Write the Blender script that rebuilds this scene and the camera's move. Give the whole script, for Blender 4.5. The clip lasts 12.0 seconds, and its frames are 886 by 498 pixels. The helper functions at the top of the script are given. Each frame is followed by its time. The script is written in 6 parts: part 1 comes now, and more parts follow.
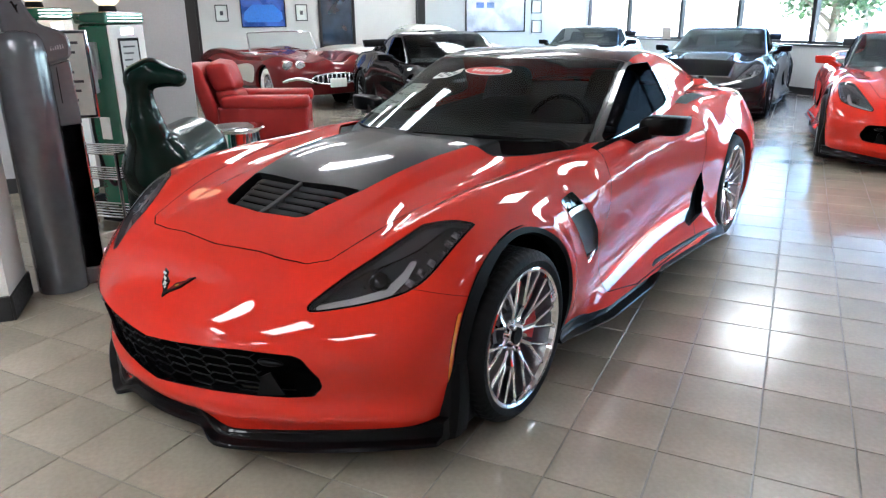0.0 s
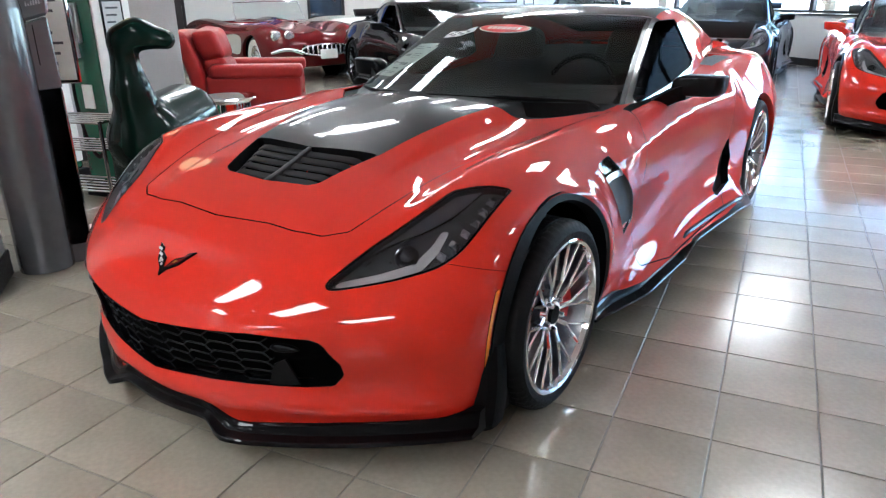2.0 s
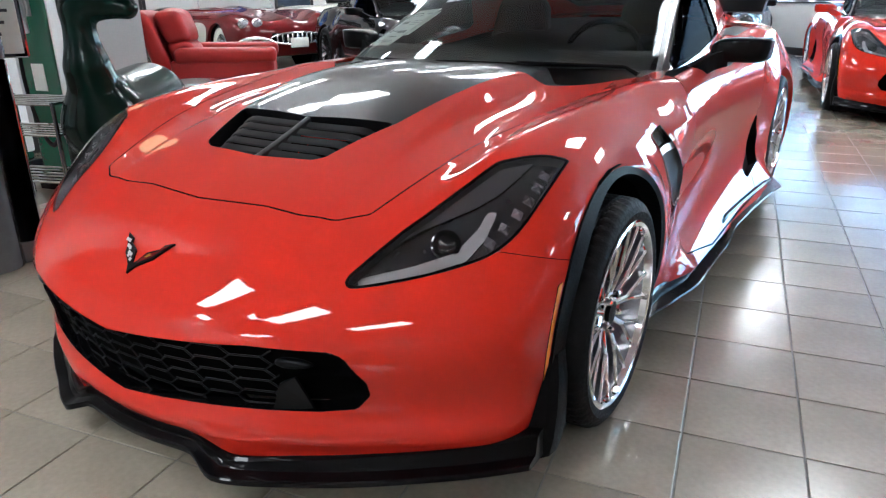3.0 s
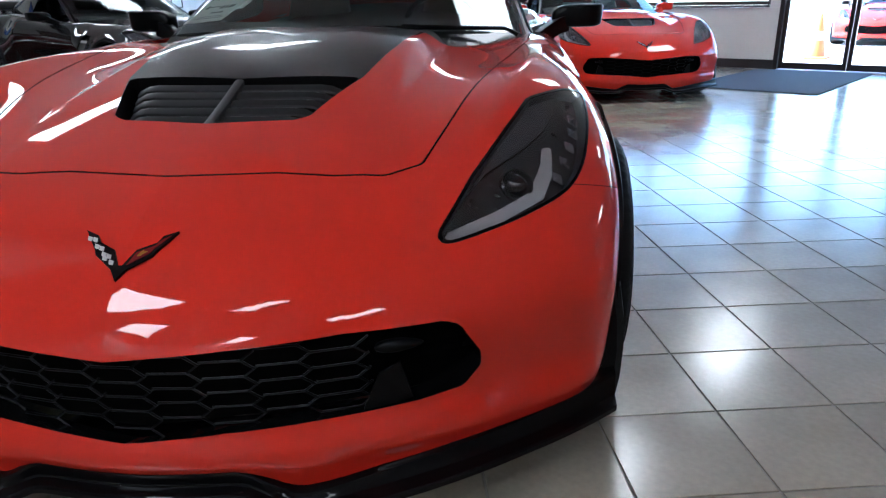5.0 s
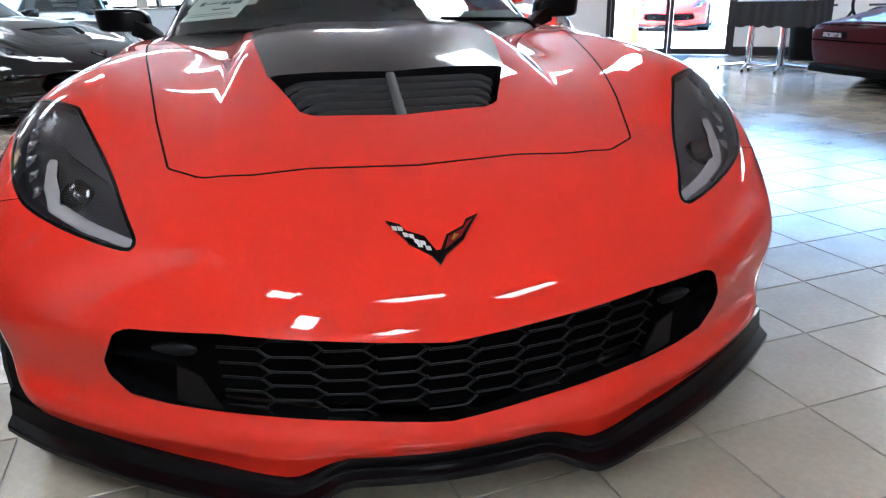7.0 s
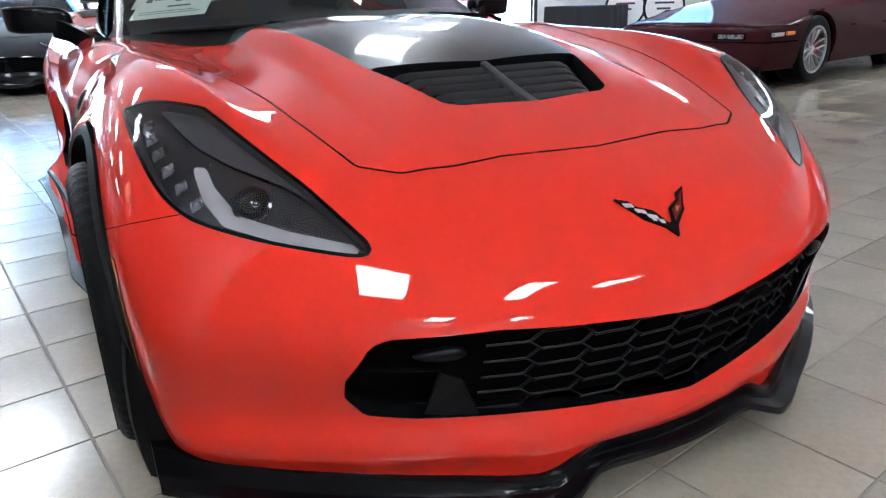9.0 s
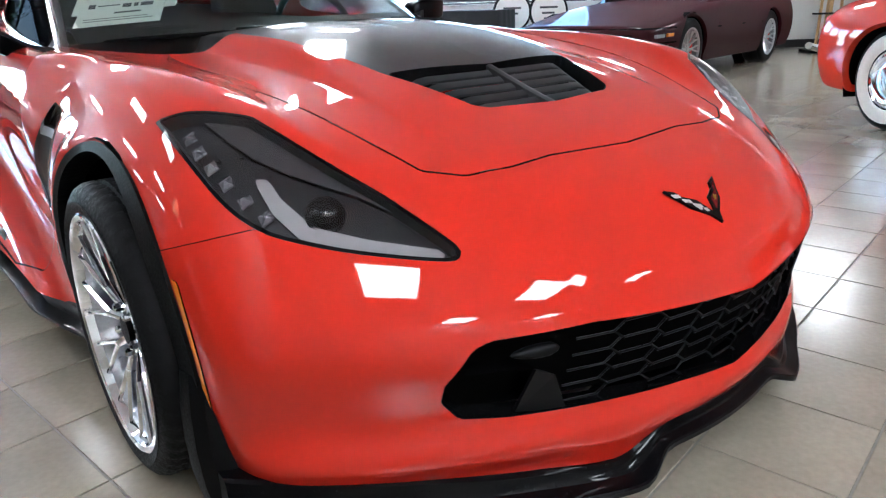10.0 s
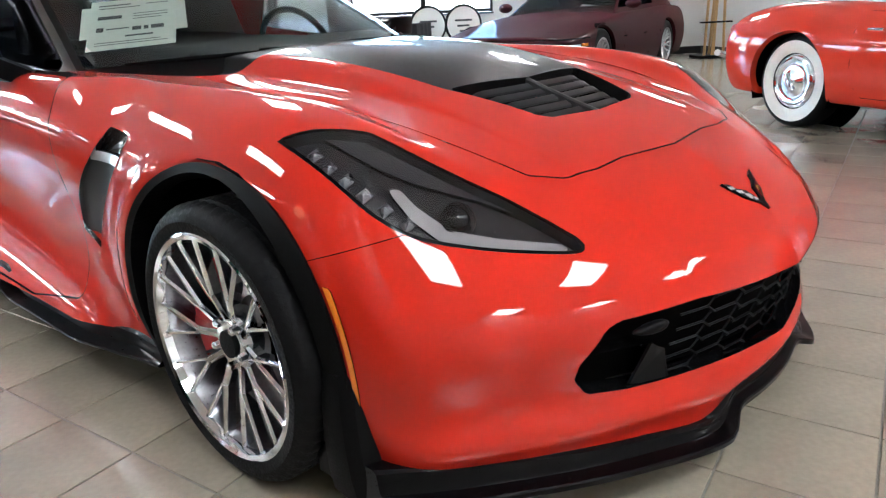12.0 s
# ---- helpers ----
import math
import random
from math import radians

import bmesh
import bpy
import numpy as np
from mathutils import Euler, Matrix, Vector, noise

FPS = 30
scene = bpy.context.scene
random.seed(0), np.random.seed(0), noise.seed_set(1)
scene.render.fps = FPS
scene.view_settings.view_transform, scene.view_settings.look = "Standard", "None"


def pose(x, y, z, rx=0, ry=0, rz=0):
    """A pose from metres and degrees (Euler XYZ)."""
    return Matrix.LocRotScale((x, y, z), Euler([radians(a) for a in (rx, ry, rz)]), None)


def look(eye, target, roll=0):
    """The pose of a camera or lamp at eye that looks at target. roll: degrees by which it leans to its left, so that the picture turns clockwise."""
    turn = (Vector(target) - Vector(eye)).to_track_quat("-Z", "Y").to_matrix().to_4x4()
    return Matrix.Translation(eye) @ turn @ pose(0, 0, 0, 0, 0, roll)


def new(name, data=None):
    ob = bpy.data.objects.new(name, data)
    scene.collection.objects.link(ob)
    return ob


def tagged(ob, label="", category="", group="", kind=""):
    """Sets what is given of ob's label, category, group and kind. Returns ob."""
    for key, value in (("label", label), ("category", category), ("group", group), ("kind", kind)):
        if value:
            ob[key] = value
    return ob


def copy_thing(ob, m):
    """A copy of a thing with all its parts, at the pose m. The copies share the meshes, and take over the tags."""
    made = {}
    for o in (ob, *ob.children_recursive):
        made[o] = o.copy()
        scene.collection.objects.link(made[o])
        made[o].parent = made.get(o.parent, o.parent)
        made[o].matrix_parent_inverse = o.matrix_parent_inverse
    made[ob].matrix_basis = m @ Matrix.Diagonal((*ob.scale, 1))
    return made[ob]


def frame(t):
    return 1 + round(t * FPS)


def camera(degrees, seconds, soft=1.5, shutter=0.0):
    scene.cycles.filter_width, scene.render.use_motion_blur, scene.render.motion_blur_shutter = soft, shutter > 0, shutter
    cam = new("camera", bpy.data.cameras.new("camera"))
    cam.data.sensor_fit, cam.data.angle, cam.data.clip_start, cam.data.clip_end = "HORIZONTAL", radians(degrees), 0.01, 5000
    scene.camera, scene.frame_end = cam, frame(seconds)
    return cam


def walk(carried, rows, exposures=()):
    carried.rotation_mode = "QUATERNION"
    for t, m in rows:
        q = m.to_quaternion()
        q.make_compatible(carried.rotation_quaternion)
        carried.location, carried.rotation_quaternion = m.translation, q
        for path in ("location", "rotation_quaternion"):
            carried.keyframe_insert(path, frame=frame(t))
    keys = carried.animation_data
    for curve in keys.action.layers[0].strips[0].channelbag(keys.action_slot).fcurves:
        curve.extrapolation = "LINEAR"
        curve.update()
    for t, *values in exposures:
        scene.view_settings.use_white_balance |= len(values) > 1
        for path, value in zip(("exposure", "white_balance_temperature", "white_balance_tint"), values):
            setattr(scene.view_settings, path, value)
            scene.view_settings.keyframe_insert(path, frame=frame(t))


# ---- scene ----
cam = camera(65.1, 12.0, 1.3)
PATH = [
    (0, (2.016, -2.011, 1.394), (0.906, -0.471, 0.765), -0.6),
    (0.5, (2.018, -2.007, 1.377), (0.906, -0.465, 0.755), -0.7),
    (1, (2.0, -1.996, 1.381), (0.896, -0.464, 0.722), -0.8),
    (1.5, (1.922, -1.949, 1.34), (0.837, -0.414, 0.657), -0.7),
    (2, (1.771, -1.9, 1.294), (0.703, -0.357, 0.604), -0.7),
    (2.5, (1.604, -1.818, 1.221), (0.536, -0.281, 0.518), -0.7),
    (3, (1.418, -1.701, 1.134), (0.428, -0.109, 0.436), -0.7),
    (3.5, (1.252, -1.685, 1.095), (0.407, -0.018, 0.383), -0.5),
    (3.7, (1.174, -1.716, 1.063), (0.413, -0.003, 0.366), -0.4),
    (5.3, (0.531, -1.881, 0.949), (0.45, 0.003, 0.285), -1.2),
    (5.5, (0.452, -1.91, 0.95), (0.42, -0.025, 0.284), -1.4),
    (6, (0.218, -1.916, 0.945), (0.271, -0.033, 0.272), -1.4),
    (6.5, (0.012, -1.902, 0.952), (0.169, -0.026, 0.276), -1.6),
    (7, (-0.191, -1.919, 0.962), (0.137, -0.069, 0.278), -1.7),
    (7.2, (-0.279, -1.889, 0.962), (0.096, -0.048, 0.277), -1.8),
    (8.8, (-0.871, -1.692, 0.94), (0.002, -0.028, 0.257), -1.6),
    (9, (-0.926, -1.649, 0.936), (-0.036, 0.008, 0.258), -1.7),
    (9.5, (-1.103, -1.572, 0.945), (-0.04, -0.017, 0.273), -1.7),
    (10, (-1.209, -1.469, 0.943), (-0.033, 0.002, 0.268), -1.9),
    (10.5, (-1.278, -1.347, 0.921), (-0.067, 0.095, 0.249), -2.2),
    (11, (-1.38, -1.3, 0.932), (-0.098, 0.086, 0.27), -2.3),
    (11.5, (-1.511, -1.274, 0.957), (-0.152, 0.036, 0.294), -2.5),
    (12, (-1.58, -1.285, 0.977), (-0.192, -0.002, 0.322), -2.6),
]
BASE = 4.30
walk(cam, [(t, look(eye, target, roll)) for t, eye, target, roll in PATH], [(0, BASE + 0.34, 5370, 10), (2, BASE + 0.36, 5320, 10), (3.5, BASE + 0.33, 5270, 10), (5.4, BASE - 0.47, 5050, 10), (6.0, BASE + 0.16, 5170, 10), (6.5, BASE + 0.31, 5170, 10), (7.2, BASE + 0.38, 5200, 10), (9.0, BASE + 0.48, 5140, 10), (10.5, BASE + 0.45, 5280, 10), (11, BASE + 0.31, 5330, 10), (11.5, BASE + 0.44, 5400, 10), (12, BASE + 0.51, 5460, 10)])

# ---- light ----
LAMP_GLOW = 1.4
w = bpy.data.worlds.new("sky")
scene.world = w
w.use_nodes = True
sky = w.node_tree.nodes.new("ShaderNodeTexSky")
sky.sky_type, sky.sun_disc = "NISHITA", False
sky.sun_elevation, sky.sun_rotation = radians(52.5), radians(293)
w.node_tree.links.new(sky.outputs[0], w.node_tree.nodes["Background"].inputs[0])
w.node_tree.nodes["Background"].inputs[1].default_value = 0.15
sun_data = bpy.data.lights.new("sun", "SUN")
sun_data.energy, sun_data.angle, sun_data.color = 5.0, radians(0.5), (1.0, 0.96, 0.90)
sun = new("sun", sun_data)
sun.matrix_basis = look((0, 0, 24), (16.9, -7.3, 0))

# ---- materials ----
def material(name, color, rough=0.5, metal=0.0, coat=0.0, coat_rough=0.03, grain=0.0, scale=40.0, bump=0.0, spec=0.5, stain=0.0, stain_scale=2.0):
    """A surface with fine grain and larger stains in its colour and gloss, and a fine relief."""
    m = bpy.data.materials.new(name)
    m.use_nodes = True
    nt = m.node_tree
    b = nt.nodes["Principled BSDF"]
    b.inputs["Base Color"].default_value = (*color, 1)
    b.inputs["Roughness"].default_value, b.inputs["Metallic"].default_value = rough, metal
    b.inputs["Coat Weight"].default_value, b.inputs["Coat Roughness"].default_value = coat, coat_rough
    b.inputs["Specular IOR Level"].default_value = spec
    if grain or bump or stain:
        co = nt.nodes.new("ShaderNodeTexCoord")
        n1, n2 = nt.nodes.new("ShaderNodeTexNoise"), nt.nodes.new("ShaderNodeTexNoise")
        n1.inputs["Scale"].default_value, n1.inputs["Detail"].default_value = scale, 6
        n2.inputs["Scale"].default_value, n2.inputs["Detail"].default_value = stain_scale, 4
        for n in (n1, n2):
            nt.links.new(co.outputs["Object"], n.inputs["Vector"])
        r1, r2 = nt.nodes.new("ShaderNodeMapRange"), nt.nodes.new("ShaderNodeMapRange")
        for r, n, a in ((r1, n1, grain), (r2, n2, stain)):
            r.inputs["From Min"].default_value, r.inputs["From Max"].default_value = 0.3, 0.7
            r.inputs["To Min"].default_value, r.inputs["To Max"].default_value = 1 - a, 1 + a
            nt.links.new(n.outputs["Fac"], r.inputs["Value"])
        mul = nt.nodes.new("ShaderNodeMath")
        mul.operation = "MULTIPLY"
        nt.links.new(r1.outputs[0], mul.inputs[0]), nt.links.new(r2.outputs[0], mul.inputs[1])
        mix = nt.nodes.new("ShaderNodeVectorMath")
        mix.operation = "SCALE"
        mix.inputs[0].default_value = color
        nt.links.new(mul.outputs[0], mix.inputs["Scale"])
        nt.links.new(mix.outputs[0], b.inputs["Base Color"])
        ro = nt.nodes.new("ShaderNodeMath")
        ro.operation = "MULTIPLY"
        ro.inputs[1].default_value = rough
        nt.links.new(mul.outputs[0], ro.inputs[0]), nt.links.new(ro.outputs[0], b.inputs["Roughness"])
        if bump:
            bp = nt.nodes.new("ShaderNodeBump")
            bp.inputs["Strength"].default_value, bp.inputs["Distance"].default_value = bump, 0.004
            nt.links.new(n1.outputs["Fac"], bp.inputs["Height"]), nt.links.new(bp.outputs[0], b.inputs["Normal"])
    return m


def glass(name, tint, ior=1.45, gloss=(1, 1, 1)):
    """A thin pane: tinted see-through with a clear reflection that grows at grazing angles."""
    m = bpy.data.materials.new(name)
    m.use_nodes = True
    nt = m.node_tree
    nt.nodes.remove(nt.nodes["Principled BSDF"])
    tr, gl, mx, lw, pw, mr = (nt.nodes.new("ShaderNode" + k) for k in ("BsdfTransparent", "BsdfGlossy", "MixShader", "LayerWeight", "Math", "MapRange"))
    tr.inputs[0].default_value, gl.inputs[0].default_value = (*tint, 1), (*gloss, 1)
    gl.inputs["Roughness"].default_value, lw.inputs["Blend"].default_value = 0.01, 0.5
    pw.operation, pw.inputs[1].default_value = "POWER", 4.5
    mr.inputs["To Min"].default_value, mr.inputs["To Max"].default_value = ((ior - 1) / (ior + 1)) ** 2, 1.0
    nt.links.new(lw.outputs["Facing"], pw.inputs[0]), nt.links.new(pw.outputs[0], mr.inputs["Value"])
    nt.links.new(mr.outputs[0], mx.inputs[0]), nt.links.new(tr.outputs[0], mx.inputs[1]), nt.links.new(gl.outputs[0], mx.inputs[2])
    nt.links.new(mx.outputs[0], nt.nodes["Material Output"].inputs[0])
    return m


def glow(name, color, strength):
    m = bpy.data.materials.new(name)
    m.use_nodes = True
    b = m.node_tree.nodes["Principled BSDF"]
    b.inputs["Base Color"].default_value = (*color, 1)
    b.inputs["Emission Color"].default_value, b.inputs["Emission Strength"].default_value = (*color, 1), strength
    return m


def paint(name, color, coat=0.8):
    return material(name, color, 0.55, 0.0, coat, 0.02, grain=0.02, scale=900, stain=0.02, stain_scale=1.5, spec=0.03)


M_RED = paint("red_car_paint", (0.455, 0.0165, 0.0060))
M_BLACK_PAINT = paint("black_car_paint", (0.002, 0.002, 0.0025))
M_GREY_PAINT = paint("grey_car_paint", (0.008, 0.008, 0.010))
M_MAROON = paint("maroon_car_paint", (0.034, 0.006, 0.009), 0.22)
M_OLD_RED = paint("old_red_paint", (0.58, 0.035, 0.012))
M_DARK_RED = paint("dark_red_paint", (0.105, 0.005, 0.007))
M_CREAM = paint("cream_white_paint", (0.52, 0.50, 0.45))
M_GLOSS_BLACK = material("gloss_black", (0.0015, 0.0015, 0.002), 0.3, spec=0.04, coat=0.22, coat_rough=0.03, grain=0.1, scale=300)
M_CARBON = material("dark_hood_panel", (0.006, 0.006, 0.0065), 0.35, spec=0.06, coat=0.6, coat_rough=0.05, grain=0.25, scale=500)
M_PLASTIC = material("black_plastic", (0.004, 0.004, 0.0043), 0.5, spec=0.06, grain=0.2, scale=220, bump=0.12, stain=0.1)
M_LAMP_COVER = material("lamp_cover_grey", (0.036, 0.036, 0.039), 0.3, grain=0.06, scale=150)
M_TRIM_BLACK = material("polished_black_trim", (0.003, 0.003, 0.0035), 0.2, coat=0.9, coat_rough=0.05, spec=0.1, grain=0.1)
M_SKIRT = material("gloss_black_skirt", (0.003, 0.003, 0.0035), 0.3, coat=0.42, coat_rough=0.03, spec=0.05, grain=0.1)
M_LOUVRE = material("louvre_black", (0.016, 0.016, 0.017), 0.32, spec=0.25, grain=0.1, scale=200)
M_VENT_PLATE = material("dark_satin_plate", (0.03, 0.03, 0.031), 0.5, spec=0.25, grain=0.1, scale=200)
M_GRILLE = material("grille_black", (0.003, 0.003, 0.0035), 0.4, spec=0.1, grain=0.2, scale=200)
M_GAP = material("panel_gap_black", (0.002, 0.002, 0.002), 0.9, spec=0.02)
M_RUBBER = material("tyre_rubber", (0.006, 0.006, 0.0065), 0.6, spec=0.1, grain=0.3, scale=150, bump=0.25, stain=0.15)
M_CHROME = material("polished_chrome", (0.80, 0.81, 0.84), 0.05, 1.0, grain=0.04, scale=60)
M_SATIN = material("satin_silver", (0.52, 0.53, 0.55), 0.3, 1.0, grain=0.08, scale=120)
M_BARREL = material("brushed_wheel_barrel", (0.27, 0.27, 0.285), 0.3, 1.0, grain=0.1, scale=120)
M_IRON = material("brake_iron", (0.40, 0.38, 0.36), 0.38, 1.0, grain=0.2, scale=90)
M_CALIPER = material("red_caliper", (0.60, 0.012, 0.010), 0.35, coat=0.5, grain=0.1)
M_AMBER = material("amber_lens", (0.80, 0.20, 0.012), 0.2, coat=1.0, grain=0.05)
M_LENS = glass("headlight_lens", (0.80, 0.80, 0.82), 1.5)
M_WINDSCREEN = glass("windscreen_glass", (0.68, 0.74, 0.72), 1.5, (0.46, 0.49, 0.49))
M_SIDE_GLASS = glass("dark_side_glass", (0.05, 0.05, 0.055), 1.45, (0.014, 0.014, 0.016))
M_CLEAR = glass("clear_glass", (0.86, 0.90, 0.89), 1.45)
M_LAMP_GREY = material("headlight_housing", (0.010, 0.010, 0.012), 0.3, grain=0.1)
M_LAMP_SILVER = material("lamp_reflector", (0.22, 0.22, 0.235), 0.28, 0.6, grain=0.1)
M_LAMP_WHITE = material("light_guide", (0.34, 0.33, 0.335), 0.25, coat=0.6, grain=0.05)
M_INTERIOR = material("black_cabin_leather", (0.030, 0.029, 0.030), 0.55, spec=0.1, grain=0.2, scale=120, bump=0.2)
M_WHITE = material("white_paint", (0.78, 0.77, 0.75), 0.5, grain=0.03, scale=60, stain=0.04)
M_PAPER = material("printed_paper", (0.72, 0.74, 0.70), 0.7, grain=0.03, stain=0.03)
M_INK = material("dark_print", (0.05, 0.05, 0.06), 0.6)
M_STICKER_RED = material("red_sticker", (0.62, 0.03, 0.03), 0.35, grain=0.05)
M_STICKER_GREY = material("grey_sticker", (0.45, 0.45, 0.46), 0.4, grain=0.05)
M_GOLD = material("gold_badge", (0.75, 0.42, 0.06), 0.25, 0.7)
M_WHITEWALL = material("whitewall_rubber", (0.74, 0.72, 0.68), 0.5, grain=0.04, stain=0.05)


# ---- building helpers ----
def empty(name, label, category, m=None, group="", kind=""):
    ob = tagged(new(name), label, category, group, kind)
    ob.empty_display_size = 0.1
    if m is not None:
        ob.matrix_basis = m
    return ob


def link(name, me, mat, parent=None, label=""):
    if mat is not None and not me.materials:
        me.materials.append(mat)
    ob = new(name, me)
    if parent is not None:
        ob.parent = parent
    return tagged(ob, label)


def part(name, bm, mat, parent=None, label="", smooth=None):
    """Links a bmesh as one mesh object under its thing; smooth: angle up to which edges are rounded off in shading."""
    bm.normal_update()
    me = bpy.data.meshes.new(name)
    if smooth is not None:
        for f in bm.faces:
            f.smooth = True
        for e in bm.edges:
            if len(e.link_faces) == 2 and e.calc_face_angle(0) > radians(smooth):
                e.smooth = False
    bm.to_mesh(me)
    bm.free()
    return link(name, me, mat, parent, label)


def box(x0, x1, y0, y1, z0, z1, bevel=0.0, seg=1, bm=None):
    bm = bm or bmesh.new()
    r = bmesh.ops.create_cube(bm, size=1)
    for v in r["verts"]:
        v.co = Vector(((x0 + x1) / 2 + v.co.x * (x1 - x0), (y0 + y1) / 2 + v.co.y * (y1 - y0), (z0 + z1) / 2 + v.co.z * (z1 - z0)))
    if bevel:
        vs = set(r["verts"])
        bmesh.ops.bevel(bm, geom=[e for e in bm.edges if e.verts[0] in vs and e.verts[1] in vs], offset=bevel, segments=seg, profile=0.6, affect="EDGES")
    return bm


def moved(bm, m):
    bmesh.ops.transform(bm, matrix=m, verts=bm.verts)
    return bm


def lathe(profile, steps=48, axis="x", bm=None, closed=False):
    """A turned body: profile rows of (along the axis, radius)."""
    bm = bm or bmesh.new()
    rings = []
    for k in range(steps):
        a = 2 * math.pi * k / steps
        c, s = math.cos(a), math.sin(a)
        rings.append([bm.verts.new({"x": (h, r * c, r * s), "z": (r * c, r * s, h), "y": (r * c, h, r * s)}[axis]) for h, r in profile])
    n = len(profile)
    for k in range(steps):
        p, q = rings[k], rings[(k + 1) % steps]
        for i in range(n if closed else n - 1):
            bm.faces.new((p[i], p[(i + 1) % n], q[(i + 1) % n], q[i]))
    bmesh.ops.remove_doubles(bm, verts=bm.verts, dist=1e-5)
    bmesh.ops.recalc_face_normals(bm, faces=bm.faces)
    return bm


def tube(points, r, sides=8, bm=None, cap=True):
    """A round bar along points; r: one radius or one for each point."""
    bm = bm or bmesh.new()
    pts = [Vector(p) for p in points]
    rs = r if isinstance(r, (list, tuple)) else [r] * len(pts)
    up = Vector((0, 0, 1))
    rings = []
    for i, p in enumerate(pts):
        d = (pts[min(i + 1, len(pts) - 1)] - pts[max(i - 1, 0)]).normalized()
        a = d.cross(up if abs(d.z) < 0.95 else Vector((1, 0, 0))).normalized()
        b = d.cross(a)
        rings.append([bm.verts.new(p + rs[i] * (a * math.cos(2 * math.pi * k / sides) + b * math.sin(2 * math.pi * k / sides))) for k in range(sides)])
    for p, q in zip(rings, rings[1:]):
        for k in range(sides):
            bm.faces.new((p[k], p[(k + 1) % sides], q[(k + 1) % sides], q[k]))
    if cap:
        bm.faces.new(rings[0][::-1]), bm.faces.new(rings[-1])
    bmesh.ops.recalc_face_normals(bm, faces=bm.faces)
    return bm


def prism(outline, m, depth, bm=None, bevel=0.0):
    """A flat plate: outline in its own x and y, thickened along z, laid at the pose m."""
    own = bmesh.new()
    lo = [own.verts.new((x, y, 0)) for x, y in outline]
    hi = [own.verts.new((x, y, depth)) for x, y in outline]
    own.faces.new(lo[::-1]), own.faces.new(hi)
    n = len(lo)
    for i in range(n):
        own.faces.new((lo[i], lo[(i + 1) % n], hi[(i + 1) % n], hi[i]))
    bmesh.ops.recalc_face_normals(own, faces=own.faces)
    if bevel:
        bmesh.ops.bevel(own, geom=[e for e in own.edges], offset=bevel, segments=1, affect="EDGES")
    bmesh.ops.transform(own, matrix=m, verts=own.verts)
    if bm is None:
        return own
    tmp = bpy.data.meshes.new("tmp")
    own.to_mesh(tmp), own.free()
    bm.from_mesh(tmp)
    bpy.data.meshes.remove(tmp)
    return bm


def ball(r, m=None, u=16, v=10, bm=None):
    bm = bm or bmesh.new()
    bmesh.ops.create_uvsphere(bm, u_segments=u, v_segments=v, radius=r, matrix=m or Matrix())
    return bm


# ---- smooth shells ----
def spline(t, ts, vs):
    """A natural cubic through (ts, vs), straight beyond its ends."""
    ts, vs = np.asarray(ts, float), np.asarray(vs, float)
    n = len(ts)
    h = np.diff(ts)
    a = np.eye(n)
    b = np.zeros(n)
    for i in range(1, n - 1):
        a[i, i - 1 : i + 2] = h[i - 1], 2 * (h[i - 1] + h[i]), h[i]
        b[i] = 6 * ((vs[i + 1] - vs[i]) / h[i] - (vs[i] - vs[i - 1]) / h[i - 1])
    s = np.linalg.solve(a, b)
    k = np.clip(np.searchsorted(ts, t) - 1, 0, n - 2)
    tc = np.clip(t, ts[0], ts[-1])
    p, q, d = ts[k + 1] - tc, tc - ts[k], h[k]
    out = s[k] * p**3 / (6 * d) + s[k + 1] * q**3 / (6 * d) + (vs[k] / d - s[k] * d / 6) * p + (vs[k + 1] / d - s[k + 1] * d / 6) * q
    lo = (vs[1] - vs[0]) / h[0] - h[0] * s[1] / 6
    hi = (vs[-1] - vs[-2]) / h[-1] + h[-1] * s[-2] / 6
    return out + np.where(t < ts[0], (t - ts[0]) * lo, 0) + np.where(t > ts[-1], (t - ts[-1]) * hi, 0)


def sheet(x, y, xs, ys, zs):
    """A smooth sheet through a coarse net of heights, rows along ys."""
    zs = np.asarray(zs, float)
    cols = np.stack([spline(y, ys, zs[:, j]) for j in range(len(xs))], -1)
    xs = np.asarray(xs, float)
    basis = np.stack([spline(x, xs, np.eye(len(xs))[j]) for j in range(len(xs))], -1)
    return (cols * basis).sum(-1)


def smax(a, b, k):
    h = np.maximum(k - np.abs(a - b), 0) / k
    return np.maximum(a, b) + h**3 * k / 6


def smin(a, b, k):
    return -smax(-a, -b, k)


def bump(t, c, w):
    """A smooth hump of height 1 round c, w wide to each side."""
    u = np.clip(np.abs(t - c) / w, 0, 1)
    return (1 - u * u) ** 2


def step(t, a, b):
    u = np.clip((t - a) / (b - a), 0, 1)
    return u * u * (3 - 2 * u)


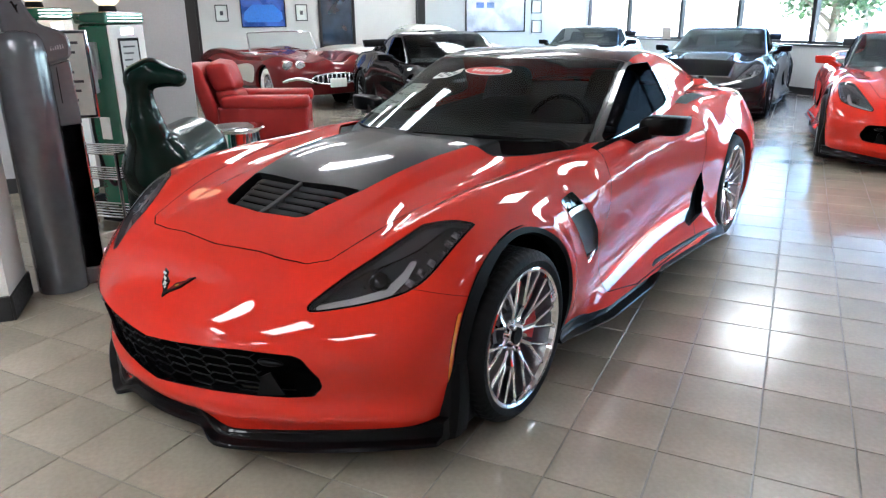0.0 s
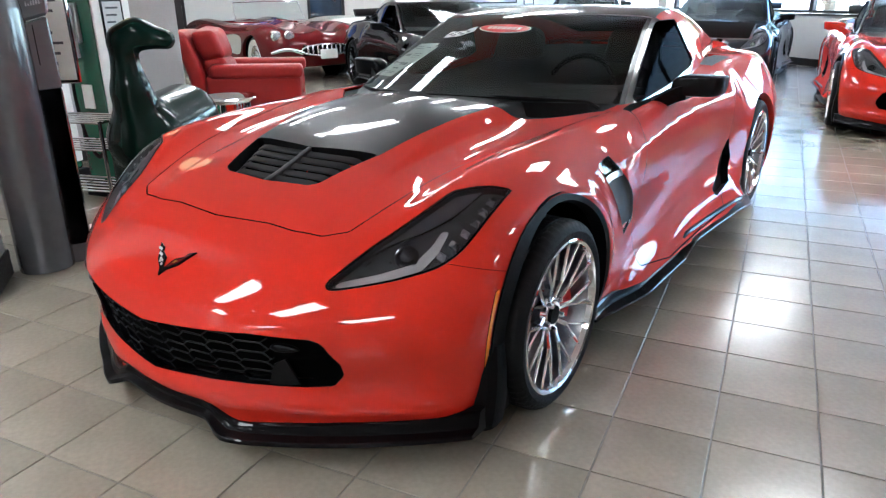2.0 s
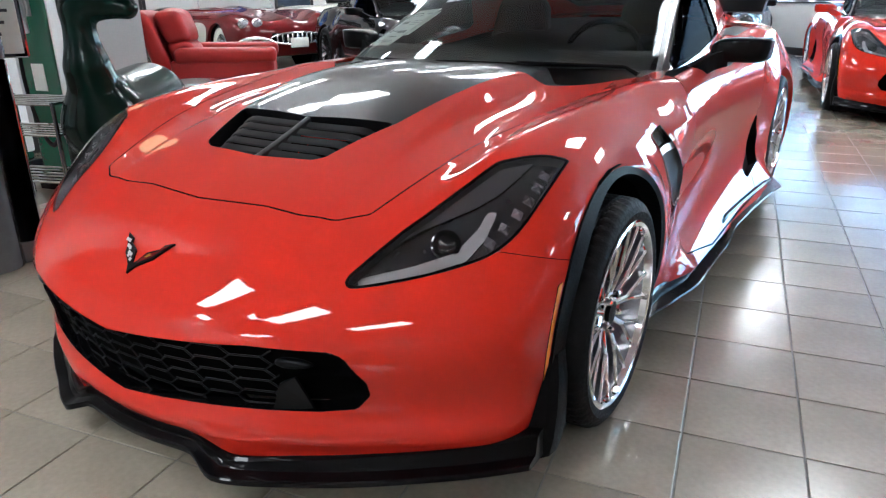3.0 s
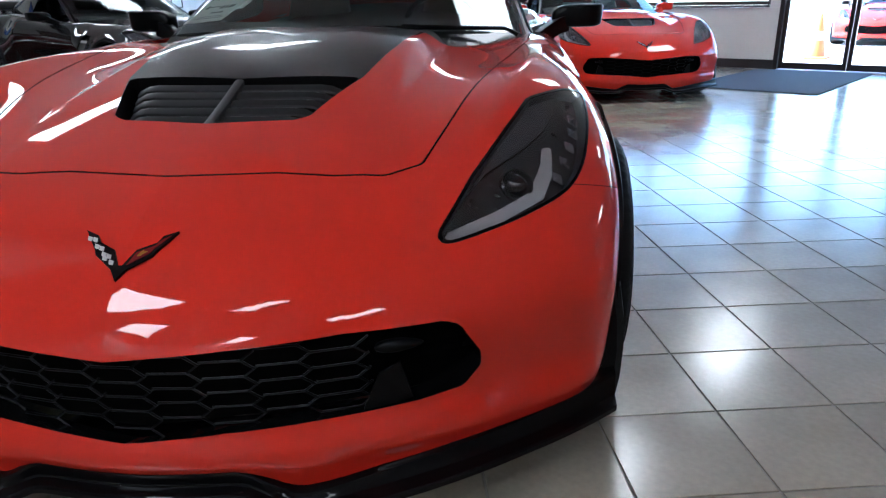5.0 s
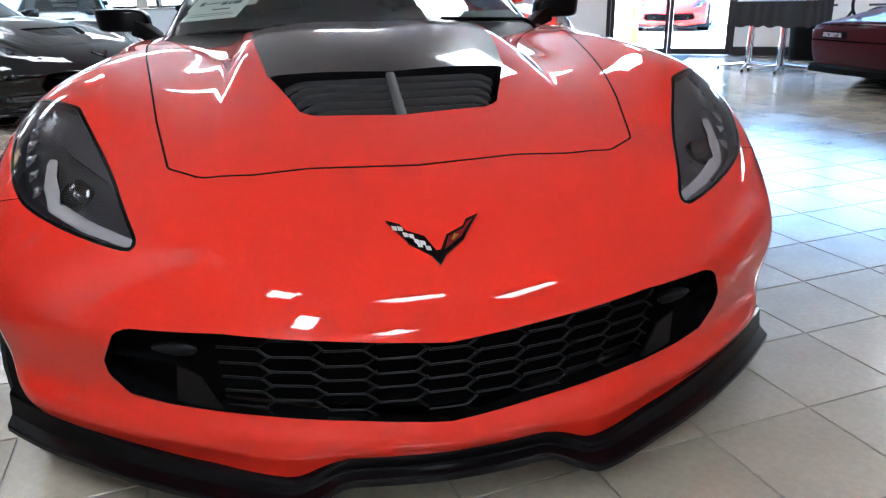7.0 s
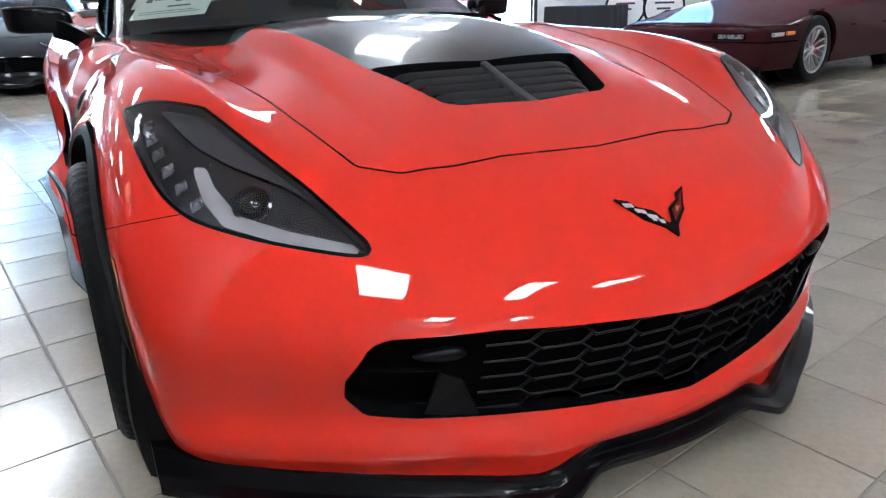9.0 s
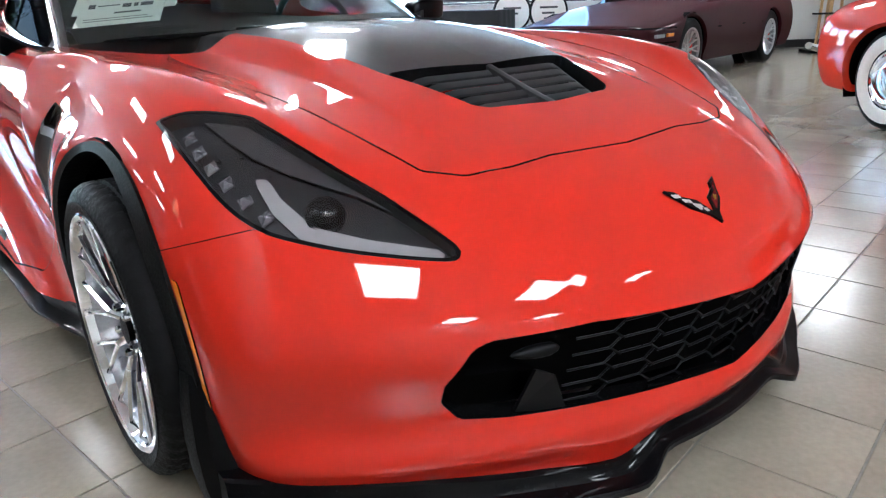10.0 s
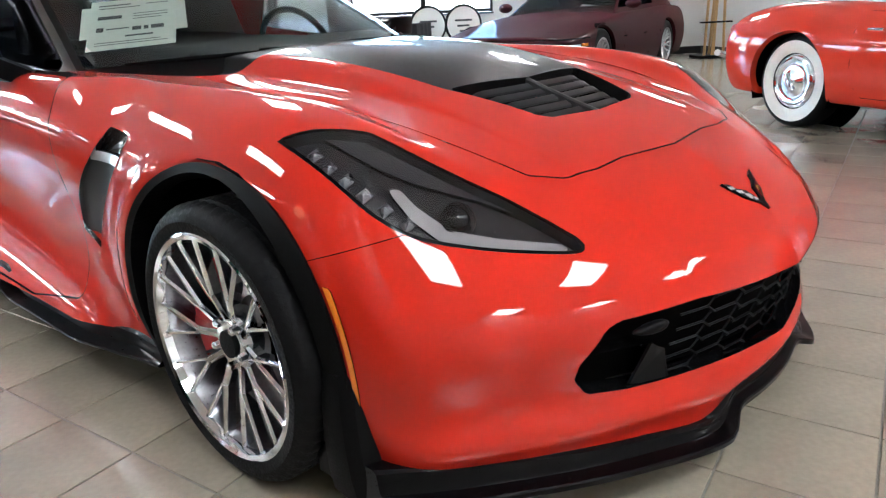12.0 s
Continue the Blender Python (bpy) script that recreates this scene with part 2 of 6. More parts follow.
def polygon(px, py, pts, r=0.0):
    """Signed distance to a closed outline with corners rounded by r; negative inside."""
    pts = np.asarray(pts, float)
    n = len(pts)
    if r:
        area = sum(pts[i][0] * pts[(i + 1) % n][1] - pts[(i + 1) % n][0] * pts[i][1] for i in range(n))
        sg = 1 if area > 0 else -1
        small = []
        for i in range(n):
            a, b, c = pts[i - 1], pts[i], pts[(i + 1) % n]
            d1, d2 = (b - a) / np.linalg.norm(b - a), (c - b) / np.linalg.norm(c - b)
            n1, n2 = np.array([-d1[1], d1[0]]) * sg, np.array([-d2[1], d2[0]]) * sg
            den = 1 + n1 @ n2
            small.append(b + r * (n1 + n2) / max(den, 0.2))
        pts = np.array(small)
    d = np.full(np.shape(px), 1e9)
    inside = np.zeros(np.shape(px), bool)
    for i in range(n):
        (ax, ay), (bx, by) = pts[i], pts[(i + 1) % n]
        ex, ey = bx - ax, by - ay
        wx, wy = px - ax, py - ay
        t = np.clip((wx * ex + wy * ey) / (ex * ex + ey * ey), 0, 1)
        d = np.minimum(d, np.hypot(wx - ex * t, wy - ey * t))
        hit = (ay > py) != (by > py)
        inside ^= hit & (px < ex * (py - ay) / (ey if abs(ey) > 1e-12 else 1e-12) + ax)
    return np.where(inside, -d, d) - r


def smooth_line(pts, per=8, closed=True):
    """More points along a rounded outline through pts."""
    pts = [np.array(p, float) for p in pts]
    n = len(pts)
    out = []
    for i in range(n if closed else n - 1):
        if closed:
            p0, p1, p2, p3 = pts[i - 1], pts[i], pts[(i + 1) % n], pts[(i + 2) % n]
        else:
            p0, p1, p2, p3 = pts[max(i - 1, 0)], pts[i], pts[i + 1], pts[min(i + 2, n - 1)]
        for k in range(per):
            t = k / per
            out.append(0.5 * (2 * p1 + (p2 - p0) * t + (2 * p0 - 5 * p1 + 4 * p2 - p3) * t * t + (3 * p1 - p0 - 3 * p2 + p3) * t**3))
    if not closed:
        out.append(pts[-1])
    return np.array(out)


class Shell:
    """Triangles with smooth normals, which can be cut along a level line."""

    def __init__(self, v, n, t):
        self.v, self.n, self.t = v, n, t

    def cut(self, f):
        """Splits into (inside, outside, seam) of f(x, y, z) < 0; seam: rows of two ends and their normals."""
        val = f(self.v[:, 0], self.v[:, 1], self.v[:, 2])
        val = np.where(np.abs(val) < 1e-6, 1e-6, val)
        s = val[self.t] < 0
        c = s.sum(1)
        ins, outs = [self.t[c == 3]], [self.t[c == 0]]
        v, n, base, seams = [self.v], [self.n], len(self.v), []
        for want, flip in ((1, False), (2, True)):
            tr = self.t[c == want]
            if not len(tr):
                continue
            key = s[c == want] if not flip else ~s[c == want]
            k = key.argmax(1)
            i = np.arange(len(tr))
            a, b, d = tr[i, k], tr[i, (k + 1) % 3], tr[i, (k + 2) % 3]
            new_ids = []
            for e in (b, d):
                w = (val[a] / (val[a] - val[e]))[:, None]
                nn = self.n[a] * (1 - w) + self.n[e] * w
                v.append(self.v[a] * (1 - w) + self.v[e] * w)
                n.append(nn / np.maximum(np.linalg.norm(nn, axis=1, keepdims=True), 1e-9))
                new_ids.append(base + np.arange(len(tr)))
                base += len(tr)
            p, q = new_ids
            tip, quad = np.stack([a, p, q], 1), np.concatenate([np.stack([p, b, d], 1), np.stack([p, d, q], 1)])
            (outs if flip else ins).append(tip)
            (ins if flip else outs).append(quad)
            seams.append((v[-2], v[-1], n[-2], n[-1]))
        v, n = np.concatenate(v), np.concatenate(n)
        seam = [np.concatenate([q[i] for q in seams]) if seams else np.zeros((0, 3)) for i in range(4)]
        return Shell(v, n, np.concatenate(ins)).packed(), Shell(v, n, np.concatenate(outs)).packed(), seam

    def packed(self):
        used = np.unique(self.t)
        m = np.zeros(len(self.v), int)
        m[used] = np.arange(len(used))
        return Shell(self.v[used], self.n[used], m[self.t] if len(self.t) else self.t)

    def moved(self, d):
        return Shell(self.v + self.n * d, self.n, self.t)

    def shifted(self, d):
        return Shell(self.v + np.array(d), self.n, self.t)

    def mirrored(self):
        k = np.array([-1, 1, 1])
        return Shell(self.v * k, self.n * k, self.t[:, ::-1])

    def __add__(self, o):
        return Shell(np.concatenate([self.v, o.v]), np.concatenate([self.n, o.n]), np.concatenate([self.t, o.t + len(self.v)]))

    def both(self):
        return self + self.mirrored()

    def mesh(self, name):
        me = bpy.data.meshes.new(name)
        t = np.ascontiguousarray(self.t, dtype=np.int32)
        me.vertices.add(len(self.v)), me.loops.add(t.size), me.polygons.add(len(t))
        me.vertices.foreach_set("co", self.v.astype(np.float32).ravel())
        me.loops.foreach_set("vertex_index", t.ravel())
        me.polygons.foreach_set("loop_start", np.arange(len(t), dtype=np.int32) * 3)
        me.polygons.foreach_set("use_smooth", np.ones(len(t), bool))
        me.update(calc_edges=True)
        me.validate()
        if len(me.vertices) == len(self.n):
            me.normals_split_custom_set_from_vertices(self.n.tolist())
        return me


def seam_strip(seam, depth, lift=0.0):
    """A strip that goes in from a seam: the thickness of a panel's edge."""
    a, b, na, nb = seam
    p, q, r, s = a + na * lift, b + nb * lift, b - nb * depth, a - na * depth
    k = len(a)
    v = np.concatenate([p, q, r, s])
    i = np.arange(k)
    fn = np.cross(q - p, s - p)
    fn /= np.maximum(np.linalg.norm(fn, axis=1, keepdims=True), 1e-12)
    return Shell(v, np.concatenate([fn] * 4), np.concatenate([np.stack([i, i + k, i + 2 * k], 1), np.stack([i, i + 2 * k, i + 3 * k], 1)]))


def solid_shell(f, lo, hi, h):
    """The zero surface of f(x, y, z) in a box, as a Shell with exact normals."""
    ax = [np.arange(lo[i], hi[i] + h, h) for i in range(3)]
    g = np.meshgrid(*ax, indexing="ij")
    val = f(*g)
    neg = val < 0
    shape = np.array(val.shape)
    acc = np.zeros((*(shape - 1), 3))
    cnt = np.zeros(shape - 1, int)
    offs = [(i, j, k) for i in (0, 1) for j in (0, 1) for k in (0, 1)]
    cell = lambda a, o: a[o[0] : a.shape[0] - 1 + o[0], o[1] : a.shape[1] - 1 + o[1], o[2] : a.shape[2] - 1 + o[2]]
    for o in offs:
        for d in range(3):
            if o[d] == 0:
                p = list(o)
                p[d] = 1
                a, b = cell(val, o), cell(val, p)
                w = (a < 0) != (b < 0)
                t = np.where(w, a / np.where(w, a - b, 1), 0)
                cnt += w
                for e in range(3):
                    acc[..., e] += np.where(w, o[e] + (t if e == d else 0), 0)
    live = cnt > 0
    idx = np.full(live.shape, -1)
    idx[live] = np.arange(live.sum())
    pos = acc[live] / cnt[live][:, None]
    base = np.argwhere(live)
    v = (base + pos) * h + np.array(lo)
    quads = []
    for d in range(3):
        e, m = (d + 1) % 3, (d + 2) % 3
        sl = [slice(0, None)] * 3
        sl[d] = slice(0, -1)
        a = neg[tuple(sl)]
        sl[d] = slice(1, None)
        b = neg[tuple(sl)]
        for flip, msk in ((False, a & ~b), (True, ~a & b)):
            q = np.argwhere(msk)
            q = q[(q[:, e] > 0) & (q[:, m] > 0) & (q[:, e] < live.shape[e]) & (q[:, m] < live.shape[m])]
            if not len(q):
                continue
            ids = []
            for de, dm in ((-1, -1), (0, -1), (0, 0), (-1, 0)):
                r = q.copy()
                r[:, e] += de
                r[:, m] += dm
                ids.append(idx[r[:, 0], r[:, 1], r[:, 2]])
            ids = np.stack(ids, 1)
            quads.append(ids[:, ::-1] if flip else ids)
    quads = np.concatenate(quads)
    quads = quads[(quads >= 0).all(1)]
    grad = lambda p: np.stack([(f(*(p + s).T) - f(*(p - s).T)) / 2e-3 for s in np.eye(3) * 1e-3], 1)
    for _ in range(2):
        gr = grad(v)
        v = v - np.clip((f(*v.T) / np.maximum((gr * gr).sum(1), 1e-6)), -h, h)[:, None] * gr
    gr = grad(v)
    n = gr / np.maximum(np.linalg.norm(gr, axis=1, keepdims=True), 1e-9)
    return Shell(v, n, np.concatenate([quads[:, [0, 1, 2]], quads[:, [0, 2, 3]]]))


def right_half(s):
    return s.cut(lambda x, y, z: -x)[0]


# ---- the low sports car: its surfaces, nose towards -y, front axle at y = 0 ----
TOP_X = (0, 0.3, 0.55, 0.8, 1.0)
TOP_Y = (-1.0, -0.87, -0.74, -0.6, -0.45, -0.3, -0.1, 0.2, 0.6, 1.1, 1.9, 2.6, 3.2, 3.6)
TOP_Z = (
    (0.26, 0.22, 0.10, -0.15, -0.40), (0.465, 0.435, 0.33, 0.10, -0.10), (0.578, 0.556, 0.485, 0.30, 0.10), (0.645, 0.633, 0.60, 0.47, 0.30),
    (0.697, 0.692, 0.675, 0.615, 0.46), (0.742, 0.742, 0.728, 0.738, 0.60), (0.80, 0.785, 0.768, 0.803, 0.70), (0.840, 0.828, 0.792, 0.826, 0.745),
    (0.862, 0.852, 0.822, 0.836, 0.77), (0.88, 0.87, 0.845, 0.840, 0.78), (0.90, 0.89, 0.875, 0.865, 0.80), (0.95, 0.945, 0.935, 0.915, 0.84),
    (0.955, 0.95, 0.935, 0.90, 0.82), (0.93, 0.925, 0.90, 0.85, 0.75),
)


def hood_height(x, y):
    foot = 0.415 + 0.05 * y
    dome = smax(smin(0.036 * step(y, -0.38, 0.3), 0.62 * (foot - x), 0.014), 0 * x, 0.012)
    crest = spline(y, (-0.6, -0.4, -0.27, 0.0, 0.3, 0.6), (0.500, 0.597, 0.650, 0.700, 0.735, 0.760))
    ridge = smax(0.060 - np.sqrt((x - crest) ** 2 + 0.008**2), 0 * x, 0.03) * 0.15 * step(y, -0.62, -0.25) * (1 - step(y, 0.5, 0.85))
    return sheet(x, y, TOP_X, TOP_Y, TOP_Z) + dome + ridge


def side_width(y, z):
    w = spline(y, (-0.9, -0.45, 0.0, 0.4, 0.9, 1.6, 2.2, 2.7, 3.2, 3.6), (0.80, 0.886, 0.926, 0.922, 0.90, 0.895, 0.945, 0.985, 0.96, 0.88))
    soft = spline(z, (0.1, 0.25, 0.42, 0.58, 0.70, 0.80, 0.95), (-0.045, -0.012, 0.0, -0.006, -0.04, -0.095, -0.19))
    t = spline(y, (0.3, 0.69, 1.05, 1.66, 2.2), (0.70, 0.721, 0.745, 0.777, 0.785)) - z
    low = 0.30 * t - 2.2 * t**2 + 3.6 * t**3
    sharp = -0.012 + np.where(t < 0, 0.62 * t, low)
    return w + soft + (sharp - soft) * step(y, 0.42, 0.72) * (1 - step(y, 2.05, 2.45))


def fascia_y(x, z):
    g = spline(z, (0.1, 0.165, 0.19, 0.232, 0.252, 0.33, 0.42, 0.5, 0.6, 0.8), (0.052, 0.046, 0.030, 0.025, 0.033, 0.025, 0.003, 0.02, 0.09, 0.28))
    chin = 0.016 * bump(np.abs(x), 0.30, 0.15) * bump(z, 0.150, 0.065)
    return -0.905 + 0.5 * x * x + g - chin


def body_field(x, y, z):
    x = np.abs(x)
    a = 0.85 * (z - hood_height(x, y))
    roll = 0.013 * bump(np.hypot(y, z - 0.335), 0.392, 0.055) * step(y, 0.02, 0.20) * step(z, 0.20, 0.34) * (1 - step(z, 0.66, 0.74))
    hollow = 0.012 * bump(y + 0.45 * (z - 0.6), 0.50, 0.11) * bump(z, 0.60, 0.19)
    b = x - side_width(y, z) - roll + hollow
    c = 0.8 * (fascia_y(x, z) - y)
    d = y - (3.50 - 0.16 * x * x - 0.12 * np.abs(z - 0.75))
    f = smax(a, b, 0.17 - 0.11 * step(y, 0.45, 0.85))
    f = smax(f, c, 0.08)
    f = smax(f, d, 0.08)
    brow = smax(0.038 - np.sqrt((z - 0.486 - 0.17 * x * x) ** 2 + 0.004**2), 0 * x, 0.02)
    f = f - 0.15 * brow * (1 - step(x, 0.24, 0.40)) * (1 - step(y, -0.70, -0.60))
    return smax(f, 0.12 - z, 0.03)


def cabin_line(x, y):
    return y - 0.78 * x * x * (1 - 0.8 * step(y, 1.3, 2.2))


def cabin_top(x, y):
    return spline(cabin_line(x, y), (0.2, 0.56, 0.87, 1.17, 1.45, 1.75, 2.1, 2.6, 3.1, 3.5), (0.71, 0.868, 1.002, 1.124, 1.203, 1.232, 1.215, 1.13, 1.02, 0.92)) - 0.05 * x * x


def cabin_side(y, z):
    return spline(y, (0.6, 1.2, 1.7, 2.1, 2.6, 3.2), (0.76, 0.752, 0.745, 0.725, 0.66, 0.56)) - 0.36 * (z - 0.83)


def cabin_field(x, y, z):
    x = np.abs(x)
    a = 0.9 * (z - cabin_top(x, y))
    b = 0.93 * (x - cabin_side(y, z))
    return smax(smax(a, b, 0.10), y - 3.3, 0.05)


def headlight_plane(x, y, z):
    """Places on a plane that faces the lamp: across and up."""
    d = np.array((0.55, -0.45, 0.70)) / np.linalg.norm((0.55, -0.45, 0.70))
    e = np.cross((0, 0, 1), d)
    e /= np.linalg.norm(e)
    u = np.cross(d, e)
    return x * e[0] + y * e[1] + z * e[2], x * u[0] + y * u[1] + z * u[2]


LAMP_TOP = [headlight_plane(*p) for p in ((0.779, -0.214, 0.772), (0.688, -0.280, 0.757), (0.640, -0.385, 0.705), (0.583, -0.52, 0.644), (0.526, -0.645, 0.567))]
LAMP_LOW = [headlight_plane(*p) for p in ((0.523, -0.660, 0.556), (0.55, -0.66, 0.544), (0.657, -0.578, 0.56), (0.745, -0.495, 0.584), (0.783, -0.445, 0.607), (0.806, -0.39, 0.641), (0.822, -0.302, 0.70), (0.821, -0.164, 0.752))]
GUIDE = [headlight_plane(*p) for p in (
    (0.747, -0.382, 0.675), (0.724, -0.392, 0.672), (0.722, -0.428, 0.645), (0.701, -0.492, 0.606), (0.636, -0.558, 0.585), (0.541, -0.638, 0.564), (0.554, -0.646, 0.553),
    (0.652, -0.57, 0.57), (0.729, -0.494, 0.592), (0.745, -0.44, 0.625))]
COVER = [headlight_plane(*p) for p in ((0.78, -0.17, 0.79), (0.772, -0.225, 0.77), (0.758, -0.305, 0.738), (0.738, -0.355, 0.712), (0.70, -0.40, 0.685), (0.62, -0.49, 0.650), (0.575, -0.565, 0.615), (0.50, -0.62, 0.60), (0.50, -0.52, 0.66), (0.62, -0.25, 0.78), (0.75, -0.12, 0.79))]
GRILLE = [(-0.05, 0.414), (0.0, 0.414), (0.2, 0.430), (0.38, 0.442), (0.545, 0.437), (0.572, 0.425), (0.606, 0.36), (0.606, 0.325), (0.575, 0.285), (0.50, 0.276), (0.33, 0.270), (0.17, 0.262), (0.0, 0.247), (-0.05, 0.247)]
HOOD = [(-0.05, -0.590), (0.0, -0.590), (0.21, -0.565), (0.32, -0.567), (0.42, -0.553), (0.484, -0.508), (0.53, -0.32), (0.59, -0.03), (0.66, 0.3), (0.705, 0.55), (0.735, 0.80), (0.70, 0.80), (0.60, 0.68), (0.47, 0.56), (0.43, 0.535), (0.36, 0.50), (0.0, 0.46), (-0.05, 0.46)]
VENT = [(-0.05, -0.385), (0.0, -0.385), (0.19, -0.374), (0.222, -0.355), (0.295, -0.135), (0.0, -0.165), (-0.05, -0.165)]
PANEL = [(-0.05, -0.21), (0.0, -0.21), (0.270, -0.21), (0.298, -0.131), (0.34, 0.16), (0.362, 0.455), (0.355, 0.60), (-0.05, 0.60)]
SIDE_VENT = [(0.355, 0.724), (0.478, 0.736), (0.545, 0.658), (0.645, 0.545), (0.708, 0.440), (0.570, 0.415), (0.540, 0.455), (0.462, 0.56), (0.395, 0.652)]
REAR_DUCT = [(2.10, 0.55), (2.165, 0.42), (2.07, 0.305), (1.80, 0.285), (1.945, 0.36), (2.03, 0.46)]
DOOR = [(0.85, 0.84), (0.79, 0.72), (0.762, 0.61), (0.735, 0.48), (0.72, 0.24), (1.0, 0.20), (1.8, 0.22), (2.03, 0.35), (2.10, 0.55), (2.06, 0.86)]
SIDE_WINDOW = [(1.04, 0.84), (1.225, 0.995), (1.455, 1.125), (1.65, 1.158), (1.88, 1.158), (1.96, 1.06), (2.05, 0.945), (1.98, 0.92), (1.5, 0.87)]


def lip_height(x):
    return np.interp(np.abs(x), (0, 0.185, 0.20, 0.275, 0.30, 0.45, 0.6, 0.8, 0.9), (0.178, 0.184, 0.178, 0.132, 0.127, 0.138, 0.155, 0.171, 0.177))


def arch_radius(y, z, yc, zc):
    return np.hypot(y - yc, z - zc)


def wheel(parent, at, side, radius, width, face, rim_r, spoke_mat, rim_mat, cap_mat, turn=0.0):
    """One alloy wheel with forked spokes; its outer face looks along +x before it is turned to its side."""
    w = width / 2
    o = face
    bm = lathe([(o - 2 * w + 0.03, rim_r - 0.012), (o - w, rim_r - 0.03), (o - 0.05, rim_r - 0.022), (o - 0.022, rim_r - 0.013)], 72)
    ob = part("wheel", bm, M_BARREL, parent, "", 35)
    part("rim", lathe([(o - 0.022, rim_r - 0.013), (o - 0.004, rim_r - 0.008), (o, rim_r + 0.002), (o - 0.004, rim_r + 0.009), (o - 0.016, rim_r + 0.009)], 72), rim_mat, ob, "", 35)
    ob.matrix_basis = Matrix.Translation(at) @ Matrix.Rotation(0 if side > 0 else math.pi, 4, "Z") @ Matrix.Rotation(turn, 4, "X")
    c = o - w
    tread = []
    for g in (-0.62, -0.22, 0.22, 0.62):
        tread += [(c + g * w - 0.006, radius), (c + g * w - 0.004, radius - 0.007), (c + g * w + 0.004, radius - 0.007), (c + g * w + 0.006, radius)]
    prof = [(c - w * 0.93, rim_r), (c - w * 1.06, rim_r + 0.04), (c - w * 1.0, radius - 0.018), (c - w * 0.86, radius - 0.002)] + tread
    prof += [(c + w * 0.80, radius - 0.002), (c + w * 0.90, radius - 0.009), (c + w * 0.97, radius - 0.022), (c + w * 1.00, radius - 0.036), (c + w * 1.015, rim_r + 0.030), (c + w * 1.0, rim_r + 0.014), (c + w * 0.96, rim_r)]
    ty = lathe(prof, 180)
    for v in ty.verts:
        r = math.hypot(v.co.y, v.co.z)
        if v.co.x > c + 0.3 * w and r > radius - 0.010 and round(math.atan2(v.co.z, v.co.y) / (2 * math.pi) * 180) % 3 == 0:
            v.co.y, v.co.z = v.co.y * (1 - 0.003 / r), v.co.z * (1 - 0.003 / r)
    part("tyre", ty, M_RUBBER, ob, "", 28)
    hub_x = o - 0.045

    def bar(bm, r0, a0, x0, w0, r1, a1, x1, w1, thick):
        ends = []
        for r, a, xx, ww in ((r0, a0, x0, w0), (r1, a1, x1, w1)):
            cen = Vector((0, r * math.cos(a), r * math.sin(a)))
            tang = Vector((0, -math.sin(a), math.cos(a)))
            ends.append([bm.verts.new(cen + tang * s * ww / 2 + Vector((h, 0, 0))) for s, h in ((-1, xx - thick), (-1, xx - 0.006), (-0.45, xx), (0.45, xx), (1, xx - 0.006), (1, xx - thick))])
        p, q = ends
        for i in range(6):
            bm.faces.new((p[i], p[(i + 1) % 6], q[(i + 1) % 6], q[i]))
        bm.faces.new(p[::-1]), bm.faces.new(q)

    sp = bmesh.new()
    tip = rim_r - 0.010
    for side_of in (-1, 1):
        stem = side_of * math.pi / 10
        bar(sp, 0.045, stem * 0.80, hub_x, 0.022, 0.118, stem, hub_x + 0.018, 0.019, 0.026)
        for d in (-1, 1):
            bar(sp, 0.112, stem + d * 0.030, hub_x + 0.017, 0.0125, tip, stem + d * 0.155, o - 0.012, 0.0120, 0.026)
    bmesh.ops.recalc_face_normals(sp, faces=sp.faces)
    me = bpy.data.meshes.new("spoke")
    sp.to_mesh(me), sp.free()
    for k in range(5):
        link("spoke", me, spoke_mat, ob).matrix_basis = Matrix.Rotation(2 * math.pi * k / 5 + 0.3, 4, "X")
    part("hub", lathe([(hub_x - 0.05, 0.0), (hub_x - 0.05, 0.07), (hub_x - 0.012, 0.066), (hub_x + 0.004, 0.052), (hub_x + 0.006, 0.034), (hub_x + 0.002, 0.0)], 40), spoke_mat, ob, "", 30)
    part("centre_cap", lathe([(hub_x, 0.033), (hub_x + 0.012, 0.031), (hub_x + 0.014, 0.0)], 32), cap_mat, ob, "dark round centre cap", 30)
    nut = lathe([(hub_x, 0.010), (hub_x + 0.016, 0.010), (hub_x + 0.020, 0.006), (hub_x + 0.020, 0.0)], 6)
    moved(nut, Matrix.Translation((0, 0.052, 0)))
    me = bpy.data.meshes.new("lug_nut")
    nut.to_mesh(me), nut.free()
    for k in range(5):
        link("lug_nut", me, spoke_mat, ob).matrix_basis = Matrix.Rotation(2 * math.pi * k / 5 + 0.93, 4, "X")
    part("brake_disc", lathe([(o - 0.15, 0.08), (o - 0.12, 0.085), (o - 0.12, 0.188), (o - 0.15, 0.188), (o - 0.15, 0.08)], 48), M_IRON, ob, "cross-drilled iron brake disc", 40)
    part("back_plate", lathe([(o - 0.19, 0.0), (o - 0.19, rim_r - 0.02)], 32), M_GAP, ob)
    cal = bmesh.new()
    n = 9
    rows = []
    for i in range(n):
        a = (i / (n - 1) - 0.5) * 1.2
        rows.append([cal.verts.new((xx, r * math.cos(a), r * math.sin(a))) for xx, r in ((o - 0.155, 0.12), (o - 0.078, 0.125), (o - 0.068, 0.15), (o - 0.070, 0.195), (o - 0.09, 0.21), (o - 0.155, 0.21))])
    for p, q in zip(rows, rows[1:]):
        for i in range(6):
            cal.faces.new((p[i], p[(i + 1) % 6], q[(i + 1) % 6], q[i]))
    cal.faces.new(rows[0][::-1]), cal.faces.new(rows[-1])
    bmesh.ops.recalc_face_normals(cal, faces=cal.faces)
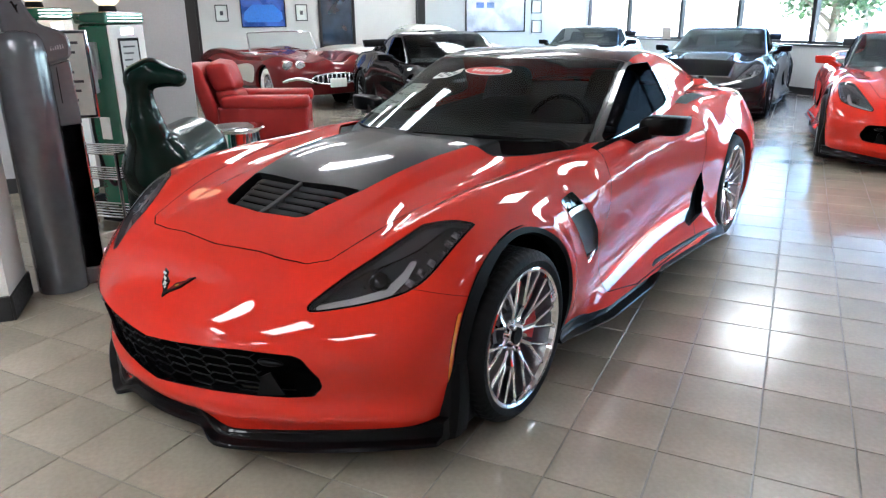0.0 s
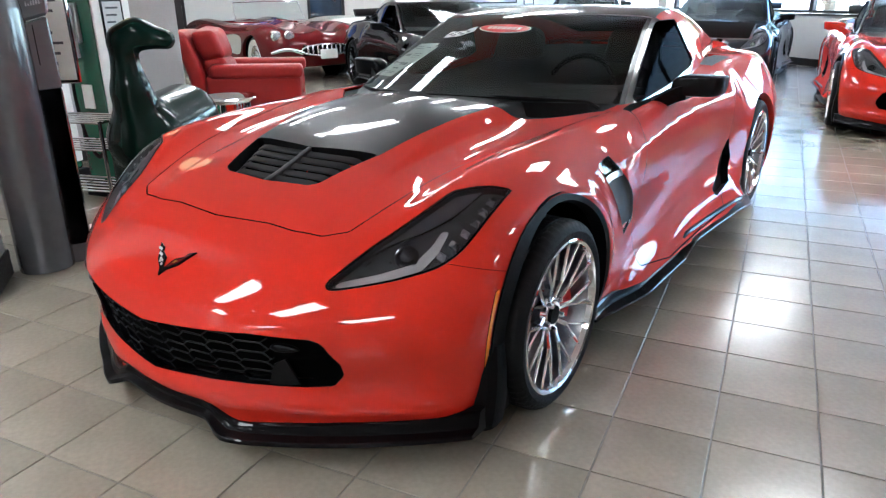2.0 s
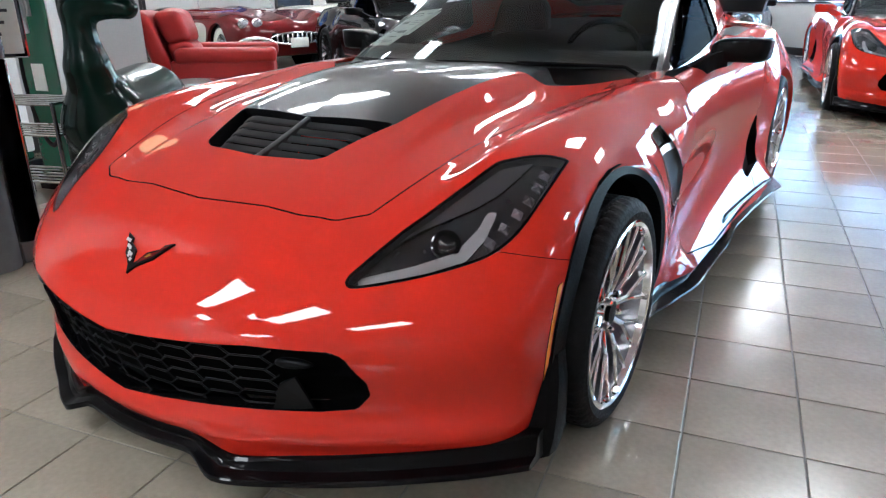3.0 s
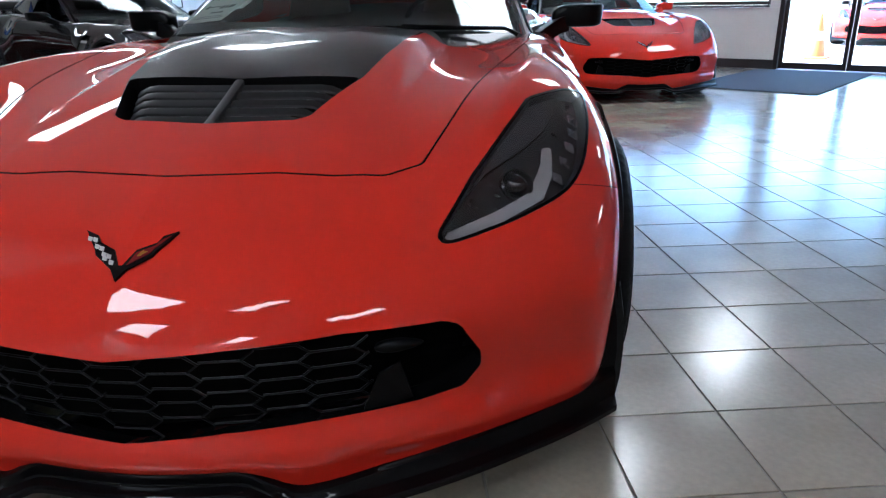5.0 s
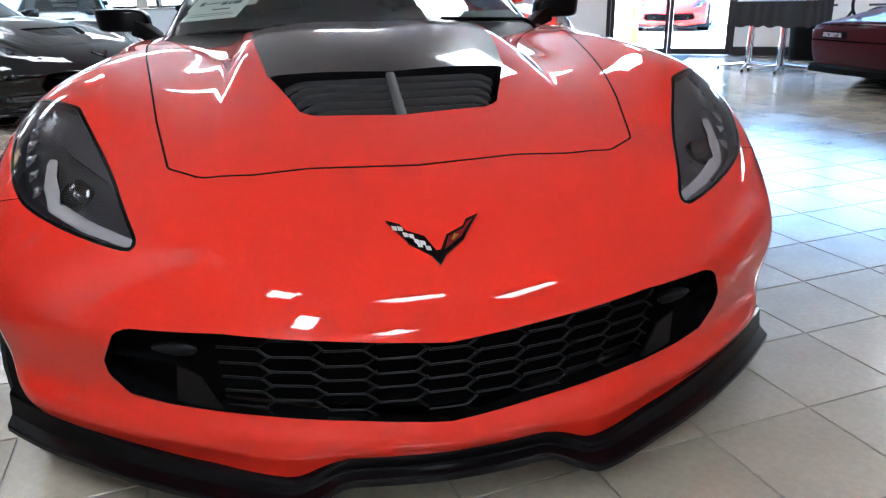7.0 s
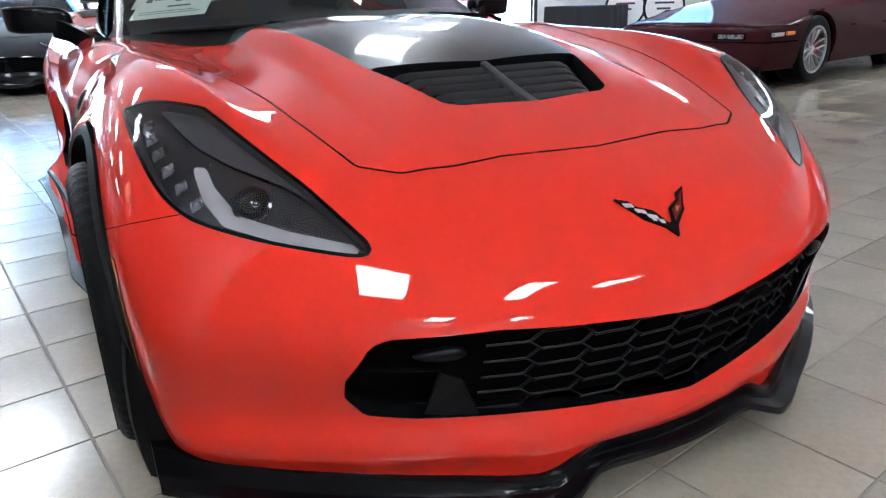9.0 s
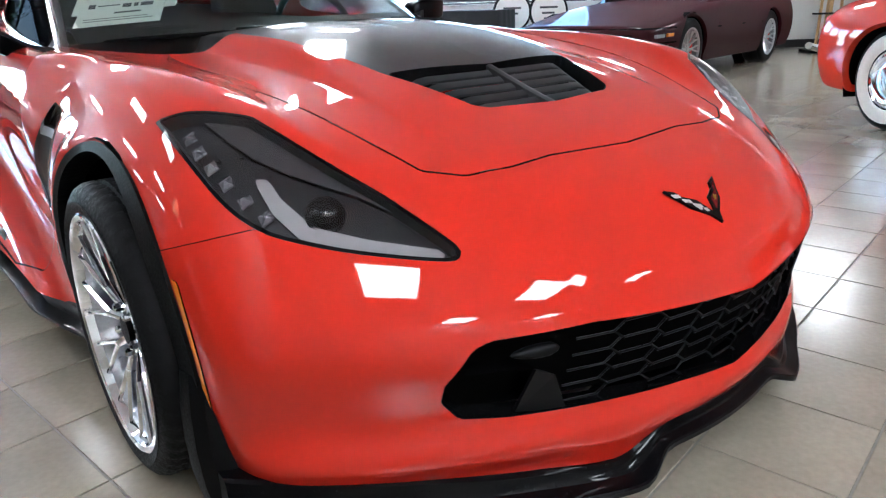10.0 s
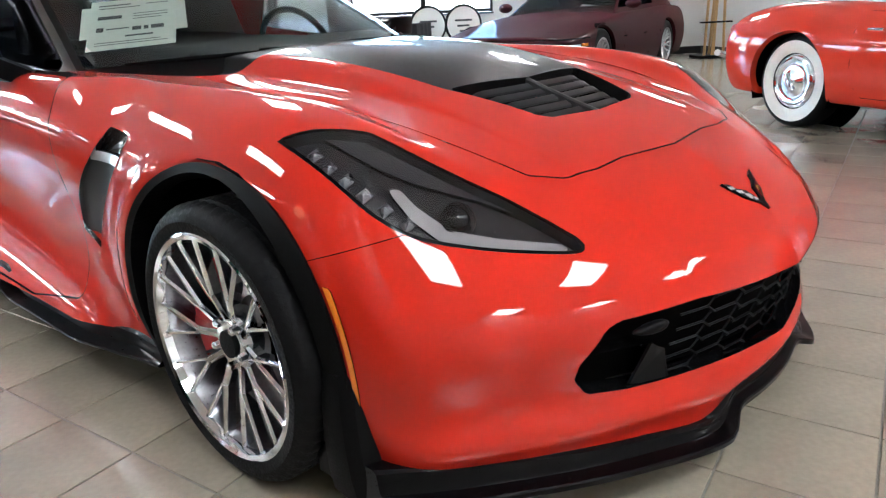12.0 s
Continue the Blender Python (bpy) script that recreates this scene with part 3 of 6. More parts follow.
    cb = part("brake_caliper", cal, M_CALIPER, ob, "red brake caliper", 40)
    cb.matrix_basis = Matrix.Rotation((0.15 if side > 0 else math.pi - 0.15) - turn, 4, "X")
    return ob


def loft(sections, closed=False):
    """A skin over rows of points."""
    bm = bmesh.new()
    rows = [[bm.verts.new(p) for p in s] for s in sections]
    n = len(rows[0])
    for p, q in zip(rows, rows[1:]):
        for i in range(n if closed else n - 1):
            bm.faces.new((p[i], p[(i + 1) % n], q[(i + 1) % n], q[i]))
    if closed:
        bm.faces.new(rows[0][::-1]), bm.faces.new(rows[-1])
    bmesh.ops.recalc_face_normals(bm, faces=bm.faces)
    return bm


def surface_height(field, x, y, z0=0.3, z1=1.3):
    """How high a surface lies over a place."""
    z = np.linspace(z1, z0, 1500)
    v = field(np.full_like(z, x), np.full_like(z, y), z)
    return float(z[np.argmax(v < 0)])


def sports_car(label, body_paint, hood_mat, roof_mat, rim_mat, h=0.0125, decorated=True):
    car = empty("sports_car", label, "car")
    b = right_half(solid_shell(body_field, (-0.03, -0.98, 0.10), (1.03, 3.56, 1.08), h))
    # wheel arches
    arch_f = lambda x, y, z: np.maximum(arch_radius(y, z, 0.0, 0.335) - 0.347, 0.5 - x)
    arch_r = lambda x, y, z: np.maximum(arch_radius(y, z, 2.71, 0.345) - 0.362, 0.5 - x)
    _, b, seam_f = b.cut(arch_f)
    _, b, seam_r = b.cut(arch_r)
    flare_f = lambda x, y, z: np.maximum(arch_radius(y, z, 0.0, 0.335) - (0.366 + 0.036 * step(-y, 0.02, 0.42)), 0.52 - x)
    flare, b, seam_o = b.cut(flare_f)
    keep = seam_f[0][:, 0] > 0.5
    seam_f = [q[keep] for q in seam_f]
    flare = flare.moved(0.007) + seam_strip(seam_o, 0.007, 0.007) + seam_strip(seam_f, 0.05, 0.007)
    for s in (flare, flare.mirrored()):
        link("arch_flare", s.mesh("arch_flare"), M_PLASTIC, car, "matt black plastic wheel arch flare")
    # lower edge of the nose
    _, b, seam_l = b.cut(lambda x, y, z: np.maximum(z - lip_height(x), y + 0.36))
    _, b, _ = b.cut(lambda x, y, z: np.maximum(np.maximum(z - 0.196, 0.30 - y), y - 2.38))
    # grille opening
    g, b, seam_g = b.cut(lambda x, y, z: np.maximum(polygon(x, z, GRILLE, 0.012), y + 0.45))
    frame_strip = seam_strip(seam_g, 0.045, 0.002)
    link("grille_frame", frame_strip.both().mesh("grille_frame"), M_TRIM_BLACK, car)
    link("grille_backing", g.shifted((0, 0.055, 0)).both().mesh("grille_backing"), M_GAP, car)
    # headlamps
    lamp_f = lambda x, y, z: np.maximum(polygon(*headlight_plane(x, y, z), LAMP_TOP + [tuple(p) for p in smooth_line(LAMP_LOW, 5, False)]), np.maximum(y - 0.0, 0.45 - x))
    lamp, b, seam_h = b.cut(lamp_f)
    lens, bezel, seam_b = lamp.cut(lambda x, y, z: lamp_f(x, y, z) + 0.0065)
    guide, dark, _ = lens.moved(-0.022).cut(lambda x, y, z: polygon(*headlight_plane(x, y, z), GUIDE, 0.004))
    cover, dark, seam_k = dark.cut(lambda x, y, z: polygon(*headlight_plane(x, y, z), COVER, 0.006))
    cover = cover.moved(0.002)
    for k, tr in enumerate((lambda s: s, lambda s: s.mirrored())):
        hl = link("headlight", tr(bezel.moved(0.001)).mesh("headlight"), M_GLOSS_BLACK, car, "swept clear headlight with a black surround")
        link("lens", tr(lens).mesh("lens"), M_LENS, hl)
        link("housing", tr(dark.moved(-0.006) + seam_strip(seam_b, 0.05)).mesh("housing"), M_LAMP_GREY, hl)
        link("lamp_cover", tr(cover).mesh("lamp_cover"), M_LAMP_COVER, hl, "smooth grey inner cover")
        link("light_guide", tr(guide).mesh("light_guide"), M_LAMP_WHITE, hl, "pale grey light guide strip")
        sx = 1 if k == 0 else -1
        for t in range(6):
            u = t / 5
            nrm = Vector((0.62, -0.35, 0.70)).normalized()
            p = Vector((0.797 - 0.038 * u * u, -0.242 - 0.198 * u, 0.735 - 0.113 * u))
            sunk = np.linspace(0.03, -0.09, 400)
            deep = body_field(*[p[k] + nrm[k] * sunk for k in range(3)])
            p = p + nrm * float(sunk[np.argmax(deep < -0.026)])
            bm = lathe([(0.0, 0.0165), (0.003, 0.016), (0.005, 0.012), (0.0062, 0.009), (0.0095, 0.005), (0.0105, 0.0)], 4, "z")
            moved(bm, Matrix.Translation((sx * p.x, p.y, p.z)) @ Vector((sx * nrm.x, nrm.y, nrm.z)).to_track_quat("Z", "Y").to_matrix().to_4x4())
            part("lamp_lens", bm, M_LAMP_SILVER, hl, "", 40)
        p = Vector((0.669, -0.484, 0.611))
        bm = lathe([(-0.03, 0.034), (0.004, 0.034), (0.006, 0.029), (-0.002, 0.027), (0.010, 0.020), (0.016, 0.010), (0.018, 0.0)], 28, "z")
        moved(bm, Matrix.Translation((sx * p.x, p.y, p.z)) @ Vector((sx * 0.35, -0.75, 0.55)).to_track_quat("Z", "Y").to_matrix().to_4x4())
        part("projector", bm, M_TRIM_BLACK, hl, "round projector lamp", 40)
    # bonnet
    hood_f = lambda x, y, z: np.maximum(polygon(x, y, HOOD, 0.01), 0.5 - z)
    hood, b, _ = b.cut(lambda x, y, z: hood_f(x, y, z) - 0.0024)
    hood, gap, _ = hood.cut(lambda x, y, z: hood_f(x, y, z) + 0.0024)
    vent, hood, seam_v = hood.cut(lambda x, y, z: polygon(x, y, VENT, 0.012))
    panel, hood, _ = hood.cut(lambda x, y, z: polygon(x, y, PANEL, 0.004))
    hd = link("hood", hood.both().mesh("hood"), body_paint, car)
    link("vent_edge", seam_strip(seam_v, 0.06).both().mesh("vent_edge"), M_PLASTIC, hd)
    link("hood_panel", panel.both().mesh("hood_panel"), hood_mat, hd, "smooth dark grey centre panel")
    link("vent_floor", vent.moved(-0.075).both().mesh("vent_floor"), M_GAP, hd)
    for sx in (-1, 1):
        for i in range(5):
            y0 = -0.352 + 0.040 * i
            xo = 0.205 + 0.318 * (y0 + 0.355)
            za, zb = (surface_height(body_field, 0.1, yy, 0.5) for yy in (y0, y0 + 0.018))
            sec = []
            for x in np.linspace(0.013, xo, 10):
                e = 0.010 * (x / xo) ** 2
                d = 0.016 * (max(0.0, x / xo - 0.8) / 0.2) ** 2
                sec.append([(sx * x, y0 + e, za - 0.021 - d), (sx * x, y0 + 0.0005 + e, za - 0.016 - d), (sx * x, y0 + 0.004 + e, za - 0.0125 - d), (sx * x, y0 + 0.018 + e, zb - 0.011 - d), (sx * x, y0 + 0.020 + e, zb - 0.013 - d), (sx * x, y0 + 0.006 + e, za - 0.022 - d)])
            part("louvre", loft(sec, True), M_LOUVRE, hd, "", 30)
    part("vent_bar", loft([[(s * 0.011, y, surface_height(body_field, 0, y, 0.5) - d) for s, d in ((-1, 0.03), (-1, 0.004), (-0.5, 0.001), (0.5, 0.001), (1, 0.004), (1, 0.03))] for y in np.linspace(-0.384, -0.165, 8)], True), M_VENT_PLATE, hd, "", 40)
    # scuttle below the windscreen
    cowl, b, _ = b.cut(lambda x, y, z: np.maximum(np.maximum(0.40 + 0.75 * x * x - y, x - 0.70), np.maximum(y - 2.6, 0.78 - z)))
    link("scuttle", cowl.moved(-0.012).both().mesh("scuttle"), M_PLASTIC, car)
    # doors, seams, side vents
    duct, b, seam_d = b.cut(lambda x, y, z: np.maximum(polygon(y, z, REAR_DUCT, 0.02), 0.6 - x))
    for tr in (lambda s: s, lambda s: s.mirrored()):
        link("rear_duct", tr(duct.moved(-0.045) + seam_strip(seam_d, 0.045)).mesh("rear_duct"), M_GRILLE, car, "black cooling duct ahead of the rear wheel")
    door_f = lambda x, y, z: np.maximum(polygon(y, z, DOOR, 0.03), 0.62 - x)
    door, b, _ = b.cut(lambda x, y, z: door_f(x, y, z) - 0.0022)
    door, gap2, _ = door.cut(lambda x, y, z: door_f(x, y, z) + 0.0022)
    vent2, b, seam_s = b.cut(lambda x, y, z: np.maximum(polygon(y, z, SIDE_VENT, 0.01), 0.5 - x))
    line = lambda y, z: (z - 0.603 + 0.32 * (y + 0.44)) * 0.95
    low, b, _ = b.cut(lambda x, y, z: np.maximum(np.maximum(line(y, z) - 0.0009, np.abs(y + 0.40) - 0.09), 0.74 - x))
    low, gap3, _ = low.cut(lambda x, y, z: line(y, z) + 0.0009)
    b = b + low
    ring = lambda y, z: arch_radius(y, z, 0.0, 0.335) - (0.380 + 0.036 * step(-y, 0.02, 0.42))
    zone, b, _ = b.cut(lambda x, y, z: np.maximum(np.maximum(ring(y, z) - 0.0065, np.abs(z - 0.41) - 0.115), np.maximum(y + 0.1, 0.6 - x)))
    keep2, lamp2, _ = zone.cut(lambda x, y, z: ring(y, z) + 0.0065)
    b = b + keep2
    link("panel_gap", gap.moved(-0.0015).both().mesh("panel_gap"), M_GAP, car)
    for g_ in (gap2.moved(-0.0015), gap3.moved(-0.0015)):
        link("panel_gap", g_.mesh("panel_gap"), M_GAP, car), link("panel_gap", g_.mirrored().mesh("panel_gap"), M_GAP, car)
    for tr in (lambda s: s, lambda s: s.mirrored()):
        link("door", tr(door).mesh("door"), body_paint, car)
        link("marker_lamp", tr(lamp2.moved(0.002)).mesh("marker_lamp"), M_AMBER, car, "thin amber side marker lamp")
        plate, slot, _ = vent2.cut(lambda x, y, z: z - 0.652 - 0.04 * (y - 0.47))
        sv = link("side_vent", tr(vent2.moved(-0.035)).mesh("side_vent"), M_GRILLE, car, "black slanting vent behind the wheel")
        link("vent_plate", tr(plate.moved(-0.010)).mesh("vent_plate"), M_VENT_PLATE, sv, "dark grey satin plate")
        strip, _, _ = slot.cut(lambda x, y, z: z - 0.676 - 0.04 * (y - 0.47))
        link("vent_badge", tr(strip.moved(-0.004)).mesh("vent_badge"), M_SATIN, sv, "chrome strip with plain raised letters")
        fins, _, _ = slot.cut(lambda x, y, z: np.maximum(0.680 - z, np.abs(np.mod(z + 0.9 * y, 0.026) - 0.013) - 0.009))
        link("slat", tr(fins.moved(-0.016)).mesh("slat"), M_TRIM_BLACK, sv)
        tip, _, _ = plate.cut(lambda x, y, z: z - 0.452 + 0.12 * (y - 0.6))
        link("vent_tip", tr(tip.moved(-0.003)).mesh("vent_tip"), M_CHROME, sv, "chrome tip")
        link("vent_trim", tr(seam_strip(seam_s, 0.036, 0.003)).mesh("vent_trim"), M_CHROME, sv, "bright trim")
    shell = link("body", (b + seam_strip(seam_r, 0.05) + seam_strip(seam_l, 0.02)).both().mesh("body"), body_paint, car)
    # cabin
    c = right_half(solid_shell(cabin_field, (-0.03, 0.30, 0.72), (0.85, 3.36, 1.27), h))
    _, c, _ = c.cut(lambda x, y, z: body_field(x, y, z) + 0.012)
    q = lambda x, y, z: 0.9 * (z - cabin_top(x, y)) - 0.93 * (x - cabin_side(y, z))
    wind, c, _ = c.cut(lambda x, y, z: np.maximum(0.022 - q(x, y, z), cabin_line(x, y) - 1.41))
    wind, frit, _ = wind.cut(lambda x, y, z: np.maximum(0.040 - q(x, y, z), np.maximum(cabin_line(x, y) - 1.385, 0.575 - cabin_line(x, y))))
    side, c, seam_w = c.cut(lambda x, y, z: np.maximum(polygon(y, z, SIDE_WINDOW, 0.015), q(x, y, z) + 0.0))
    roof, c, _ = c.cut(lambda x, y, z: np.maximum(np.maximum(1.425 - cabin_line(x, y), cabin_line(x, y) - 2.14), 0.010 - q(x, y, z)))
    back, c, _ = c.cut(lambda x, y, z: np.maximum(np.maximum(2.2 - cabin_line(x, y), cabin_line(x, y) - 3.05), 0.07 - q(x, y, z)))
    link("windscreen", wind.both().mesh("windscreen"), M_WINDSCREEN, car)
    link("windscreen_border", frit.both().mesh("windscreen_border"), M_GLOSS_BLACK, car)
    link("roof", roof.both().mesh("roof"), roof_mat, car)
    link("rear_window", back.both().mesh("rear_window"), M_SIDE_GLASS, car)
    front_p, c, _ = c.cut(lambda x, y, z: cabin_line(x, y) - 1.46)
    link("front_pillar", front_p.both().mesh("front_pillar"), M_TRIM_BLACK, car, "gloss black windscreen pillar")
    link("pillar", c.both().mesh("pillar"), body_paint, car)
    for tr in (lambda s: s, lambda s: s.mirrored()):
        link("side_window", tr(side.moved(-0.004)).mesh("side_window"), M_SIDE_GLASS, car)
        link("window_trim", tr(seam_strip(seam_w, 0.008, 0.003)).mesh("window_trim"), M_GLOSS_BLACK, car)
    # nose trim: splitter
    secs = []
    for x in np.concatenate([np.linspace(-0.895, -0.34, 22), np.linspace(-0.32, 0.32, 33), np.linspace(0.34, 0.895, 22)]):
        y0 = float(fascia_y(np.array([x]), np.array([0.15]))[0])
        zt = float(lip_height(np.array([x]))[0]) + 0.004
        out = 0.020 + 0.026 * float(step(np.abs(x), 0.19, 0.28))
        if abs(x) > 0.75:
            y0 = y0 + 0.25 * (abs(x) - 0.75) ** 2
        zb = float(np.interp(abs(x), (0, 0.195, 0.285, 0.42, 0.7, 0.9), (0.122, 0.124, 0.092, 0.090, 0.106, 0.111)))
        secs.append([(x, y0 + 0.05, zt + 0.006), (x, y0 - 0.003, zt + 0.003), (x, y0 - 0.012, zt - 0.002), (x, y0 - 0.014, zt - 0.008), (x, y0 - out * 0.42, zb + 0.030), (x, y0 - out * 0.5, zb + 0.025), (x, y0 - out - 0.006, zb + 0.018), (x, y0 - out - 0.009, zb + 0.014), (x, y0 - out - 0.008, zb + 0.003), (x, y0 - out, zb), (x, y0 + 0.16, zb), (x, y0 + 0.16, zt)])
    part("front_splitter", loft(secs, True), M_GLOSS_BLACK, car, "gloss black front splitter", 24)
    for sx in (-1, 1):
        # spat ahead of the wheel, side skirt, mirror
        sec = []
        for z, yf, xo in ((0.100, -0.435, 0.909), (0.15, -0.432, 0.917), (0.22, -0.428, 0.921), (0.29, -0.420, 0.918), (0.36, -0.408, 0.908)):
            sec.append([(sx * xx, yy, z) for xx, yy in ((xo - 0.055, yf - 0.012), (xo - 0.022, yf), (xo - 0.004, yf + 0.022), (xo, yf + 0.05), (xo - 0.004, -0.345), (0.80, -0.340), (0.80, yf + 0.02))])
        part("wheel_spat", loft(sec, True), M_PLASTIC, car, "black plastic spat ahead of the front wheel", 30)
        rows = []
        for y in np.linspace(0.33, 2.33, 67):
            kick = 0.050 * float(step(np.array(y), 1.14, 1.30)) - 0.03 * float(step(np.array(y), 1.9, 2.3))
            w = float(side_width(np.array([y]), np.array([0.22]))[0])
            out = 0.010 + 0.034 * float(step(np.array(y), 0.33, 0.50))
            e, top = 0.142 + kick, 0.206 + 0.55 * kick
            rows.append([(sx * (w - 0.10), y, top), (sx * (w - 0.001), y, top), (sx * (w + 0.005), y, top - 0.008), (sx * (w - 0.002), y, e + 0.024), (sx * (w + 0.002), y, e + 0.013), (sx * (w + out), y, e + 0.009), (sx * (w + out + 0.003), y, e + 0.005), (sx * (w + out - 0.002), y, e), (sx * (w - 0.03), y, e - 0.004), (sx * (w - 0.10), y, e - 0.008)])
        part("side_skirt", loft(rows, True), M_SKIRT, car, "gloss black side skirt", 35)
        ms = ball(1.0, None, 24, 14)
        for v in ms.verts:
            x, y, z = v.co
            sq = lambda a: math.copysign(abs(a) ** 0.30, a)
            v.co = Vector((sx * (0.935 + 0.108 * sq(x) + 0.012 * z), 1.295 + 0.062 * sq(y) * (1.0 if y < 0 else 0.5) + 0.05 * max(x, 0), 0.905 + 0.046 * sq(z) - 0.016 * max(-x, 0)))
        bmesh.ops.recalc_face_normals(ms, faces=ms.faces)
        mi = part("door_mirror", ms, M_GLOSS_BLACK, car, "gloss black door mirror", 60)
        part("mirror_arm", loft([[(sx * x, y + a * 0.055, z + b * 0.040) for a, b in ((-1, -1), (-1, 0.6), (0, 1), (1, 0.4), (1, -1))] for x, y, z in ((0.75, 1.20, 0.80), (0.80, 1.24, 0.835), (0.86, 1.28, 0.872), (0.90, 1.295, 0.885))], True), M_GLOSS_BLACK, mi, "", 50)
        part("rear_intake", loft([[(sx * (0.69 + 0.03 * t + 0.062 * u * (1 - 0.3 * t)), 2.22 + 0.34 * t, surface_height(body_field, 0.69 + 0.03 * t + 0.062 * u * (1 - 0.3 * t), 2.22 + 0.34 * t, 0.6) + 0.004) for u in (-1, -0.5, 0, 0.5, 1)] for t in np.linspace(0, 1, 6)]), M_GRILLE, car, "black intake on the rear haunch", 40)
        wheel(car, (sx * 0.944, -0.024, 0.315), sx, 0.315, 0.26, 0.0, 0.250, rim_mat, rim_mat, M_PLASTIC)
        wheel(car, (sx * 0.962, 2.71, 0.334), sx, 0.334, 0.31, 0.0, 0.258, rim_mat, rim_mat, M_PLASTIC)
        # black liners inside the arches
        for yc, r in ((0.0, 0.375), (2.71, 0.39)):
            lin = loft([[(sx * x, yc + r * math.cos(a), 0.335 + r * math.sin(a)) for a in np.linspace(-0.5, math.pi + 0.5, 22)] for x in (0.56, 0.885 if yc == 0 else 0.92)])
            part("arch_liner", lin, M_GAP, car)
            part("arch_wall", moved(lathe([(sx * 0.56, 0.0), (sx * 0.56, r)], 24), Matrix.Translation((0, yc, 0.335))), M_GAP, car)
    # under-tray and tail wing
    part("under_tray", box(-0.78, 0.78, -0.40, 3.35, 0.15, 0.17), M_GAP, car)
    wing = []
    for x in np.linspace(-0.70, 0.70, 15):
        k = (abs(x) / 0.70) ** 3
        wing.append([(x, 3.33, 0.985), (x, 3.42, 1.06 - 0.012 * k), (x, 3.50, 1.092 - 0.012 * k), (x, 3.51, 1.082 - 0.012 * k), (x, 3.45, 1.00), (x, 3.40, 0.97)])
    part("rear_spoiler", loft(wing, True), M_GLOSS_BLACK, car, "gloss black rear spoiler", 40)
    for x in (-0.5, 0.5):
        part("spoiler_stay", box(x - 0.02, x + 0.02, 3.36, 3.44, 0.90, 1.0, 0.005), M_GLOSS_BLACK, car)
    # grille mesh: bars broken by six-sided cells
    gb = bmesh.new()
    for i in range(5):
        z0 = 0.270 + i * 0.034
        for k in range(-5, 6):
            xa, xb = k * 0.090 - 0.034, k * 0.090 + 0.034
            if max(abs(xa), abs(xb)) > 0.44 - 0.10 * (0.41 - z0) * 3:
                continue
            zz = z0 + (0.017 if k % 2 else 0) - 0.012 * (1 - min(abs(k) / 3, 1))
            yy = lambda x: float(fascia_y(np.array([x]), np.array([zz]))[0]) + 0.026
            for p, r in (((xa, yy(xa), zz), (xb, yy(xb), zz)), ((xb, yy(xb), zz), (xb + 0.022, yy(xb + 0.022), zz + 0.017)), ((xb, yy(xb), zz), (xb + 0.022, yy(xb + 0.022), zz - 0.017))):
                tube([p, r], 0.0025, 5, gb)
    part("grille_mesh", gb, M_GRILLE, car, "black grille mesh of six-sided cells")
    for sx in (-1, 1):
        duct = loft([[(sx * x, float(fascia_y(np.array([x]), np.array([z]))[0]) + d, z) for x, z in ((0.40, 0.262), (0.435, 0.345), (0.47, 0.372), (0.60, 0.375))] for d in (0.006, 0.02, 0.06)])
        part("duct_vane", duct, M_TRIM_BLACK, car, "", 20)
        on_face = lambda x, z, d: (sx * x, float(fascia_y(np.array([x]), np.array([z]))[0]) + d, z)
        part("duct_wedge", loft([[on_face(x, z, d) for x, z in ((0.468, 0.368), (0.432, 0.348), (0.398, 0.266), (0.485, 0.279))] for d in (0.006, 0.012)], True), M_GRILLE, car, "black wedge panel in the grille", 20)
        fy = float(fascia_y(np.array([0.47]), np.array([0.40]))[0])
        lampb = ball(1.0, None, 14, 8)
        for v in lampb.verts:
            v.co = Vector((sx * (0.468 + v.co.x * 0.042), fy + 0.016 + 0.35 * v.co.x * 0.042 + v.co.y * 0.012, 0.400 + v.co.z * 0.012 * (1.0 - 0.35 * v.co.x)))
        part("fog_lamp", lampb, M_GRILLE, car, "", 60)
    # cabin inside
    part("dashboard", loft([[(x, y + 0.30 * x * x, z) for y, z in ((0.70, 0.80), (0.86, 0.885), (1.05, 0.90), (1.20, 0.87), (1.24, 0.78), (1.2, 0.55))] for x in np.linspace(-0.68, 0.68, 11)]), M_INTERIOR, car, "", 50)
    part("cabin_floor", box(-0.70, 0.70, 0.75, 2.9, 0.16, 0.42), M_INTERIOR, car)
    for sx in (-1, 1):
        seat = bmesh.new()
        box(sx * 0.36 - 0.23, sx * 0.36 + 0.23, 1.45, 1.95, 0.40, 0.56, 0.05, 3, seat)
        part("seat", seat, M_INTERIOR, car, "", 60)
        back_ = box(-0.22, 0.22, -0.06, 0.06, 0.0, 0.62, 0.05, 3)
        for v in back_.verts:
            v.co.x *= 1 - 0.45 * max(0, v.co.z - 0.40) / 0.22
        part("seat_back", moved(back_, Matrix.Translation((sx * 0.36, 1.90, 0.50)) @ Matrix.Rotation(-0.30, 4, "X")), M_INTERIOR, car, "", 60)
    sw = bmesh.new()
    pts = [(0.175 * math.cos(a), 0, 0.175 * math.sin(a)) for a in np.linspace(0, 2 * math.pi, 29)]
    tube(pts, 0.014, 8, sw, False)
    for a in (math.pi, 0, -math.pi / 2):
        tube([(0, 0, 0), (0.17 * math.cos(a), 0, 0.17 * math.sin(a))], 0.012, 6, sw)
    ball(0.05, Matrix.Diagonal((1, 0.5, 1, 1)), 12, 8, sw)
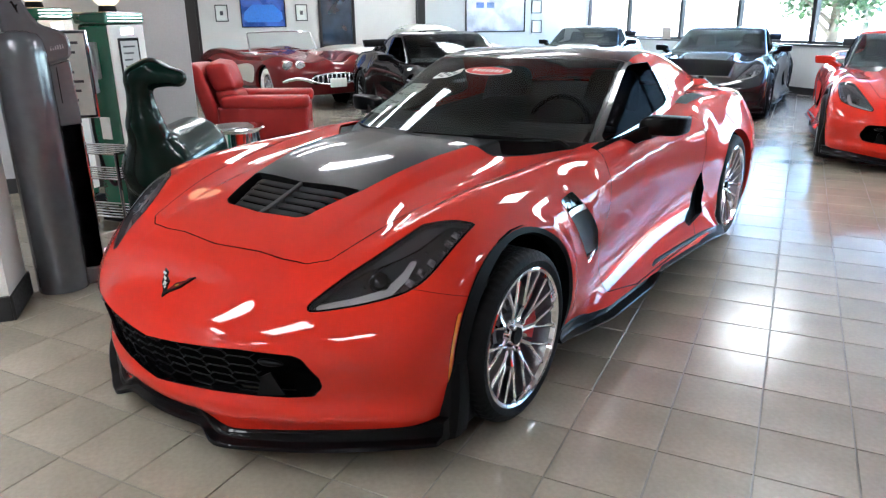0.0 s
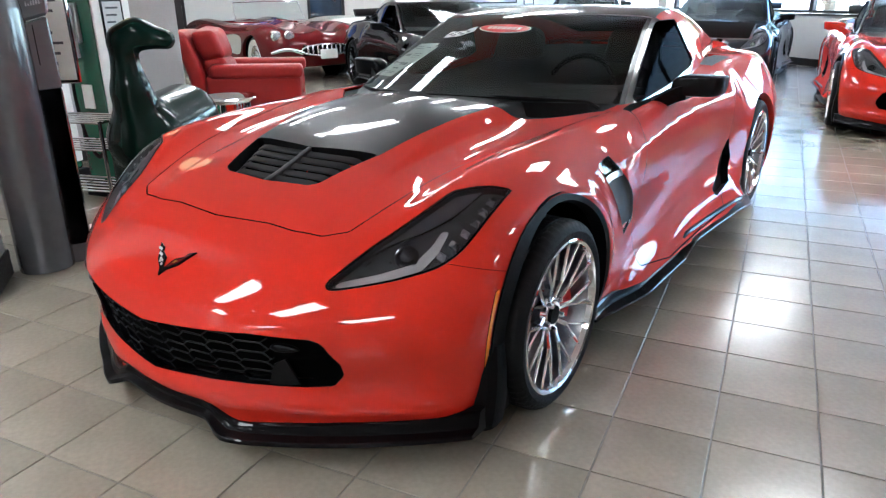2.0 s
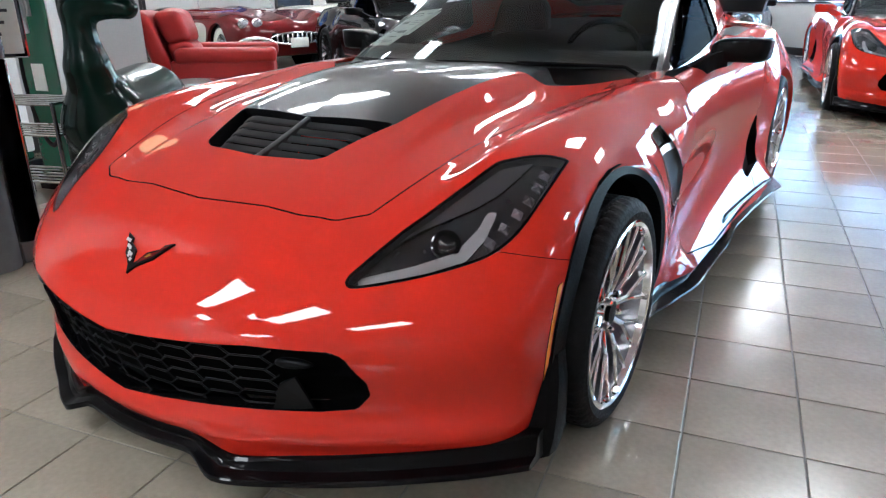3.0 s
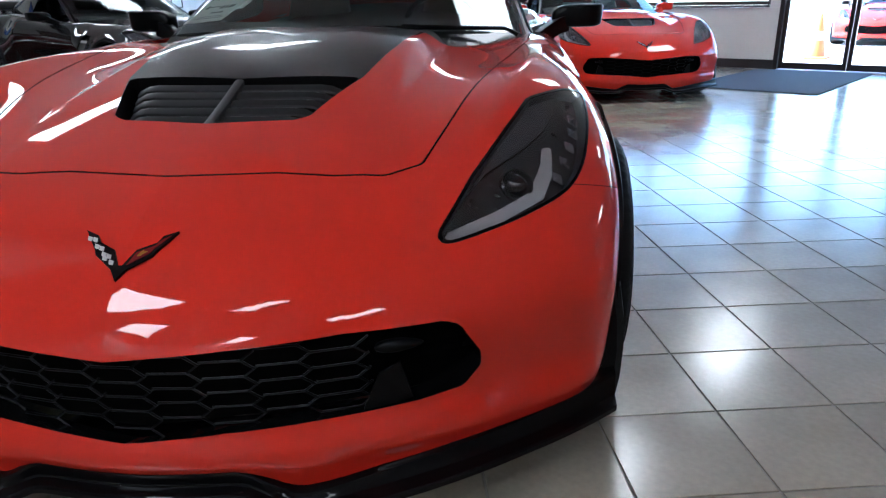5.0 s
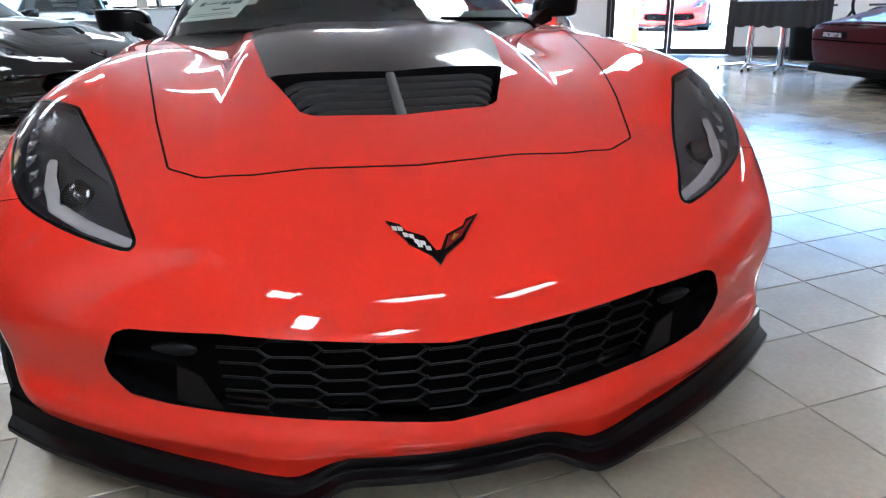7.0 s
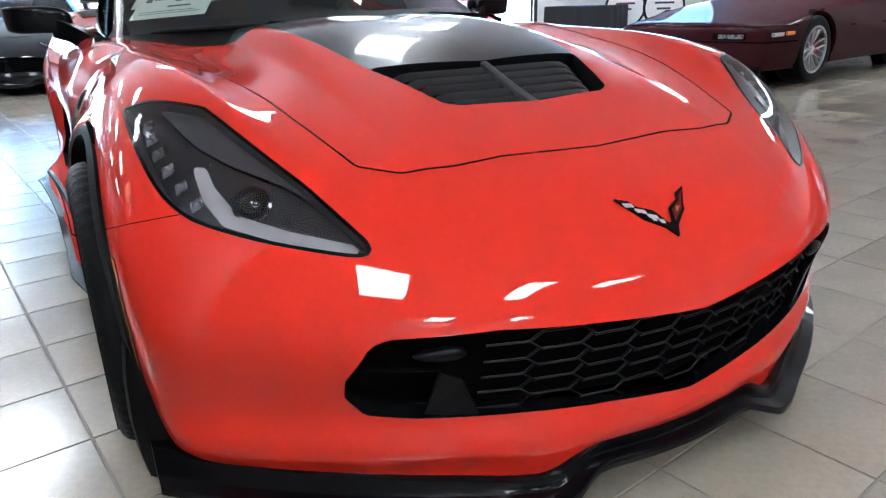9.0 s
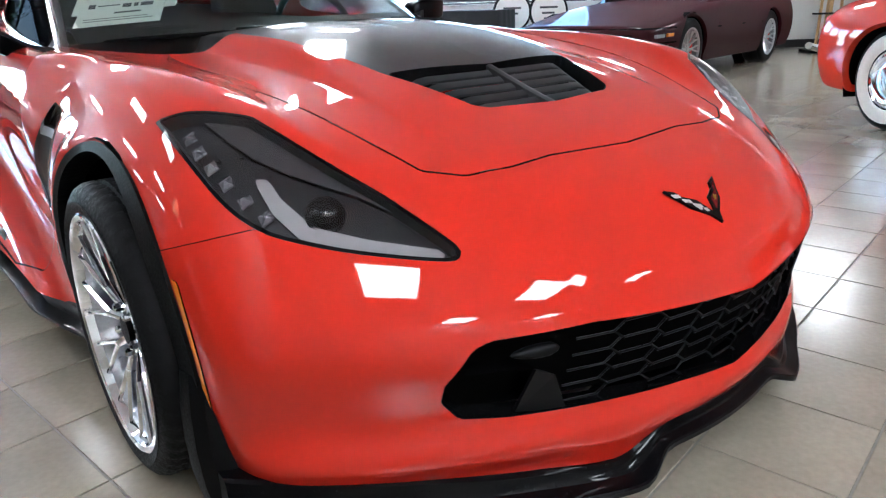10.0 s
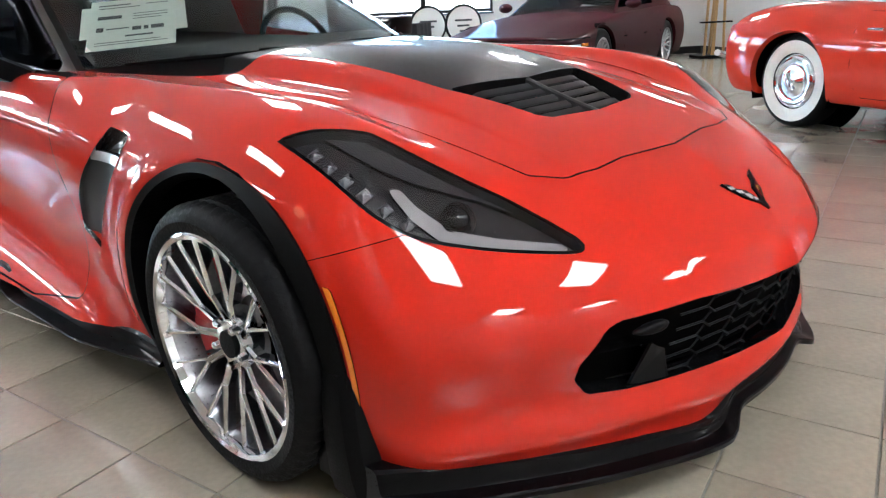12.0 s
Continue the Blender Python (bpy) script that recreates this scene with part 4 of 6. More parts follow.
    part("steering_wheel", moved(sw, Matrix.Translation((0.36, 1.32, 0.84)) @ Matrix.Rotation(-0.38, 4, "X")), M_PLASTIC, car, "", 50)
    if decorated:
        badge(car)
        tail_lamps(car)
    return car


def badge(car):
    """Crossed-flag nose badge: a chequered wing and a red wing on a dark plate."""
    a, bq = Vector((0, -0.814, 0.520)), Vector((0, -0.731, 0.582))
    up = (bq - a).normalized()
    m = Matrix((Vector((1, 0, 0)), up, Vector((1, 0, 0)).cross(up))).transposed().to_4x4()
    m.translation = a + m.col[2].to_3d() * 0.004
    ob = part("badge", prism([(0, 0), (0.017, 0.020), (0.058, 0.060), (0.062, 0.074), (0.085, 0.104), (0.078, 0.082), (0.066, 0.062), (0.0, 0.0)][:1] + [(0.014, 0.022), (0.050, 0.050), (0.056, 0.062), (0.084, 0.102), (0.060, 0.092), (0.052, 0.078), (0.020, 0.062), (0.004, 0.030), (-0.004, 0.030), (-0.020, 0.062), (-0.052, 0.078), (-0.060, 0.092), (-0.084, 0.102), (-0.056, 0.062), (-0.050, 0.050), (-0.014, 0.022)], m, 0.006), M_GLOSS_BLACK, car, "dark winged nose badge of two crossed flags")
    part("flag", prism([(0.012, 0.030), (0.046, 0.055), (0.052, 0.066), (0.074, 0.092), (0.060, 0.084), (0.052, 0.071), (0.022, 0.056)], m @ Matrix.Translation((0, 0, 0.006)), 0.0015), M_DARK_RED, ob, "dark red flag")
    part("emblem", prism([(0.026, 0.048), (0.032, 0.049), (0.034, 0.052), (0.042, 0.058), (0.036, 0.058), (0.034, 0.061), (0.030, 0.055)], m @ Matrix.Translation((0, 0, 0.0075)), 0.0015), M_GOLD, ob, "small gold emblem")
    for i, (u, v) in enumerate(((0.016, 0.036), (0.024, 0.048), (0.034, 0.052), (0.042, 0.064), (0.052, 0.068), (0.060, 0.082), (0.070, 0.084), (0.030, 0.044))):
        part("chequer", prism([(-u - 0.004, v - 0.004), (-u + 0.004, v - 0.006), (-u + 0.003, v + 0.002), (-u - 0.006, v + 0.005)], m @ Matrix.Translation((0, 0, 0.006)), 0.0012), M_STICKER_GREY, ob)


def tail_lamps(car):
    for sx in (-1, 1):
        for x in (0.42, 0.66):
            part("tail_lamp", box(sx * x - 0.10, sx * x + 0.10, 3.40, 3.50 - 0.16 * x * x - 0.01, 0.76, 0.84, 0.012, 2), M_STICKER_RED, car, "red tail lamp")


def repaint(thing, swap):
    """Gives a copied thing other paints on the meshes that it shares."""
    for o in thing.children_recursive:
        for s in o.material_slots:
            if s.material in swap:
                new_mat = swap[s.material]
                s.link = "OBJECT"
                s.material = new_mat
    return thing


hero = sports_car("glossy red sports car with a dark bonnet panel and chrome wheels", M_RED, M_CARBON, M_CARBON, M_CHROME)


# ---- the room: its walls stand at a slant to the car ----
SLANT = radians(-35.8)
ROOM = Matrix.Rotation(SLANT, 4, "Z")
CEILING = 3.1
NORTH, WEST, WEST_NEAR, EAST, SOUTH = 10.0, -15.5, -13.5, 6.9, -6.5

M_WALL = material("painted_wall", (0.60, 0.585, 0.56), 0.6, grain=0.03, scale=70, bump=0.06, stain=0.04, stain_scale=1.2)
M_WALL_GREY = material("grey_painted_wall", (0.46, 0.46, 0.48), 0.55, grain=0.03, scale=70, bump=0.06, stain=0.04)
M_BASE = material("black_baseboard", (0.014, 0.013, 0.013), 0.5, grain=0.15, scale=60)
M_CEIL = material("ceiling_tile", (0.74, 0.73, 0.71), 0.85, grain=0.06, scale=120, bump=0.2)
M_ALU = material("dark_window_frame", (0.022, 0.020, 0.020), 0.35, 0.4, grain=0.1)
M_GROUT = material("grey_grout", (0.165, 0.152, 0.13), 0.85, grain=0.15, scale=60)
M_MAT = material("dark_grey_mat", (0.035, 0.037, 0.042), 0.95, grain=0.4, scale=400, bump=0.5)
M_PANEL_LIGHT = glow("lamp_diffuser", (1.0, 0.93, 0.80), LAMP_GLOW)


def tile_material(name, per_object):
    m = material(name, (0.255, 0.226, 0.176), 0.20, grain=0.07, scale=55, bump=0.05, stain=0.15, stain_scale=2.2, spec=0.92)
    nt = m.node_tree
    b = nt.nodes["Principled BSDF"]
    src = b.inputs["Base Color"].links[0].from_socket
    if per_object:
        rnd = nt.nodes.new("ShaderNodeObjectInfo").outputs["Random"]
    else:
        rnd = nt.nodes.new("ShaderNodeNewGeometry").outputs["Random Per Island"]
    mr = nt.nodes.new("ShaderNodeMapRange")
    mr.inputs["To Min"].default_value, mr.inputs["To Max"].default_value = 0.93, 1.07
    sc = nt.nodes.new("ShaderNodeVectorMath")
    sc.operation = "SCALE"
    nt.links.new(rnd, mr.inputs["Value"]), nt.links.new(src, sc.inputs[0]), nt.links.new(mr.outputs[0], sc.inputs["Scale"])
    nt.links.new(sc.outputs[0], b.inputs["Base Color"])
    return m


def wall(name, u0, u1, v0, v1, z0=0.0, z1=CEILING, mat=None):
    ob = part(name, moved(box(u0, u1, v0, v1, z0, z1), ROOM), mat or M_WALL)
    return tagged(ob, kind="structure")


def board(u0, u1, v0, v1, name="baseboard"):
    return tagged(part(name, moved(box(u0, u1, v0, v1, 0.0, 0.13, 0.004), ROOM), M_BASE), kind="structure")


# north side: low wall, window band, double door
DOOR_U = (-1.58, 0.22)
wall("wall_north_low", WEST, DOOR_U[0] - 0.06, NORTH, NORTH + 0.16, 0, 0.86)
wall("wall_north_pier", DOOR_U[0] - 0.20, DOOR_U[0] - 0.06, NORTH, NORTH + 0.16, 0.861, 2.449)
wall("wall_north_head", WEST, DOOR_U[0] - 0.06, NORTH, NORTH + 0.16, 2.45, CEILING)
wall("wall_north_over_door", DOOR_U[0] - 0.06, DOOR_U[1] + 0.06, NORTH, NORTH + 0.16, 2.16, CEILING)
wall("wall_north_right_low", DOOR_U[1] + 0.06, EAST, NORTH, NORTH + 0.16, 0, 0.86)
wall("wall_north_right_pier", DOOR_U[1] + 0.06, 0.554, NORTH, NORTH + 0.16, 0.861, 2.449)
wall("wall_north_east_pier", 2.946, EAST, NORTH, NORTH + 0.16, 0.861, 2.449)
wall("wall_north_right_head", DOOR_U[1] + 0.06, EAST, NORTH, NORTH + 0.16, 2.45, CEILING)
tagged(part("window_sill", moved(box(0.555, 2.945, NORTH - 0.05, NORTH + 0.05, 0.862, 0.895, 0.006), ROOM), M_ALU), kind="structure")
board(WEST, DOOR_U[0] - 0.06, NORTH - 0.014, NORTH - 0.001)
board(DOOR_U[1] + 0.06, EAST, NORTH - 0.014, NORTH - 0.001)
tagged(part("window_sill", moved(box(WEST, DOOR_U[0] - 0.201, NORTH - 0.05, NORTH + 0.05, 0.862, 0.895, 0.006), ROOM), M_ALU), kind="structure")
posts = (-15.4, -13.45, -11.3, -9.42, -7.5, -5.06, -3.42, -1.83)
bays = list(zip(posts, posts[1:])) + [(0.60, 1.75), (1.75, 2.90)]
for i, (a, b) in enumerate(bays):
    win = tagged(part(f"window_{i + 1}", moved(box(a + 0.04, b - 0.04, NORTH + 0.07, NORTH + 0.078, 0.95, 2.40), ROOM), M_CLEAR), kind="structure")
    win.visible_shadow = False
    for u in (a, b):
        part("window_frame", moved(box(u - 0.045 if u == a else u - 0.001, u + 0.001 if u == a else u + 0.045, NORTH + 0.02, NORTH + 0.12, 0.896, 2.449, 0.004), ROOM), M_ALU, win)
    part("window_frame", moved(box(a + 0.002, b - 0.002, NORTH + 0.03, NORTH + 0.11, 0.897, 0.95, 0.004), ROOM), M_ALU, win)
    part("window_frame", moved(box(a + 0.002, b - 0.002, NORTH + 0.03, NORTH + 0.11, 2.40, 2.448, 0.004), ROOM), M_ALU, win)
door = tagged(part("door_1", moved(box(DOOR_U[0] - 0.06, DOOR_U[0], NORTH - 0.02, NORTH + 0.14, 0, 2.159, 0.005), ROOM), M_ALU, None, "dark framed glass double door"), kind="structure")
part("door_jamb", moved(box(DOOR_U[1], DOOR_U[1] + 0.06, NORTH - 0.02, NORTH + 0.14, 0, 2.159, 0.005), ROOM), M_ALU, door)
part("door_head", moved(box(DOOR_U[0] + 0.001, DOOR_U[1] - 0.001, NORTH - 0.02, NORTH + 0.14, 2.09, 2.158, 0.005), ROOM), M_ALU, door)
mid = (DOOR_U[0] + DOOR_U[1]) / 2
for a, b, s in ((DOOR_U[0] + 0.003, mid - 0.003, 1), (mid + 0.003, DOOR_U[1] - 0.003, -1)):
    for u0, u1, z0, z1 in ((a, a + 0.055, 0.01, 2.085), (b - 0.055, b, 0.01, 2.085), (a + 0.0555, b - 0.0555, 0.01, 0.10), (a + 0.0555, b - 0.0555, 2.01, 2.085)):
        part("door_rail", moved(box(u0, u1, NORTH + 0.03, NORTH + 0.075, z0, z1, 0.003), ROOM), M_ALU, door)
    pane = part("door_pane", moved(box(a + 0.056, b - 0.056, NORTH + 0.048, NORTH + 0.056, 0.10, 2.01), ROOM), M_CLEAR, door)
    pane.visible_shadow = False
    hx = b - 0.07 if s > 0 else a + 0.07
    part("push_bar", moved(tube([(hx, NORTH + 0.02, 0.85), (hx, NORTH - 0.03, 0.88), (hx, NORTH - 0.03, 1.25), (hx, NORTH + 0.02, 1.28)], 0.012, 8), ROOM), M_SATIN, door)
# west, south, east
wall("wall_west", WEST - 0.16, WEST - 0.001, 4.5, NORTH + 0.16)
wall("wall_west_return", WEST, WEST_NEAR - 0.161, 4.34, 4.499)
wall("wall_west_near", WEST_NEAR - 0.16, WEST_NEAR, SOUTH, 4.5)
board(WEST_NEAR + 0.001, WEST_NEAR + 0.014, SOUTH, 4.49)
wall("wall_south", WEST_NEAR + 0.001, EAST, SOUTH - 0.16, SOUTH)
wall("wall_east", EAST, EAST + 0.16, SOUTH - 0.16, NORTH + 0.16)
board(EAST - 0.014, EAST - 0.001, SOUTH, NORTH - 0.015)
# grey partition behind the old pumps, and the pillar by the machine
wall("wall_partition", -4.10, -3.92, -6.4, -0.54, 0, CEILING, M_WALL_GREY)
board(-3.919, -3.906, -6.4, -0.54)
wall("wall_pillar", -1.22, -0.86, -1.80, -1.47)
board(-1.235, -0.845, -1.469, -1.456)
board(-0.859, -0.846, -1.80, -1.4695)
# ceiling with lay-in lamps
ceil_ob = tagged(part("ceiling", moved(box(WEST - 0.16, EAST + 0.16, SOUTH - 0.16, NORTH + 0.16, CEILING + 0.001, CEILING + 0.1), ROOM), M_CEIL), kind="structure")
bars = bmesh.new()
for u in np.arange(WEST + 0.31, EAST, 1.22):
    box(u - 0.012, u + 0.012, SOUTH, NORTH, CEILING - 0.008, CEILING, 0, 1, bars)
for v in np.arange(SOUTH + 0.3, NORTH, 0.61):
    box(WEST, EAST, v - 0.012, v + 0.012, CEILING - 0.0075, CEILING - 0.0005, 0, 1, bars)
tagged(part("ceiling_grid", moved(bars, ROOM), M_WHITE), kind="structure")


def ceiling_light(u, v):
    th = empty("ceiling_light", "white lay-in ceiling lamp with a glowing diffuser", "ceiling lamp", ROOM @ Matrix.Translation((u, v, CEILING - 0.012)) @ Matrix.Rotation(math.pi / 2, 4, "Z"), "ceiling lamps")
    fr = bmesh.new()
    for a in (((-0.60, -0.30), (0.60, -0.275)), ((-0.60, 0.275), (0.60, 0.30)), ((-0.60, -0.2745), (-0.575, 0.2745)), ((0.575, -0.2745), (0.60, 0.2745))):
        box(a[0][0], a[1][0], a[0][1], a[1][1], -0.022, 0.008, 0, 1, fr)
    part("frame", fr, M_WHITE, th)
    part("diffuser", box(-0.574, 0.574, -0.274, 0.274, -0.012, 0.0), M_PANEL_LIGHT, th)
    return th


lamps = [(1.4, -5.7), (3.7, -5.7), (0.1, -2.6), (1.95, -2.5), (4.15, -2.1), (-3.6, 0.4), (-6.6, 0.4), (-9.8, 0.4), (-0.8, 3.6), (-4.5, 3.0), (-8.0, 3.6), (-11.5, 3.6),
         (-0.8, 6.8), (2.9, 6.8), (-4.5, 6.8), (-8.0, 6.8), (-11.5, 6.8), (5.6, 6.8), (-9.8, -3.2), (-6.6, -3.2)]
first = ceiling_light(*lamps[0])
for u, v in lamps[1:]:
    copy_thing(first, ROOM @ Matrix.Translation((u, v, CEILING - 0.012)) @ Matrix.Rotation(math.pi / 2, 4, "Z"))

# outside: ground, parked things, trees
tagged(part("ground", moved(box(-90, 90, NORTH + 0.161, 160, -0.12, -0.03), ROOM), material("sunlit_concrete", (0.50, 0.48, 0.45), 0.9, grain=0.08, scale=8, stain=0.08, stain_scale=0.3)), kind="structure")

# floor: square tiles on a bed of grout
PITCH, TILT, ORIGIN = 0.3009, radians(9.2), Vector((1.421, 0.039, 0))
TURN = Matrix.Rotation(TILT, 4, "Z")
floor_ob = tagged(part("floor", moved(box(WEST - 0.16, EAST + 0.16, SOUTH - 0.16, NORTH + 0.16, -0.14, -0.0035), ROOM), M_GROUT), kind="structure")
half = PITCH / 2 - 0.0028


def tile_mesh(name, cells):
    v, f = [], []
    for cx, cy in cells:
        k = len(v)
        for hh, z in ((half, -0.004), (half, -0.0010), (half - 0.0012, 0.0)):
            for sx, sy in ((-1, -1), (1, -1), (1, 1), (-1, 1)):
                v.append((cx + sx * hh, cy + sy * hh, z))
        for r in (0, 4):
            for i in range(4):
                f.append((k + r + i, k + r + (i + 1) % 4, k + r + 4 + (i + 1) % 4, k + r + 4 + i))
        f.append((k + 8, k + 9, k + 10, k + 11))
    me = bpy.data.meshes.new(name)
    me.from_pydata(v, [], f)
    return me


one = tile_mesh("tile", [(0, 0)])
one.materials.append(tile_material("floor_tile_single", True))
near, rest = [], []
inv = ROOM.inverted()
for i in range(-80, 81):
    for j in range(-80, 81):
        c = ORIGIN + TURN @ Vector(((i + 0.5) * PITCH, (j + 0.5) * PITCH, 0))
        p = inv @ c
        if not (WEST < p.x < EAST and SOUTH < p.y < NORTH) or (p.x < WEST_NEAR and p.y < 4.5):
            continue
        if (-1.7 < c.x < 2.9 and -0.7 < c.y < 2.9) or (-1.3 < c.x < 1.6 and -1.9 < c.y <= -0.7):
            near.append(c)
        else:
            rest.append(((i + 0.5) * PITCH, (j + 0.5) * PITCH))
for c in near[:300]:
    t = new("tile", one)
    t.parent = floor_ob
    t.matrix_basis = Matrix.Translation(c) @ TURN
rest += [tuple((TURN.inverted() @ (c - ORIGIN)).xy) for c in near[300:]]
rme = tile_mesh("tiles_beyond", rest)
rme.materials.append(tile_material("floor_tile_joined", False))
far_tiles = tagged(new("tiles_beyond", rme), kind="stuff")
far_tiles.parent = floor_ob
far_tiles.matrix_basis = Matrix.Translation(ORIGIN) @ TURN


# ---- more cars of the same make ----
def put(x, y, turn, z=0.0):
    return Matrix.Translation((x, y, z)) @ Matrix.Rotation(radians(turn), 4, "Z")


def another(x, y, turn, label, swap):
    c = repaint(copy_thing(hero, put(x, y, turn)), swap)
    return tagged(c, label)


beside = another(1.89, 6.25, 9, "glossy red sports car with a black grille and red mirrors", {M_CARBON: M_RED})
for o in beside.children_recursive:
    if "mirror" in o.name:
        o.material_slots[0].link = "OBJECT"
        o.material_slots[0].material = M_RED
another(-1.0, 8.83, 6, "dark grey sports car parked below the window band", {M_RED: M_GREY_PAINT, M_CHROME: M_GLOSS_BLACK})
another(-2.68, 5.5, 56, "glossy black sports car with black wheels", {M_RED: M_BLACK_PAINT, M_CARBON: M_BLACK_PAINT, M_CHROME: M_GLOSS_BLACK, M_CALIPER: M_GLOSS_BLACK})
another(-4.2, 11.0, 12, "white sports car parked beyond the others by the window", {M_CARBON: M_CREAM, M_RED: M_CREAM})


# ---- old open roadsters ----
def roadster_field(x, y, z):
    x = np.abs(x)
    crest = spline(y, (-0.95, -0.6, 0.0, 0.8, 1.6, 2.2, 2.7, 3.3, 3.7), (0.66, 0.80, 0.88, 0.86, 0.86, 0.90, 0.91, 0.82, 0.66))
    mid_ = spline(y, (-0.95, -0.6, 0.0, 0.8, 1.6, 2.2, 2.7, 3.3, 3.7), (0.68, 0.78, 0.85, 0.90, 0.90, 0.90, 0.88, 0.76, 0.60))
    t = np.clip(x / 0.62, 0, 1.6)
    top = mid_ + (crest - mid_) * t * t * (2 - t) - 0.035 * np.sin(np.clip(t, 0, 1) * math.pi) - 0.55 * np.maximum(x - 0.62, 0) ** 2
    w_ = spline(y, (-0.9, -0.4, 0.2, 1.0, 1.7, 2.5, 3.2, 3.7), (0.80, 0.90, 0.90, 0.885, 0.89, 0.92, 0.88, 0.76))
    w_ = w_ + spline(z, (0.15, 0.3, 0.5, 0.7, 0.85), (-0.10, -0.03, 0.0, -0.02, -0.09))
    a = 0.9 * (z - top)
    b = x - w_
    c = 0.9 * ((-0.86 + 0.26 * x * x + 1.2 * (z - 0.55) ** 2) - y)
    d = 0.9 * (y - (3.62 - 0.30 * x * x - 0.9 * (z - 0.55) ** 2))
    return smax(smax(smax(smax(a, b, 0.22), c, 0.18), d, 0.20), 0.22 - z, 0.08)


COVE = [(0.36, 0.62), (0.62, 0.70), (1.15, 0.66), (1.62, 0.57), (1.72, 0.53), (1.60, 0.48), (1.05, 0.42), (0.50, 0.40)]
COCKPIT = [(-0.05, 1.16), (0.52, 1.12), (0.62, 1.28), (0.62, 1.85), (0.52, 2.02), (-0.05, 2.06)]


def old_wheel(parent, at, side):
    r = 0.345
    ob = part("wheel", lathe([(-0.02, 0.0), (-0.02, 0.19), (0.012, 0.20), (0.022, 0.19), (0.012, 0.175)], 48), M_CHROME, parent, "", 40)
    ob.matrix_basis = Matrix.Translation(at) @ Matrix.Rotation(0 if side > 0 else math.pi, 4, "Z")
    part("tyre", lathe([(-0.15, 0.19), (-0.165, 0.26), (-0.15, 0.33), (-0.11, r), (-0.02, r), (0.015, 0.333), (0.028, 0.305), (0.030, 0.297)], 56), M_RUBBER, ob, "", 50)
    part("whitewall", lathe([(0.030, 0.297), (0.033, 0.265), (0.028, 0.222), (0.016, 0.206)], 56), M_WHITEWALL, ob, "white sidewall band", 50)
    part("hubcap", lathe([(0.014, 0.185), (0.024, 0.165), (0.012, 0.13), (0.022, 0.085), (0.044, 0.06), (0.052, 0.03), (0.054, 0.0)], 40), M_CHROME, ob, "chrome hubcap", 35)
    for k in range(2):
        part("spinner", moved(box(0.044, 0.062, -0.014, 0.014, 0.0, 0.075, 0.004), Matrix.Rotation(math.pi * k + 0.5, 4, "X")), M_CHROME, ob)
    return ob


